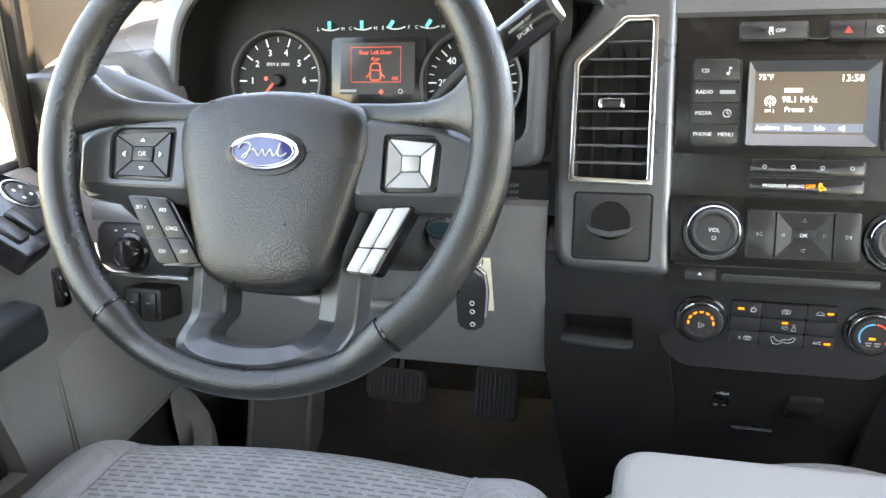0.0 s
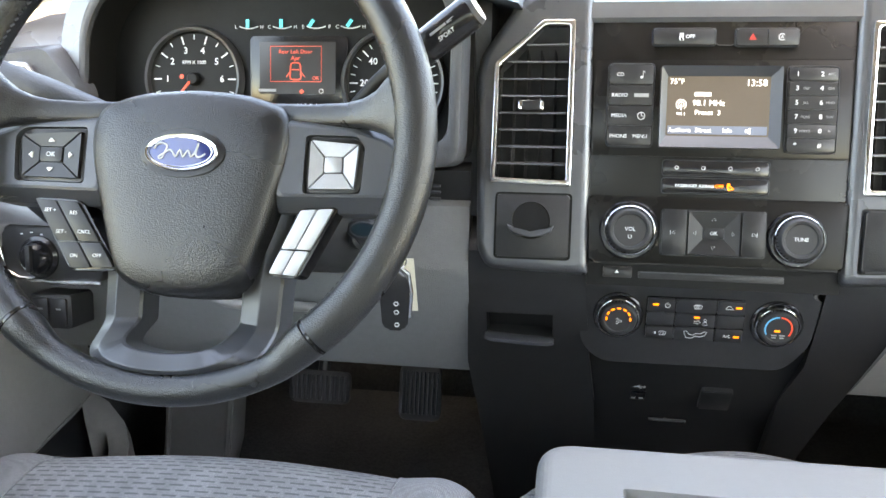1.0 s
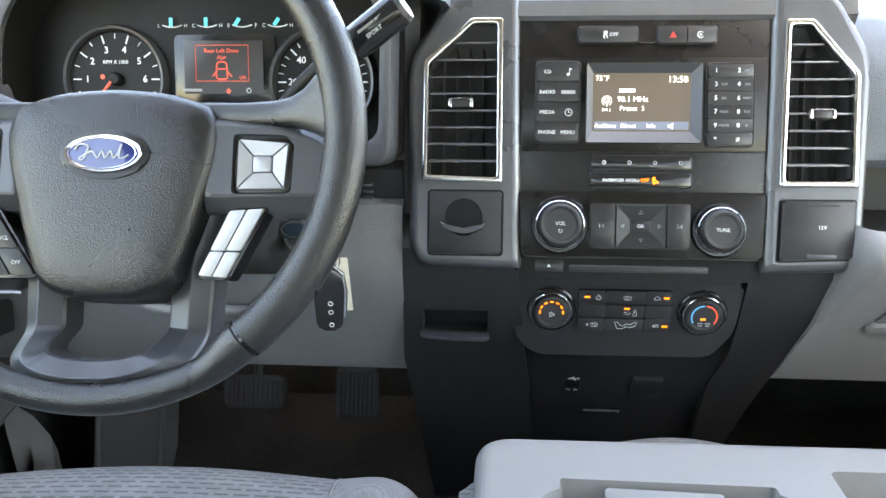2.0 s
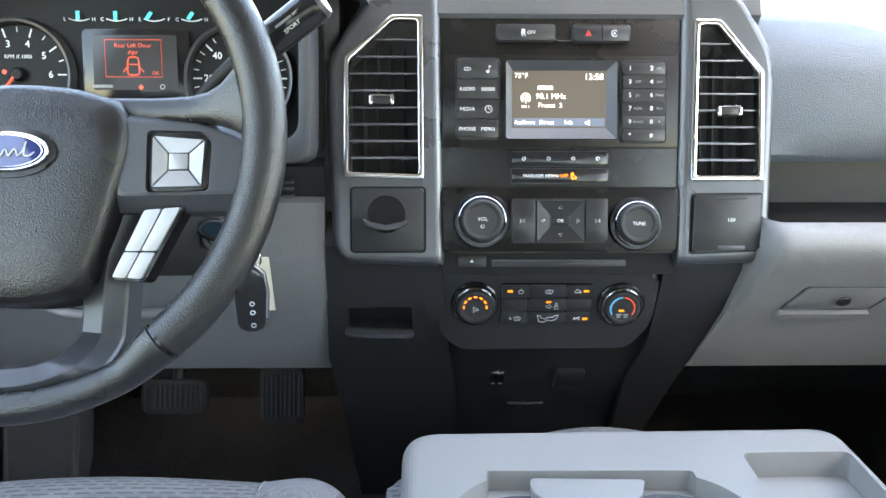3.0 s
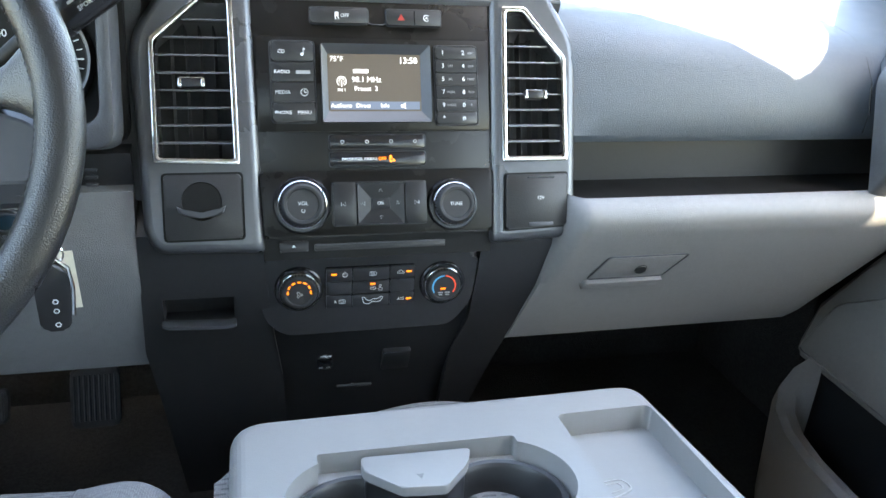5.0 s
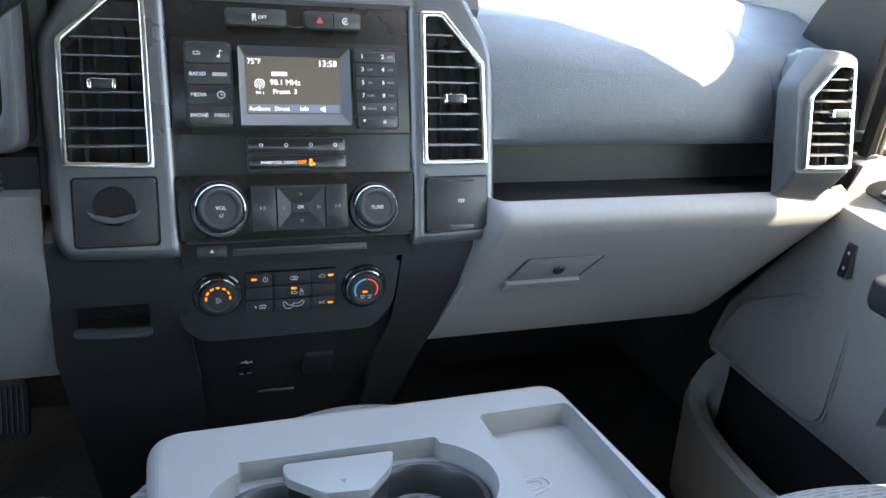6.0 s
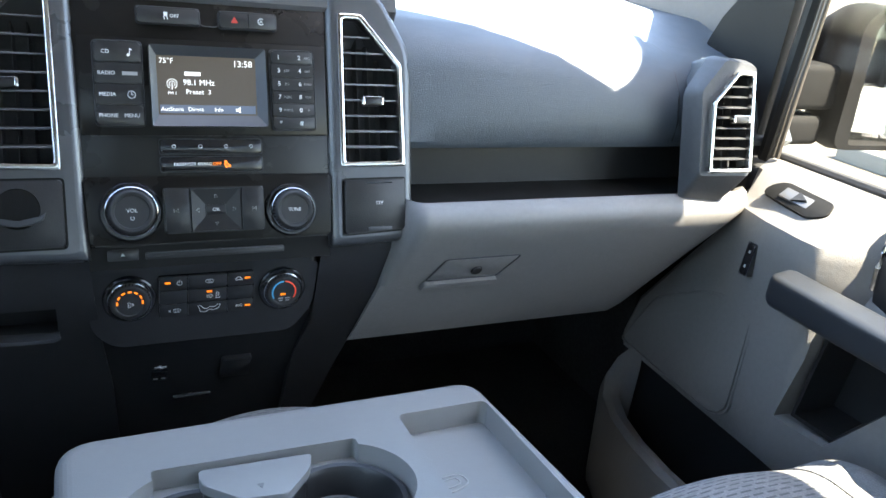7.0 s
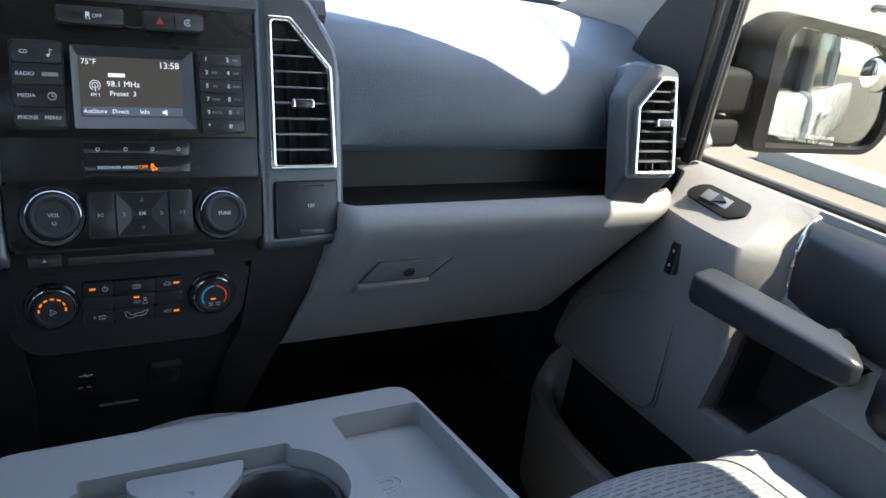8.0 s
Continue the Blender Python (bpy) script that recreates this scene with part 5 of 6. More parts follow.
for u, v, s in ((-0.0060, 0.0205, 1.0), (-0.0385, -0.0105, 0.9)):
    bm = outline(B(), [(u - 0.0030 * s, v - 0.0018), (u + 0.0030 * s, v - 0.0018), (u + 0.0040 * s, v + 0.0012), (u + 0.0022 * s, v + 0.0022), (u - 0.0022 * s, v + 0.0022), (u - 0.0040 * s, v + 0.0012)], 0.0052, CLIMATE, 0.00028)
    for d in (-0.0014, 0.0, 0.0014):
        bar(bm, 0.0004, 0.0026, C(u + d, v + 0.0002, 12))
    part("defrost_icon", bm, MARK, cp)
bm = outline(B(), [(0.0205, 0.0196), (0.0280, 0.0196), (0.0272, 0.0212), (0.0258, 0.0216), (0.0248, 0.0230), (0.0228, 0.0230), (0.0216, 0.0214), (0.0205, 0.0210)], 0.0052, CLIMATE, 0.00028)
part("recirculate_icon", bm, MARK, cp)
bm = outline(B(), [(-0.0085, 0.0046), (-0.0050, 0.0046), (-0.0050, 0.0058), (-0.0022, 0.0036), (-0.0050, 0.0014), (-0.0050, 0.0026), (-0.0085, 0.0026)], 0.0052, CLIMATE, 0.00026)
outline(bm, [(0.0022 + 0.0013 * math.cos(radians(a)), 0.0062 + 0.0013 * math.sin(radians(a))) for a in range(0, 360, 40)], 0.0052, CLIMATE, 0.00026)
outline(bm, [(0.0002, 0.0008), (0.0044, 0.0008), (0.0038, 0.0040), (0.0008, 0.0040)], 0.0052, CLIMATE, 0.00026)
part("seat_icon", bm, MARK, cp)
part("flow_icon", outline(B(), [(-0.0175, -0.0070), (-0.0150, -0.0066), (-0.0120, -0.0102), (-0.0085, -0.0110), (-0.0055, -0.0088), (-0.0010, -0.0092), (0.0025, -0.0066), (0.0052, -0.0068), (0.0030, -0.0112), (-0.0020, -0.0128), (-0.0060, -0.0118), (-0.0100, -0.0146), (-0.0150, -0.0140)], 0.0052, CLIMATE, 0.00030), MARK, cp)

# sockets low on the column
LOWC = basis((0, 0.004, 0.438), (1, 0, 0), (0, -0.46, 1))
part("usb_socket", prism(B(), rounded(rect(-0.060, -0.017, -0.043, 0.000), 0.002), -0.01, 0.004, LOWC, 0.001), GLOSS, dash)
bm = B()
bar(bm, 0.012, 0.0009, LOWC @ at(-0.0515, 0.009, 0.004)), bar(bm, 0.004, 0.0008, LOWC @ at(-0.052, 0.011, 0.004, 35)), bar(bm, 0.004, 0.0008, LOWC @ at(-0.050, 0.007, 0.004, -35)), bar(bm, 0.0022, 0.0022, LOWC @ at(-0.0455, 0.009, 0.004))
part("usb_icon", bm, MARK, dash)
for u in (-0.0560, -0.0475):
    part("usb_mark", bar(B(), 0.0045, 0.0020, LOWC @ at(u, -0.013, 0.0045)), DIM, dash)
part("power_socket", prism(B(), rounded(rect(0.016, -0.025, 0.050, 0.012), 0.003), -0.01, 0.006, LOWC, 0.0015), BLACK, dash)
part("socket_edge", bar(B(), 0.032, 0.0008, LOWC @ at(0.033, 0.0105, 0.0065)), CHAR, dash)
part("drawer_pull", box(B(), (0.043, 0.006, 0.0030), Matrix.Translation((-0.0155, 0.013, 0.3925)), 0.0012), SILVER, dash, "thin silver drawer pull")

# ---- instrument cluster and its hood ----
cl = thing("instrument_cluster", "instrument cluster with two round dials and a small lit screen", "instrument panel", (-0.43, 0.02, 0.72))
CL = basis((-0.426, -0.010, 0.780), (1, 0, 0), (0, 0.27, 1))
part("cluster_face", prism(B(), rounded([(-0.215, -0.075), (0.19, -0.075), (0.19, 0.10), (-0.215, 0.10)], 0.02), -0.02, -0.002, CL), TRIM, cl)
part("cluster_step", prism(B(), rounded(rect(-0.044, -0.030, 0.060, 0.050), 0.004), -0.01, 0.001, CL, 0.001), GLOSS, cl)
for name, u, v, labels, a0, step, sub in (("tachometer", -0.106, 0.006, ("1", "2", "3", "4", "5", "6"), 180, -36, 2), ("speedometer", 0.1085, 0.003, ("20", "40", "60", "80", "100"), 180, -45, 4)):
    m = CL @ at(u, v)
    g = part(name, lathe(B(), [(0.0, 0.0005), (0.047, 0.0005), (0.049, 0.002)], 64, m), TRIM, cl, "round black dial with white figures")
    part("dial_rim", lathe(B(), [(0.0485, -0.002), (0.050, 0.008), (0.0525, 0.009), (0.0545, 0.004), (0.055, -0.004)], 64, m), SATIN, g, "grey dial rim")
    bm = B()
    for i in range((len(labels) - 1) * sub + 1 + 4):
        th = radians(a0 + step / sub * (i - 2))
        long = (i - 2) % sub == 0
        box(bm, (0.0085 if long else 0.0050, 0.0014 if long else 0.0009, 0.0004), m @ Matrix.Rotation(th, 4, "Z") @ at(0.0415 + (0.0 if long else 0.0018), 0, 0.0012))
    part("dial_ticks", bm, MARK, g)
    for i, c in enumerate(labels):
        th = radians(a0 + step * i)
        text("dial_text", c, 0.0095, m @ at(0.0305 * math.cos(th), 0.0305 * math.sin(th), 0.0012), MARK, g, bold=0.0001)
    th = radians(228 if name == "tachometer" else 215)
    part("needle", tube(B(), [m @ Vector((0.004 * math.cos(th), 0.004 * math.sin(th), 0.007)), m @ Vector((0.040 * math.cos(th), 0.040 * math.sin(th), 0.006))], [0.0016, 0.0006], 6), RED, g, "red needle")
    part("needle_hub", lathe(B(), [(0.0, 0.008), (0.005, 0.0078), (0.0065, 0.006), (0.007, 0.001)], 28, m), TRIM, g)
text("dial_text", "RPM X 1000", 0.0052, CL @ at(-0.106, 0.0230, 0.0018), MARK, cl)
part("warning_lamp", lathe(B(), [(0.0, 0.0004), (0.0024, 0.0)], 14, CL @ at(-0.1205, 0.0085, 0.0012)), RED, cl, "red lit warning lamp")
scr = part("cluster_screen", prism(B(), rect(-0.0335, -0.0085, 0.0480, 0.0440), -0.004, 0.0025, CL), SCREENDARK, cl, "small dark screen with a red door warning")
part("warning_frame", outline(B(), rect(-0.0215, 0.0040, 0.0330, 0.0395), 0.0028, CL, 0.0004), RED, scr)
text("warning_text", "Rear Left Door", 0.0058, CL @ at(0.0055, 0.0340, 0.0028), RED, scr)
text("warning_text", "Ajar", 0.0058, CL @ at(0.0055, 0.0275, 0.0028), RED, scr)
bm = outline(B(), rounded([(-0.0005, 0.0060), (0.0115, 0.0060), (0.0105, 0.0230), (0.0005, 0.0230)], 0.003, 2), 0.0028, CL, 0.0007)
bar(bm, 0.008, 0.0010, CL @ at(0.0055, 0.0160, 0.0028)), bar(bm, 0.0065, 0.0009, CL @ at(-0.0025, 0.0110, 0.0028, 50)), bar(bm, 0.0065, 0.0009, CL @ at(0.0135, 0.0110, 0.0028, -50))
part("door_icon", bm, RED, scr)
text("warning_text", "OK", 0.0050, CL @ at(0.0270, 0.0075, 0.0028), RED, scr)
part("odometer_bar", bar(B(), 0.019, 0.0028, CL @ at(-0.025, -0.0050, 0.0028)), DIM, scr)
part("lamp_icon", bar(B(), 0.004, 0.004, CL @ at(0.0120, -0.0060, 0.0028, 45)), RED, scr)
part("lamp_icon", outline(B(), [(0.0330 + 0.0022 * math.cos(radians(a)), -0.0055 + 0.0022 * math.sin(radians(a))) for a in range(0, 360, 30)], 0.0028, CL, 0.0003), MARK, scr)
text("gear_text", "M 3 2 1", 0.0075, CL @ at(0.018, -0.0210, 0.0020), MARK, cl)
for k, (a, b) in enumerate((("L", "H"), ("C", "H"), ("E", "F"), ("C", "H"))):
    u = -0.0455 + 0.0362 * k
    g = part("small_gauge", tube(B(), [CL @ Vector((u + d, 0.0575 + 0.0022 * (abs(d) / 0.01) ** 2, 0.001)) for d in (-0.010, -0.006, -0.002, 0.002, 0.006, 0.010)], 0.0006, 5), MARK, cl)
    text("gauge_text", a, 0.0052, CL @ at(u - 0.0140, 0.0590, 0.001), MARK, g)
    text("gauge_text", b, 0.0052, CL @ at(u + 0.0140, 0.0590, 0.001), MARK, g)
    part("gauge_lamp", bar(B(), 0.0036, 0.0085, CL @ at(u - 0.001 + 0.002 * (k == 2) * -2, 0.0625, 0.002, -35 if k > 1 else 0)), CYAN, g, "cyan lit pointer")
settle(cl)
hood = rounded([(-0.212, -0.080), (0.184, -0.080), (0.186, 0.070), (0.150, 0.122), (-0.150, 0.122), (-0.204, 0.070)], [0.03, 0.02, 0.04, 0.05, 0.08, 0.08], 6)
inner = rounded([(-0.203, -0.058), (0.172, -0.058), (0.174, 0.062), (0.142, 0.112), (-0.146, 0.112), (-0.195, 0.062)], [0.03, 0.02, 0.04, 0.05, 0.08, 0.08], 6)
part("hood_liner", ring(B(), inset(inner, -0.001), inset(inner, 0.0008), -0.02, 0.046, CL), TRIM, dash)
part("dash_infill", prism(B(), rect(0.150, -0.130, 0.206, 0.110), -0.08, -0.012, CL, 0.004), CHAR, dash)
part("cluster_hood", ring(B(), hood, inner, -0.03, 0.052, CL, 0.004), CHAR, dash, "dark grained cluster hood")
bezel = rounded([(-0.232, -0.080), (-0.214, -0.080), (-0.206, 0.070), (-0.154, 0.124), (-0.168, 0.132), (-0.226, 0.072)], [0.004, 0.004, 0.07, 0.004, 0.004, 0.07], 8)
part("hood_bezel", prism(B(), bezel, -0.03, 0.046, CL, 0.004, 3), SILVER, dash, "pale satin bezel beside the instruments")
bm = B()
loft(bm, [[(x, 0.06, 0.885 - 0.03 * abs(i - 3)), (x, -0.05, 0.905 - 0.03 * abs(i - 3)), (x, 0.02, 0.92 - 0.03 * abs(i - 3)), (x, 0.30, 0.88), (x, 0.58, 0.85), (x, 0.58, 0.75)] for i, x in ((2.2, -0.600), (2.8, -0.56), (3, -0.50), (3, -0.36), (2, -0.235), (1.6, -0.19))])
part("driver_top_pad", bm, SOFT, dash, "dark grained pad over the instruments", 50)
bm = B()
along_x(bm, [(x, [(-0.03, 0.665), (-0.035, 0.70), (0.0, 0.71), (0.03, 0.66)]) for x in (-0.88, -0.237)])
part("lower_brow", bm, BLACK, dash)
bm = B()
along_x(bm, [(x, [(-0.02, 0.70), (-0.040, 0.79), (-0.028, 0.79 + f * 0.044), (0.010, 0.80 + f * 0.050), (0.060, 0.81 + f * 0.056), (0.16, 0.82 + f * 0.060), (0.58, 0.850), (0.58, 0.75), (0.05, 0.70)]) for x, f in ((-0.88, 0.2), (-0.78, 0.3), (-0.74, 0.85), (-0.70, 1.0), (-0.645, 1.0))])
part("end_panel", bm, SILVER, dash, "pale grey dash end beside the instruments", 60)

for k in range(3):
    part("sensor_slot", box(B(), (0.011, 0.004, 0.0030), Matrix.Translation((-0.272, -0.041, 0.686 - 0.0070 * k)), 0.0008), CHAR, dash)

# ---- steering column, stalks, key ----
column = thing("steering_column", "black steering column shroud with stalk, gear lever and key", "steering column", (-0.412, -0.1, 0.66))
WH = basis((-0.410, -0.2897, 0.7927), (1, 0, 0), (0, math.sin(radians(27)), math.cos(radians(27))))
bm = B()
sec = [(-0.062, -0.075), (0.062, -0.075), (0.078, -0.03), (0.066, 0.024), (-0.066, 0.024), (-0.078, -0.03)]
rows = []
for w, s in ((-0.055, 0.86), (-0.065, 1.0), (-0.16, 1.03), (-0.27, 1.0)):
    rows.append([WH @ Vector((u * s, v * s, w)) for u, v in rounded(sec, 0.02, 4)])
loft(bm, rows)
part("shroud", bm, BLACK, column)
part("lever", tube(B(), [(-0.335, -0.195, 0.768), (-0.304, -0.200, 0.798), (-0.286, -0.203, 0.816), (-0.262, -0.205, 0.834)], [0.0065, 0.0065, 0.0070, 0.0095], 14), TRIM, column)
lv = part("lever_knob", tube(B(), [(-0.265, -0.205, 0.8315), (-0.262, -0.205, 0.8335), (-0.240, -0.206, 0.8495), (-0.213, -0.207, 0.8690), (-0.210, -0.207, 0.8710)], [0.0105, 0.0125, 0.0130, 0.0130, 0.0105], 20), GLOSS, column, "gloss black gear lever knob")
for px, pz in ((-0.2580, 0.8365), (-0.2500, 0.8423)):
    part("lever_ring", tube(B(), [(px, -0.205, pz), (px + 0.0035, -0.205, pz + 0.0025)], 0.0135, 20), BLACK, lv)
part("lever_cap", tube(B(), [(-0.2110, -0.207, 0.8702), (-0.2080, -0.207, 0.8723)], [0.0120, 0.0105], 20), SATIN, lv)
m = basis((-0.240, -0.2200, 0.8505), (0.81, 0.0, 0.58), (-0.50, 0.35, 0.79))
text("lever_text", "SPORT", 0.0046, m @ at(0.012, -0.003), MARK, lv)
for k in range(2):
    part("lever_mark", bar(B(), 0.014 - 0.006 * k, 0.0018, m @ at(0.008 + 0.012 * k, 0.0040)), DIM, lv)
part("turn_stalk", tube(B(), [(-0.475, -0.19, 0.775), (-0.52, -0.20, 0.79), (-0.56, -0.205, 0.806), (-0.605, -0.207, 0.822), (-0.610, -0.207, 0.824)], [0.008, 0.010, 0.0125, 0.0135, 0.011], 16), CHAR, column, "dark turn signal stalk")
for p in ((-0.590, -0.219, 0.815), (-0.570, -0.218, 0.808), (-0.555, -0.216, 0.803)):
    part("stalk_mark", bar(B(), 0.004, 0.0018, basis(p, (1, 0, -0.3), (0, 0.3, 1))), MARK, column)
part("ignition_barrel", tube(B(), [(-0.345, -0.10, 0.662), (-0.328, -0.122, 0.666), (-0.321, -0.129, 0.666)], [0.02, 0.019, 0.017], 24), CHAR, column)
part("ignition_ring", tube(B(), [(-0.323, -0.1275, 0.666), (-0.3195, -0.1305, 0.666)], [0.0135, 0.0125], 24), SATIN, column)
settle(column)
key = thing("car_key", "black car key fob hanging with a cream paper tag", "key", (-0.285, -0.13, 0.57))
m = basis((-0.2975, -0.134, 0.603), (0.97, 0.24, 0), (-0.10, 0, 1)) @ Matrix.Rotation(radians(-6), 4, "Z") @ Matrix.Scale(0.88, 4)
part("fob", prism(B(), rounded([(-0.014, -0.036), (0.013, -0.036), (0.017, 0.020), (0.010, 0.034), (-0.006, 0.036), (-0.016, 0.020)], 0.008), -0.007, 0.007, m, 0.003, 3), BUTTON, key)
part("fob_edge", tube(B(), [m @ Vector(p) for p in ((0.004, 0.040, 0.0), (0.016, 0.030, 0.004), (0.0185, 0.010, 0.005), (0.016, -0.02, 0.005))], 0.0018, 6), CHROME, key)
for v in (-0.004, -0.014, -0.029):
    part("fob_mark", outline(B(), [(0.0015 + 0.0024 * math.cos(radians(a)), v + 0.0024 * math.sin(radians(a))) for a in range(0, 360, 60)], 0.0072, m, 0.0005), MARK, key)
part("paper_tag", box(B(), (0.020, 0.062, 0.0006), m @ Matrix.Translation((0.014, 0.012, -0.009)) @ Matrix.Rotation(radians(3), 4, "Z")), CREAM, key, "cream paper tag")
part("key_ring", tube(B(), [m @ Vector((0.004 + 0.010 * math.cos(radians(a)), 0.044 + 0.010 * math.sin(radians(a)), 0.0)) for a in range(0, 360, 24)], 0.0009, 6, True), CHROME, key)
part("key_blade", tube(B(), [(-0.318, -0.132, 0.664), (-0.303, -0.150, 0.656)], 0.004, 8), CHROME, key)
m = basis((-0.3195, -0.149, 0.6765), (1, 0, 0), (0, 0.30, 1))
oval = [(0.0125 * math.cos(radians(a)), 0.0068 * math.sin(radians(a))) for a in range(0, 360, 15)]
head = part("key_head", prism(B(), [(u * 1.35, v * 1.5) for u, v in oval], -0.010, 0.0, m, 0.003, 3), BUTTON, key, "black key head with a blue oval")
part("key_oval", prism(B(), [(u * 0.86, v * 0.82) for u, v in oval], -0.002, 0.0008, m), material("dark_teal_enamel", (0.012, 0.030, 0.042), 0.25), head)
part("key_oval_rim", outline(B(), oval, 0.0003, m, 0.0007), SATIN, head)
settle(key)

# ---- steering wheel ----
wheel = thing("steering_wheel", "black leather steering wheel with grey spokes and switch pads", "steering wheel", tuple(WH.translation))
R0, R1 = 0.1702, 0.0145


def rim(name, a0, a1, mat, r1, seg=60):
    pts = [WH @ Vector((R0 * math.cos(radians(a0 + (a1 - a0) * k / seg)), R0 * math.sin(radians(a0 + (a1 - a0) * k / seg)), 0)) for k in range(seg + 1)]
    return part(name, tube(B(), pts, r1, 22, up=WH.to_3x3() @ Vector((0, 0, 1)), flat=0.92), mat, wheel, smooth=60)


rim("rim", -50, 230, LEATHER, R1, 90)
# lower run of the rim, slimmer where the U spoke lies over its inner side
pts, radii = [], []
for k in range(41):
    a = radians(231 + 78 * k / 40)
    f = min(1.0, (1 - abs(k - 20) / 20) / 0.30)
    f = f * f * (3 - 2 * f)
    r = R0 + 0.0040 * f
    radii.append(R1 - 0.0035 * f)
    pts.append(WH @ Vector((r * math.cos(a), r * math.sin(a), -0.003 * f)))
part("rim", tube(B(), pts, radii, 22, up=WH.to_3x3() @ Vector((0, 0, 1)), flat=0.92), LEATHER, wheel, smooth=60)
for a in (-50.5, 230.5):
    p = [WH @ Vector((R0 * math.cos(radians(a + d)), R0 * math.sin(radians(a + d)), 0)) for d in (-0.35, 0.35)]
    part("rim_seam", tube(B(), p, R1 * 0.97, 22, up=WH.to_3x3() @ Vector((0, 0, 1)), flat=0.92), GLOSS, wheel)
bm = B()
for k in range(150):
    a = radians(-49 + 278 * k / 149)
    m = WH @ Matrix.Rotation(a, 4, "Z") @ Matrix.Translation((R0 - R1 * 0.93, 0, R1 * 0.25)) @ Matrix.Rotation(radians(28), 4, "X")
    box(bm, (0.0014, 0.0034, 0.0016), m)
part("stitching", bm, CHAR, wheel, "dark hand stitching")
pad = [(-0.072, 0.030), (-0.040, 0.040), (0.0, 0.043), (0.040, 0.040), (0.072, 0.030), (0.079, 0.012), (0.077, -0.010), (0.060, -0.070), (0.048, -0.102), (0.025, -0.110), (0, -0.111), (-0.025, -0.110), (-0.048, -0.102), (-0.060, -0.070), (-0.077, -0.010), (-0.079, 0.012)]


def dome(bm, poly, w0, w1, m, rings=7):
    """A softly crowned cover over an outline."""
    cu, cv = sum(p[0] for p in poly) / len(poly), sum(p[1] for p in poly) / len(poly)
    rows = [[m @ Vector((u, v, w0)) for u, v in poly]]
    for k in range(rings + 1):
        t = k / rings
        s = 1 - 0.14 * (1 - math.cos(t * math.pi / 2)) if t < 1 else 0.80
        s = [1.0, 0.995, 0.98, 0.955, 0.90, 0.75, 0.5, 0.2][k] if rings == 7 else s
        h = [0.0, 0.35, 0.6, 0.78, 0.88, 0.95, 0.985, 1.0][k] if rings == 7 else t
        rows.append([m @ Vector((cu + (u - cu) * s, cv + (v - cv) * s, w0 + (w1 - w0) * (0.35 + 0.65 * h))) for u, v in poly])
    return loft(bm, rows)


part("airbag_cover", dome(B(), rounded(pad, 0.012, 3), -0.060, -0.010, WH), LEATHER, wheel, "grained black airbag cover", 60)
text("airbag_text", "AIRBAG", 0.0075, WH @ at(0.0, -0.071, -0.0110), BUTTON, wheel)
part("hub_back", lathe(B(), [(0.0, -0.085), (0.045, -0.085), (0.058, -0.055), (0.050, -0.040), (0.0, -0.038)], 40, WH @ at(0, -0.02)), BLACK, wheel)
bd = [(0.0265 * math.cos(radians(a)), -0.008 + 0.0125 * math.sin(radians(a))) for a in range(0, 360, 10)]
bo = [(0.0325 * math.cos(radians(a)), -0.008 + 0.0175 * math.sin(radians(a))) for a in range(0, 360, 10)]
part("badge_surround", prism(B(), bo, -0.02, -0.0085, WH, 0.002), BUTTON, wheel)
badge = part("badge", prism(B(), bd, -0.02, -0.0065, WH, 0.002), BADGE_BLUE, wheel, "blue enamel oval badge with a silver rim")
part("badge_rim", outline(B(), bd, -0.0072, WH, 0.0011), CHROME, badge)
part("badge_rim", outline(B(), [(u * 0.90, -0.008 + (v + 0.008) * 0.86) for u, v in bd], -0.0062, WH, 0.0004), CHROME, badge)
sweep = [(-0.0195, 0.0020), (-0.0175, 0.0052), (-0.0135, 0.0060), (-0.0100, 0.0042), (-0.0112, 0.0), (-0.0135, -0.0048), (-0.0160, -0.0040), (-0.0120, -0.0012), (-0.0070, 0.0012), (-0.0030, -0.0035), (0.0, 0.0014), (0.0025, -0.0035), (0.0060, 0.0012), (0.0085, -0.0034), (0.0115, 0.0), (0.0135, 0.0062), (0.0120, -0.0020), (0.0150, -0.0036), (0.0190, -0.0010)]
part("badge_mark", tube(B(), [WH @ Vector((p.x, -0.008 + p.y, -0.0060)) for p in bent(sweep, 4)], 0.0007, 6, up=WH.to_3x3() @ Vector((0, 0, 1))), BUTTON_GREY, badge)
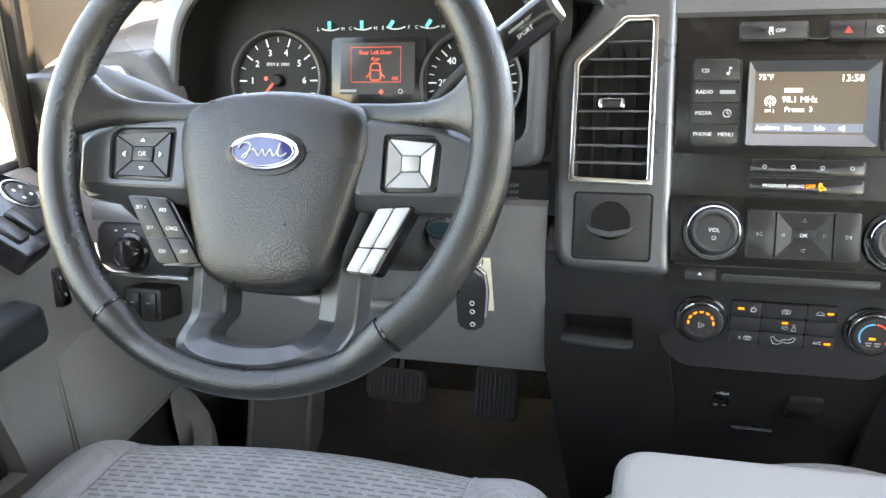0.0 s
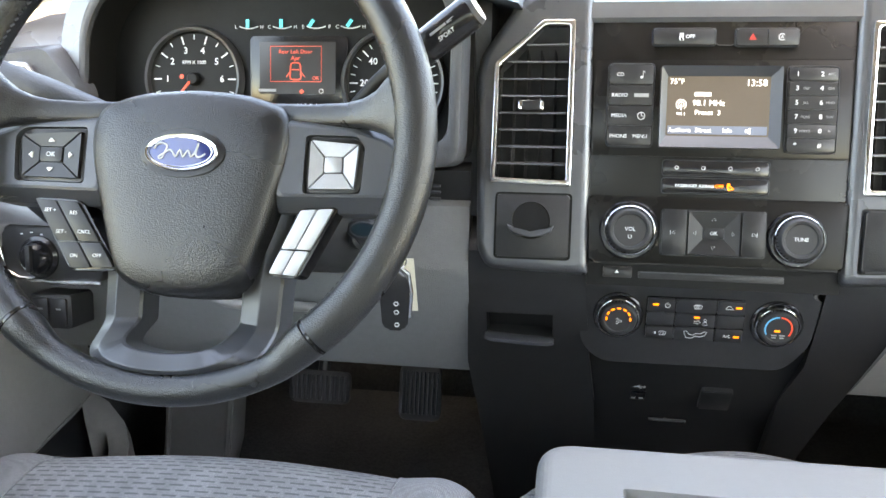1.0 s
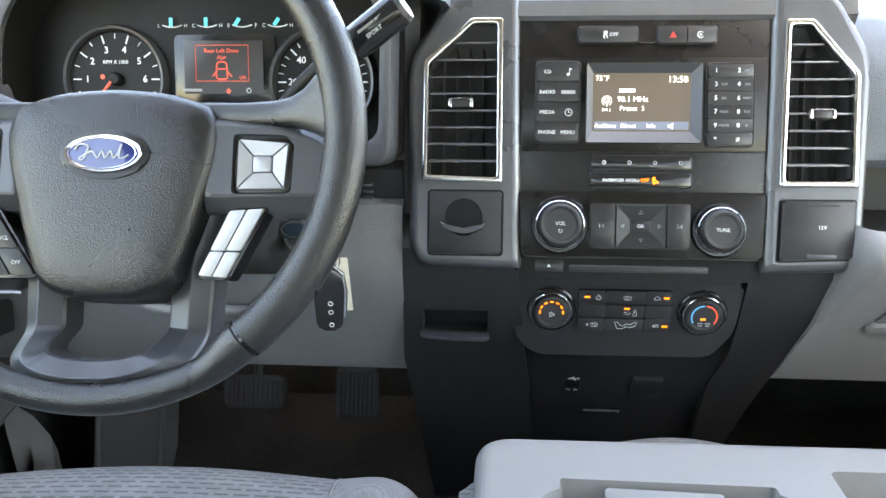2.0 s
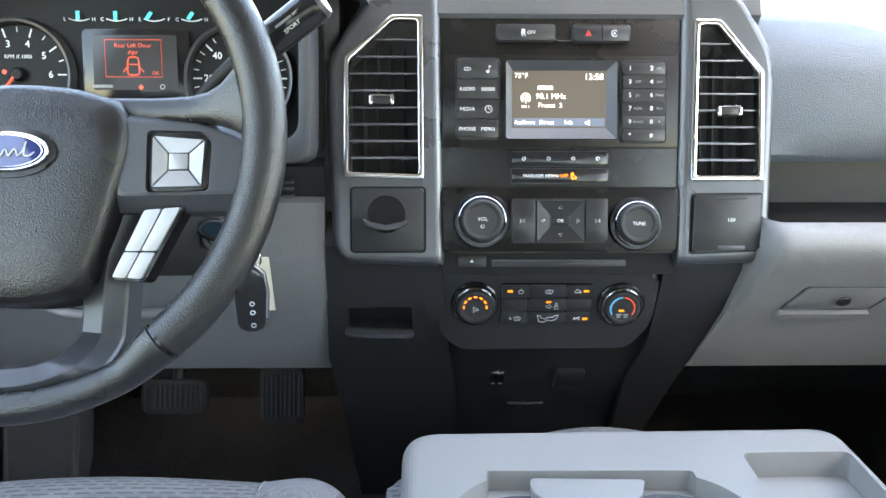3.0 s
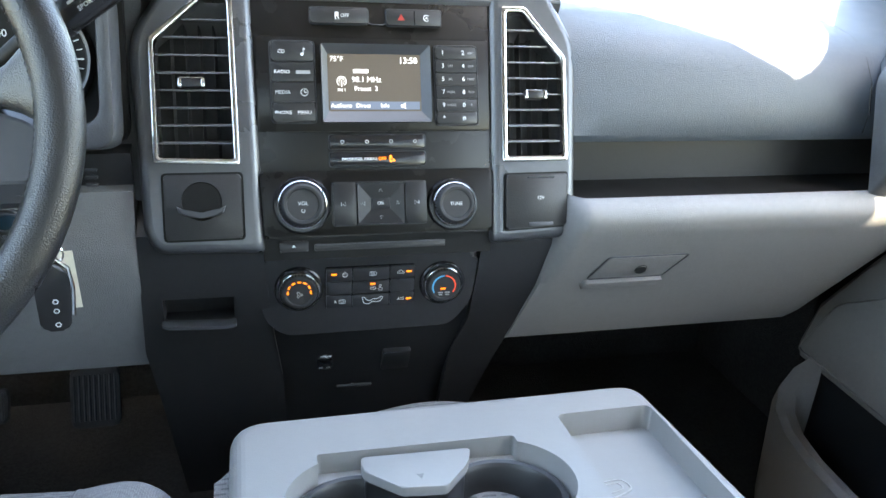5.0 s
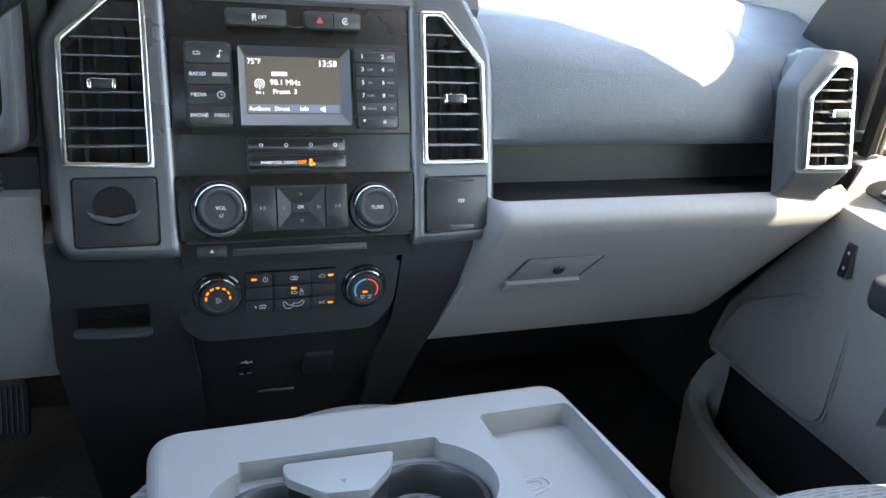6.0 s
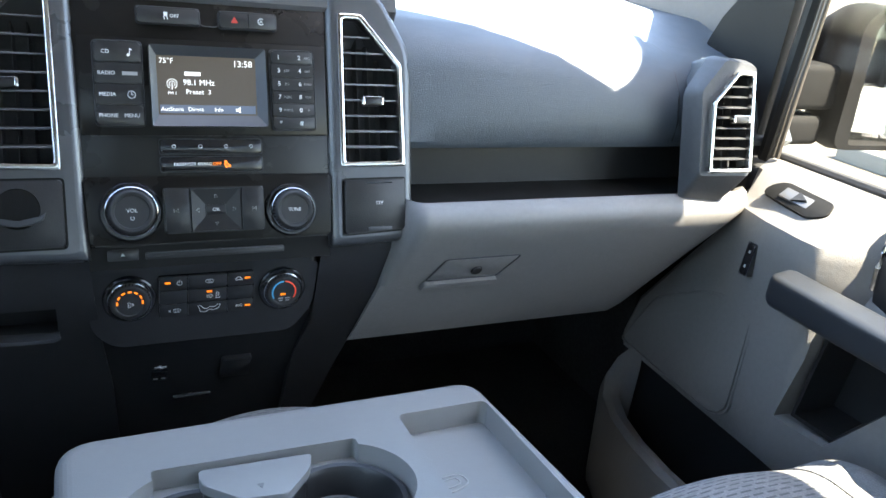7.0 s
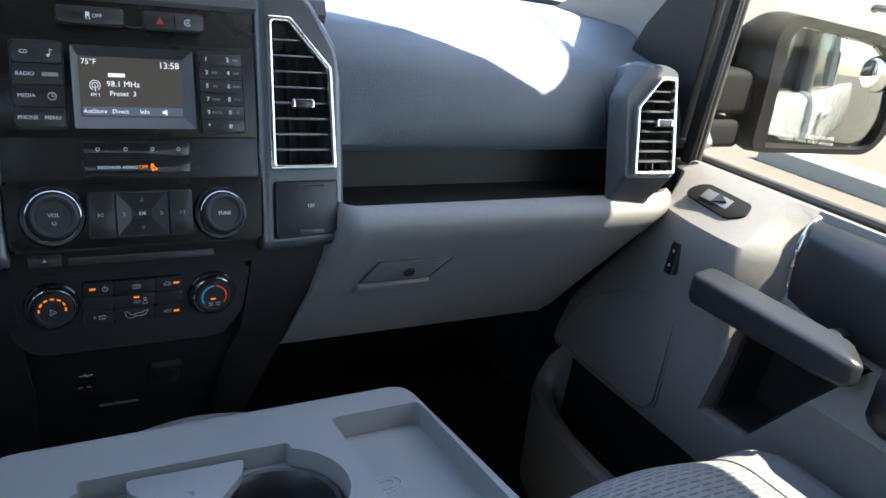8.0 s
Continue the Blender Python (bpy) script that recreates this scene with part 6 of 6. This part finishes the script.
for s in (-1, 1):
    fl = (lambda poly: poly) if s > 0 else mirrored
    far = 0.010 if s < 0 else 0.0
    sp = fl([(0.058, -0.046), (0.150 + far, -0.0445), (0.162 + far, -0.037), (0.165 + far, 0.002), (0.152 + far, 0.0140), (0.122 + far, 0.0235), (0.058, 0.0280)])
    shift = Vector((0.012, 0.005)) if s > 0 else Vector((-0.005, 0.008))
    wide = (lambda poly: poly) if s > 0 else (lambda poly: [(0.077 + (u - 0.077) * 1.38, v) for u, v in poly])
    sw = [tuple(Vector(p) + shift) for p in fl(wide([(0.0765, -0.0375), (0.116, -0.0365), (0.1175, -0.0035), (0.112, 0.002), (0.0765, 0.0025)]))]
    bm = loft(B(), [[WH @ Vector((*p, w)) for p in rounded(inset(sp, d), 0.005, 5)] for d, w in ((0.0, -0.055), (0.0, -0.031), (0.0012, -0.0295), (0.0100, -0.0190), (0.0120, -0.0182))])
    bm = carve(bm, prism(B(), rounded(inset(sw, -0.0012), 0.004), -0.0245, 0.0, WH))
    spoke = part("spoke", bm, SPOKE_HAZED, wheel, "satin grey spoke", 24, 0.0004)
    bm, rows = B(), []
    for su, lo, hi, w, h in ((0.058, 0.018, 0.034, -0.032, 0.008), (0.090, 0.016, 0.033, -0.029, 0.008), (0.115, 0.014, 0.033, -0.024, 0.0085), (0.128, 0.014, 0.035, -0.020, 0.008), (0.138, 0.011, 0.039, -0.014, 0.008), (0.147, 0.007, 0.047, -0.008, 0.0085), (0.155, 0.002, 0.056, -0.004, 0.009), (0.161, -0.001, 0.061, -0.001, 0.009)):
        rows.append([WH @ Vector((su * s, (lo + hi) / 2 + (hi - lo) / 2 * math.copysign(abs(math.cos(th)) ** 0.7, math.cos(th)), w + h * math.copysign(abs(math.sin(th)) ** 0.7, math.sin(th)))) for th in (math.pi * k / 12 for k in range(24))])
    part("spoke_bridge", loft(bm, rows), LEATHER, wheel, smooth=60)
    part("spoke_end", prism(B(), rounded(fl([(0.130, -0.040), (0.168, -0.044), (0.172, 0.020), (0.130, 0.024)]), 0.008), -0.050, -0.026, WH, 0.008, 4), LEATHER, wheel, smooth=60)
    b = part("switch_pad", prism(B(), rounded(sw, 0.004), -0.03, -0.0215, WH, 0.0015), BUTTON, spoke)
    mat = BUTTON_GREY if s > 0 else BUTTON
    o = [tuple(Vector(p) + shift) for p in fl(wide([(0.079, -0.0352), (0.1125, -0.0345), (0.1145, -0.0025), (0.0790, 0.0003)]))]
    i = [tuple(Vector(p) + shift) for p in fl(wide([(0.0895, -0.0235), (0.1035, -0.0230), (0.1035, -0.0115), (0.0895, -0.0115)]))]
    cc = (sum(p[0] for p in i) / 4, sum(p[1] for p in i) / 4)
    for k in range(4):
        j = (k + 1) % 4
        quad = [Vector(p) for p in (o[k], o[j], i[j], i[k])]
        q = sum(quad, Vector((0, 0))) / 4
        bm = B()
        hi = [bm.verts.new((*(p * 0.93 + q * 0.07), w)) for p, w in zip(quad, (-0.0180, -0.0180, -0.0195, -0.0195))]
        lo = [bm.verts.new((*p, -0.024)) for p in quad]
        bm.faces.new(hi), bm.faces.new(lo[::-1])
        for a in range(4):
            bm.faces.new((lo[a], lo[(a + 1) % 4], hi[(a + 1) % 4], hi[a]))
        bmesh.ops.transform(bm, matrix=WH, verts=bm.verts)
        part("arrow_key", bm, mat, wheel, smooth=20)
        if s < 0:
            d = (q - Vector(cc)).normalized()
            t = Vector((-d.y, d.x))
            p = Vector(cc) + d * (q - Vector(cc)).length * 0.95
            part("arrow_mark", prism(B(), [tuple(p + d * 0.0018), tuple(p - d * 0.0010 + t * 0.0024), tuple(p - d * 0.0010 - t * 0.0024)][::1], -0.019, -0.0176, WH), MARK, wheel)
    part("centre_key", prism(B(), rounded([tuple(Vector(p) * 0.90 + Vector(cc) * 0.10) for p in i], 0.001), -0.024, -0.0185, WH, 0.0005), mat, wheel)
    if s < 0:
        text("key_text", "OK", 0.0052, WH @ at(*cc, -0.0183), MARK, wheel)
    # lower switch clusters, four keys each
    quad = fl([(0.0630, -0.0918), (0.0862, -0.0930), (0.1125, -0.0410), (0.0840, -0.0430)] if s > 0 else [(0.0505, -0.0928), (0.0890, -0.0945), (0.1240, -0.0400), (0.0850, -0.0422)])
    part("lower_switch_pad", prism(B(), rounded(quad, 0.004), -0.045, -0.026, WH, 0.0015), GLOSS, wheel)
    A0, A1, A2, A3 = [Vector(p) for p in (((0.0650, -0.0898), (0.0848, -0.0912), (0.1100, -0.0427), (0.0852, -0.0448)) if s > 0 else ((0.0525, -0.0908), (0.0880, -0.0925), (0.1215, -0.0420), (0.0860, -0.0440)))]
    for r0, r1 in ((0.0, 0.365), (0.39, 1.0)):
        for c0, c1 in ((0.02, 0.48), (0.53, 0.98)):
            cell = []
            for r, c in ((r0, c0), (r0, c1), (r1, c1), (r1, c0)):
                cell.append(tuple(A0.lerp(A3, r).lerp(A1.lerp(A2, r), c)))
            part("switch_key", prism(B(), rounded(fl(cell), 0.0012), -0.03, -0.0225, WH, 0.0008), mat, wheel)
    if s < 0:
        for body, r, c in (("SET +", 0.84, 0.76), ("RES", 0.82, 0.24), ("SET -", 0.52, 0.76), ("CNCL", 0.53, 0.24), ("ON", 0.17, 0.76), ("OFF", 0.17, 0.24)):
            p = A0.lerp(A3, r).lerp(A1.lerp(A2, r), c)
            text("key_text", body, 0.0040, WH @ at(-p.x, p.y, -0.0222), MARK, wheel)
# lower U spoke
half_out = [(0.076, -0.044), (0.0700, -0.090), (0.0685, -0.120), (0.0670, -0.141), (0.0615, -0.1535), (0.0460, -0.1625), (0.0230, -0.1675)]
half_top = [(0.062, -0.044), (0.0570, -0.090), (0.0560, -0.120), (0.0545, -0.1390), (0.0490, -0.1490), (0.0370, -0.1555), (0.0190, -0.1597)]
half_in = [(0.042, -0.044), (0.0395, -0.090), (0.0385, -0.120), (0.0375, -0.1340), (0.0340, -0.1420), (0.0260, -0.1458), (0.0140, -0.1478)]
rows = []
for o, c, i in zip(*(bent(h + [(0.0, h[-1][1] - 0.001)] + mirrored(h)) for h in (half_out, half_top, half_in))):
    f = min(1.0, max(0.0, (-0.126 - c.y) / 0.034))
    lift = -0.034 + 0.036 * f * f * (3 - 2 * f)
    rows.append([WH @ Vector((*p, lift + dw)) for p, dw in ((o, -0.036), (o, -0.0095), (o.lerp(c, 0.12), -0.0070), (c, 0.0), (c.lerp(i, 0.06), 0.0), (c.lerp(i, 0.90), -0.0060), (i, -0.0085), (i, -0.032))])
part("lower_spoke", loft(B(), rows), SATIN, wheel, "satin grey U-shaped lower spoke", 22)
settle(wheel)

# ---- footwell ----
for name, x0, x1, z0, z1, y, lab in (("brake_pedal", -0.530, -0.440, 0.296, 0.336, 0.15, "wide ribbed rubber brake pedal"), ("accelerator_pedal", -0.366, -0.306, 0.284, 0.352, 0.15, "tall ribbed rubber accelerator pedal")):
    p = thing(name, lab, "pedal", ((x0 + x1) / 2, y, z0), "pedals")
    m = basis(((x0 + x1) / 2, y, (z0 + z1) / 2), (1, 0, 0), (0, 0.45, 1))
    w, h = (x1 - x0) / 2, (z1 - z0) / 2 * 1.15
    part("pad", prism(B(), rounded(rect(-w, -h, w, h), 0.010), -0.012, 0.0, m, 0.004, 3), RUBBER, p)
    n = 12 if w > 0.04 else 9
    for k in range(n):
        part("rib", box(B(), (w * 2 / n * 0.45, h * 1.55, 0.004), m @ Matrix.Translation((-w + w * 2 * (k + 0.5) / n * 0.94 + w * 0.06, 0, 0.001)), 0.001, 1), CHAR, p)
    part("arm", tube(B(), [((x0 + x1) / 2, y + 0.02, (z0 + z1) / 2), ((x0 + x1) / 2, y + 0.14, 0.50), ((x0 + x1) / 2, y + 0.16, 0.62)], 0.009, 8), BLACK, p)
    settle(p)
bm = B()
loft(bm, [[(x0, y, z), (x1, y, z), (x1, y + 0.05, z), (x0, y + 0.05, z)] for x0, x1, y, z in ((-0.742, -0.640, 0.06, 0.10), (-0.716, -0.612, 0.10, 0.22), (-0.690, -0.588, 0.12, 0.40))])
rest = thing("foot_rest", "grey plastic foot rest in the dark footwell", "foot rest", (-0.69, 0.09, 0.10))
part("panel", bm, MIDGREY, rest)
for x0, x1 in ((-0.737, -0.685), (-0.645, -0.593)):
    part("edge_bead", tube(B(), [(x0, 0.060, 0.10), (x0 + 0.026, 0.100, 0.22), (x1, 0.120, 0.40)], 0.004, 8), MIDGREY, rest)
settle(rest)
for side in (-1, 1):
    structure("wall_kick_" + ("left" if side < 0 else "right"), box(B(), (0.05, 0.50, 0.80), Matrix.Translation((side * 0.84, 0.37, 0.46))), CARPET, "black kick panel beside the footwell")

# ---- outside: truck side, mirror, kerb ----
bm = B()
loft(bm, [[(0.80, y, -0.05), (0.90, y, 0.02), (0.925, y, 0.35), (0.90, y, 0.62), (0.87, y, 0.70), (0.80, y, 0.70)] for y in (-1.055, -1.9, -2.6, -4.6)])
loft(bm, [[(0.78, y, 0.70), (0.86, y, 0.70), (0.82, y, 1.45), (0.78, y, 1.45)] for y in (-1.97, -2.10)])
loft(bm, [[(0.80, y, 1.44), (0.825, y, 1.445), (0.80, y, 1.50), (0.74, y, 1.54)] for y in (-0.52, -2.10)])
structure("body_side", bm, PAINT, "white painted flank of the truck", 60)
hd = thing("door_handle", "chrome outer door handle on the white truck flank", "door handle", (0.93, -1.35, 0.55))
part("grip", box(B(), (0.03, 0.20, 0.035), Matrix.Translation((0.945, -1.35, 0.565)), 0.012, 3), CHROME, hd)
part("bowl", box(B(), (0.02, 0.16, 0.06), Matrix.Translation((0.918, -1.35, 0.56)), 0.01, 2), PAINT, hd)
settle(hd)

mir = thing("wing_mirror", "large black door mirror with a convex spot mirror", "wing mirror", (0.90, 0.06, 0.65))
MI = basis((1.045, 0.005, 0.795), (0.93, -0.37, 0.0), (-0.02, 0.05, 1))
glass = rounded([(-0.0665, -0.1035), (0.122, -0.088), (0.138, -0.042), (0.130, 0.042), (0.100, 0.080), (-0.048, 0.094), (-0.0635, 0.074)], [0.006, 0.030, 0.040, 0.030, 0.020, 0.012, 0.010], 5)
SHELL = [(-0.091, -0.114), (0.124, -0.098), (0.154, -0.050), (0.146, 0.052), (0.107, 0.096), (-0.058, 0.110), (-0.087, 0.078), (-0.086, 0.010)]
BACK = [(-0.075, -0.124), (0.116, -0.108), (0.150, -0.055), (0.140, 0.055), (0.100, 0.100), (-0.066, 0.114), (-0.122, 0.070), (-0.136, 0.000)]
rows = []
for w, f, s in ((0.012, 0.0, 0.975), (0.012, 0.0, 0.99), (0.006, 0.0, 1.0), (-0.006, 0.08, 1.0), (-0.026, 0.5, 1.0), (-0.050, 0.9, 1.0), (-0.075, 1.0, 0.98), (-0.105, 1.0, 0.88), (-0.130, 1.0, 0.70), (-0.142, 1.0, 0.45)):
    line = [tuple(Vector(a).lerp(Vector(b), f) * s) for a, b in zip(SHELL, BACK)]
    rows.append([MI @ Vector((*p, w)) for p in rounded(line, [0.022, 0.030, 0.035, 0.030, 0.024, 0.026, 0.026, 0.030], 6)])
part("housing", carve(loft(B(), rows), prism(B(), glass, -0.040, 0.05, MI)), CASE, mir, "black textured housing", 40)
MP = MI @ at(0.0, 0.0, -0.020) @ Matrix.Rotation(radians(-9.6), 4, "Y") @ Matrix.Rotation(radians(0.8), 4, "X")


def inside(p, poly):
    """Whether a point lies within an outline."""
    hit = False
    for k in range(len(poly)):
        (a, b), (c, d) = poly[k - 1], poly[k]
        if (b > p[1]) != (d > p[1]) and p[0] < a + (c - a) * (p[1] - b) / (d - b):
            hit = not hit
    return hit


bm = B()
cu, cv, wider = 0.045, -0.005, inset(glass, -0.004)
grid = {}
for i in range(60):
    for j in range(54):
        u, v = -0.074 + 0.004 * i, -0.112 + 0.004 * j
        if inside((u, v), wider):
            grid[i, j] = bm.verts.new(MP @ Vector((u, v, -((u - cu) ** 2 + (v - cv) ** 2) / 2.6)))
for (i, j), v in list(grid.items()):
    if all(q in grid for q in ((i + 1, j), (i + 1, j + 1), (i, j + 1))):
        bm.faces.new((v, grid[i + 1, j], grid[i + 1, j + 1], grid[i, j + 1]))
bmesh.ops.solidify(bm, geom=bm.faces[:], thickness=0.003)
part("mirror_pane", bm, MIRROR, mir, "silvered convex mirror pane", 60)
bm = B()
lathe(bm, [(0.030 * math.cos(radians(a)), 0.0075 * math.sin(radians(a))) for a in range(0, 91, 10)], 40, MP @ at(0.112, 0.034, -0.003))
part("spot_mirror", bm, MIRROR, mir, "round convex spot mirror")
text("mirror_text", "OBJECTS IN MIRROR ARE", 0.0072, MP @ at(0.030, -0.080, -0.0016), DIM, mir)
text("mirror_text", "CLOSER THAN THEY APPEAR", 0.0072, MP @ at(0.024, -0.090, -0.0018), DIM, mir)
for z, h, x1 in ((0.773, 0.072, 0.972), (0.705, 0.048, 0.960)):
    part("mirror_arm", box(B(), (x1 - 0.775, 0.075, h), Matrix.Translation(((x1 + 0.775) / 2, 0.085, z)), 0.012, 3), CASE, mir)
settle(mir)

# lamp posts far behind the truck, seen in the mirror
for x, y, h in ((7.5, -30.0, 7.5), (13.5, -44.0, 7.5), (4.5, -62.0, 7.5)):
    sl = thing("street_lamp", "tall dark car park lamp post with one arm", "street lamp", (x, y, -0.62), "car park lamps")
    part("post", tube(B(), [(x, y, -0.62), (x, y, h - 0.62)], [0.11, 0.07], 10), CHAR, sl)
    part("lamp_head", box(B(), (1.3, 0.4, 0.14), Matrix.Translation((x - 0.55, y, h - 0.58)), 0.05), CHAR, sl)
    settle(sl)

kerb = thing("kerb", "pale concrete kerb along the car park", "kerb", (6.6, 0, -0.62))
for k in range(7):
    y = 4.1 - 1.5 * k
    part("kerb_stone", box(B(), (0.42, 1.485, 0.22), Matrix.Translation((6.56, y - 0.75, -0.57)), 0.025, 3), CONCRETE, kerb)
settle(kerb)

# a dark car parked far off
car = thing("parked_car", "dark car parked far across the car park", "car", (140.0, 88.0, -0.62))
base = Matrix.Translation((140.0, 88.0, -0.62)) @ Matrix.Rotation(radians(-50), 4, "Z")
side_line = rounded([(-2.3, 0.35), (2.3, 0.35), (2.3, 0.85), (1.2, 1.0), (0.7, 1.55), (-1.6, 1.6), (-2.2, 1.05)], 0.15, 4)
flat = base @ Matrix.Rotation(radians(90), 4, "X")
shell = part("body", prism(B(), side_line, -0.9, 0.9, flat, 0.08), GLOSS, car)
part("side_window", prism(B(), rounded([(-1.5, 1.05), (0.95, 1.05), (0.6, 1.45), (-1.4, 1.48)], 0.08), 0.895, 0.91, flat), DARKGLASS, shell)
for u in (-1.45, 1.45):
    for w in (-0.92, 0.72):
        wh = part("wheel", lathe(B(), [(0.0, 0.0), (0.20, 0.0), (0.33, 0.0), (0.35, 0.04), (0.35, 0.18), (0.0, 0.2)], 28, flat @ Matrix.Translation((u, 0.35, w))), RUBBER, car)
settle(car)
settle(dash)
settle(stack)
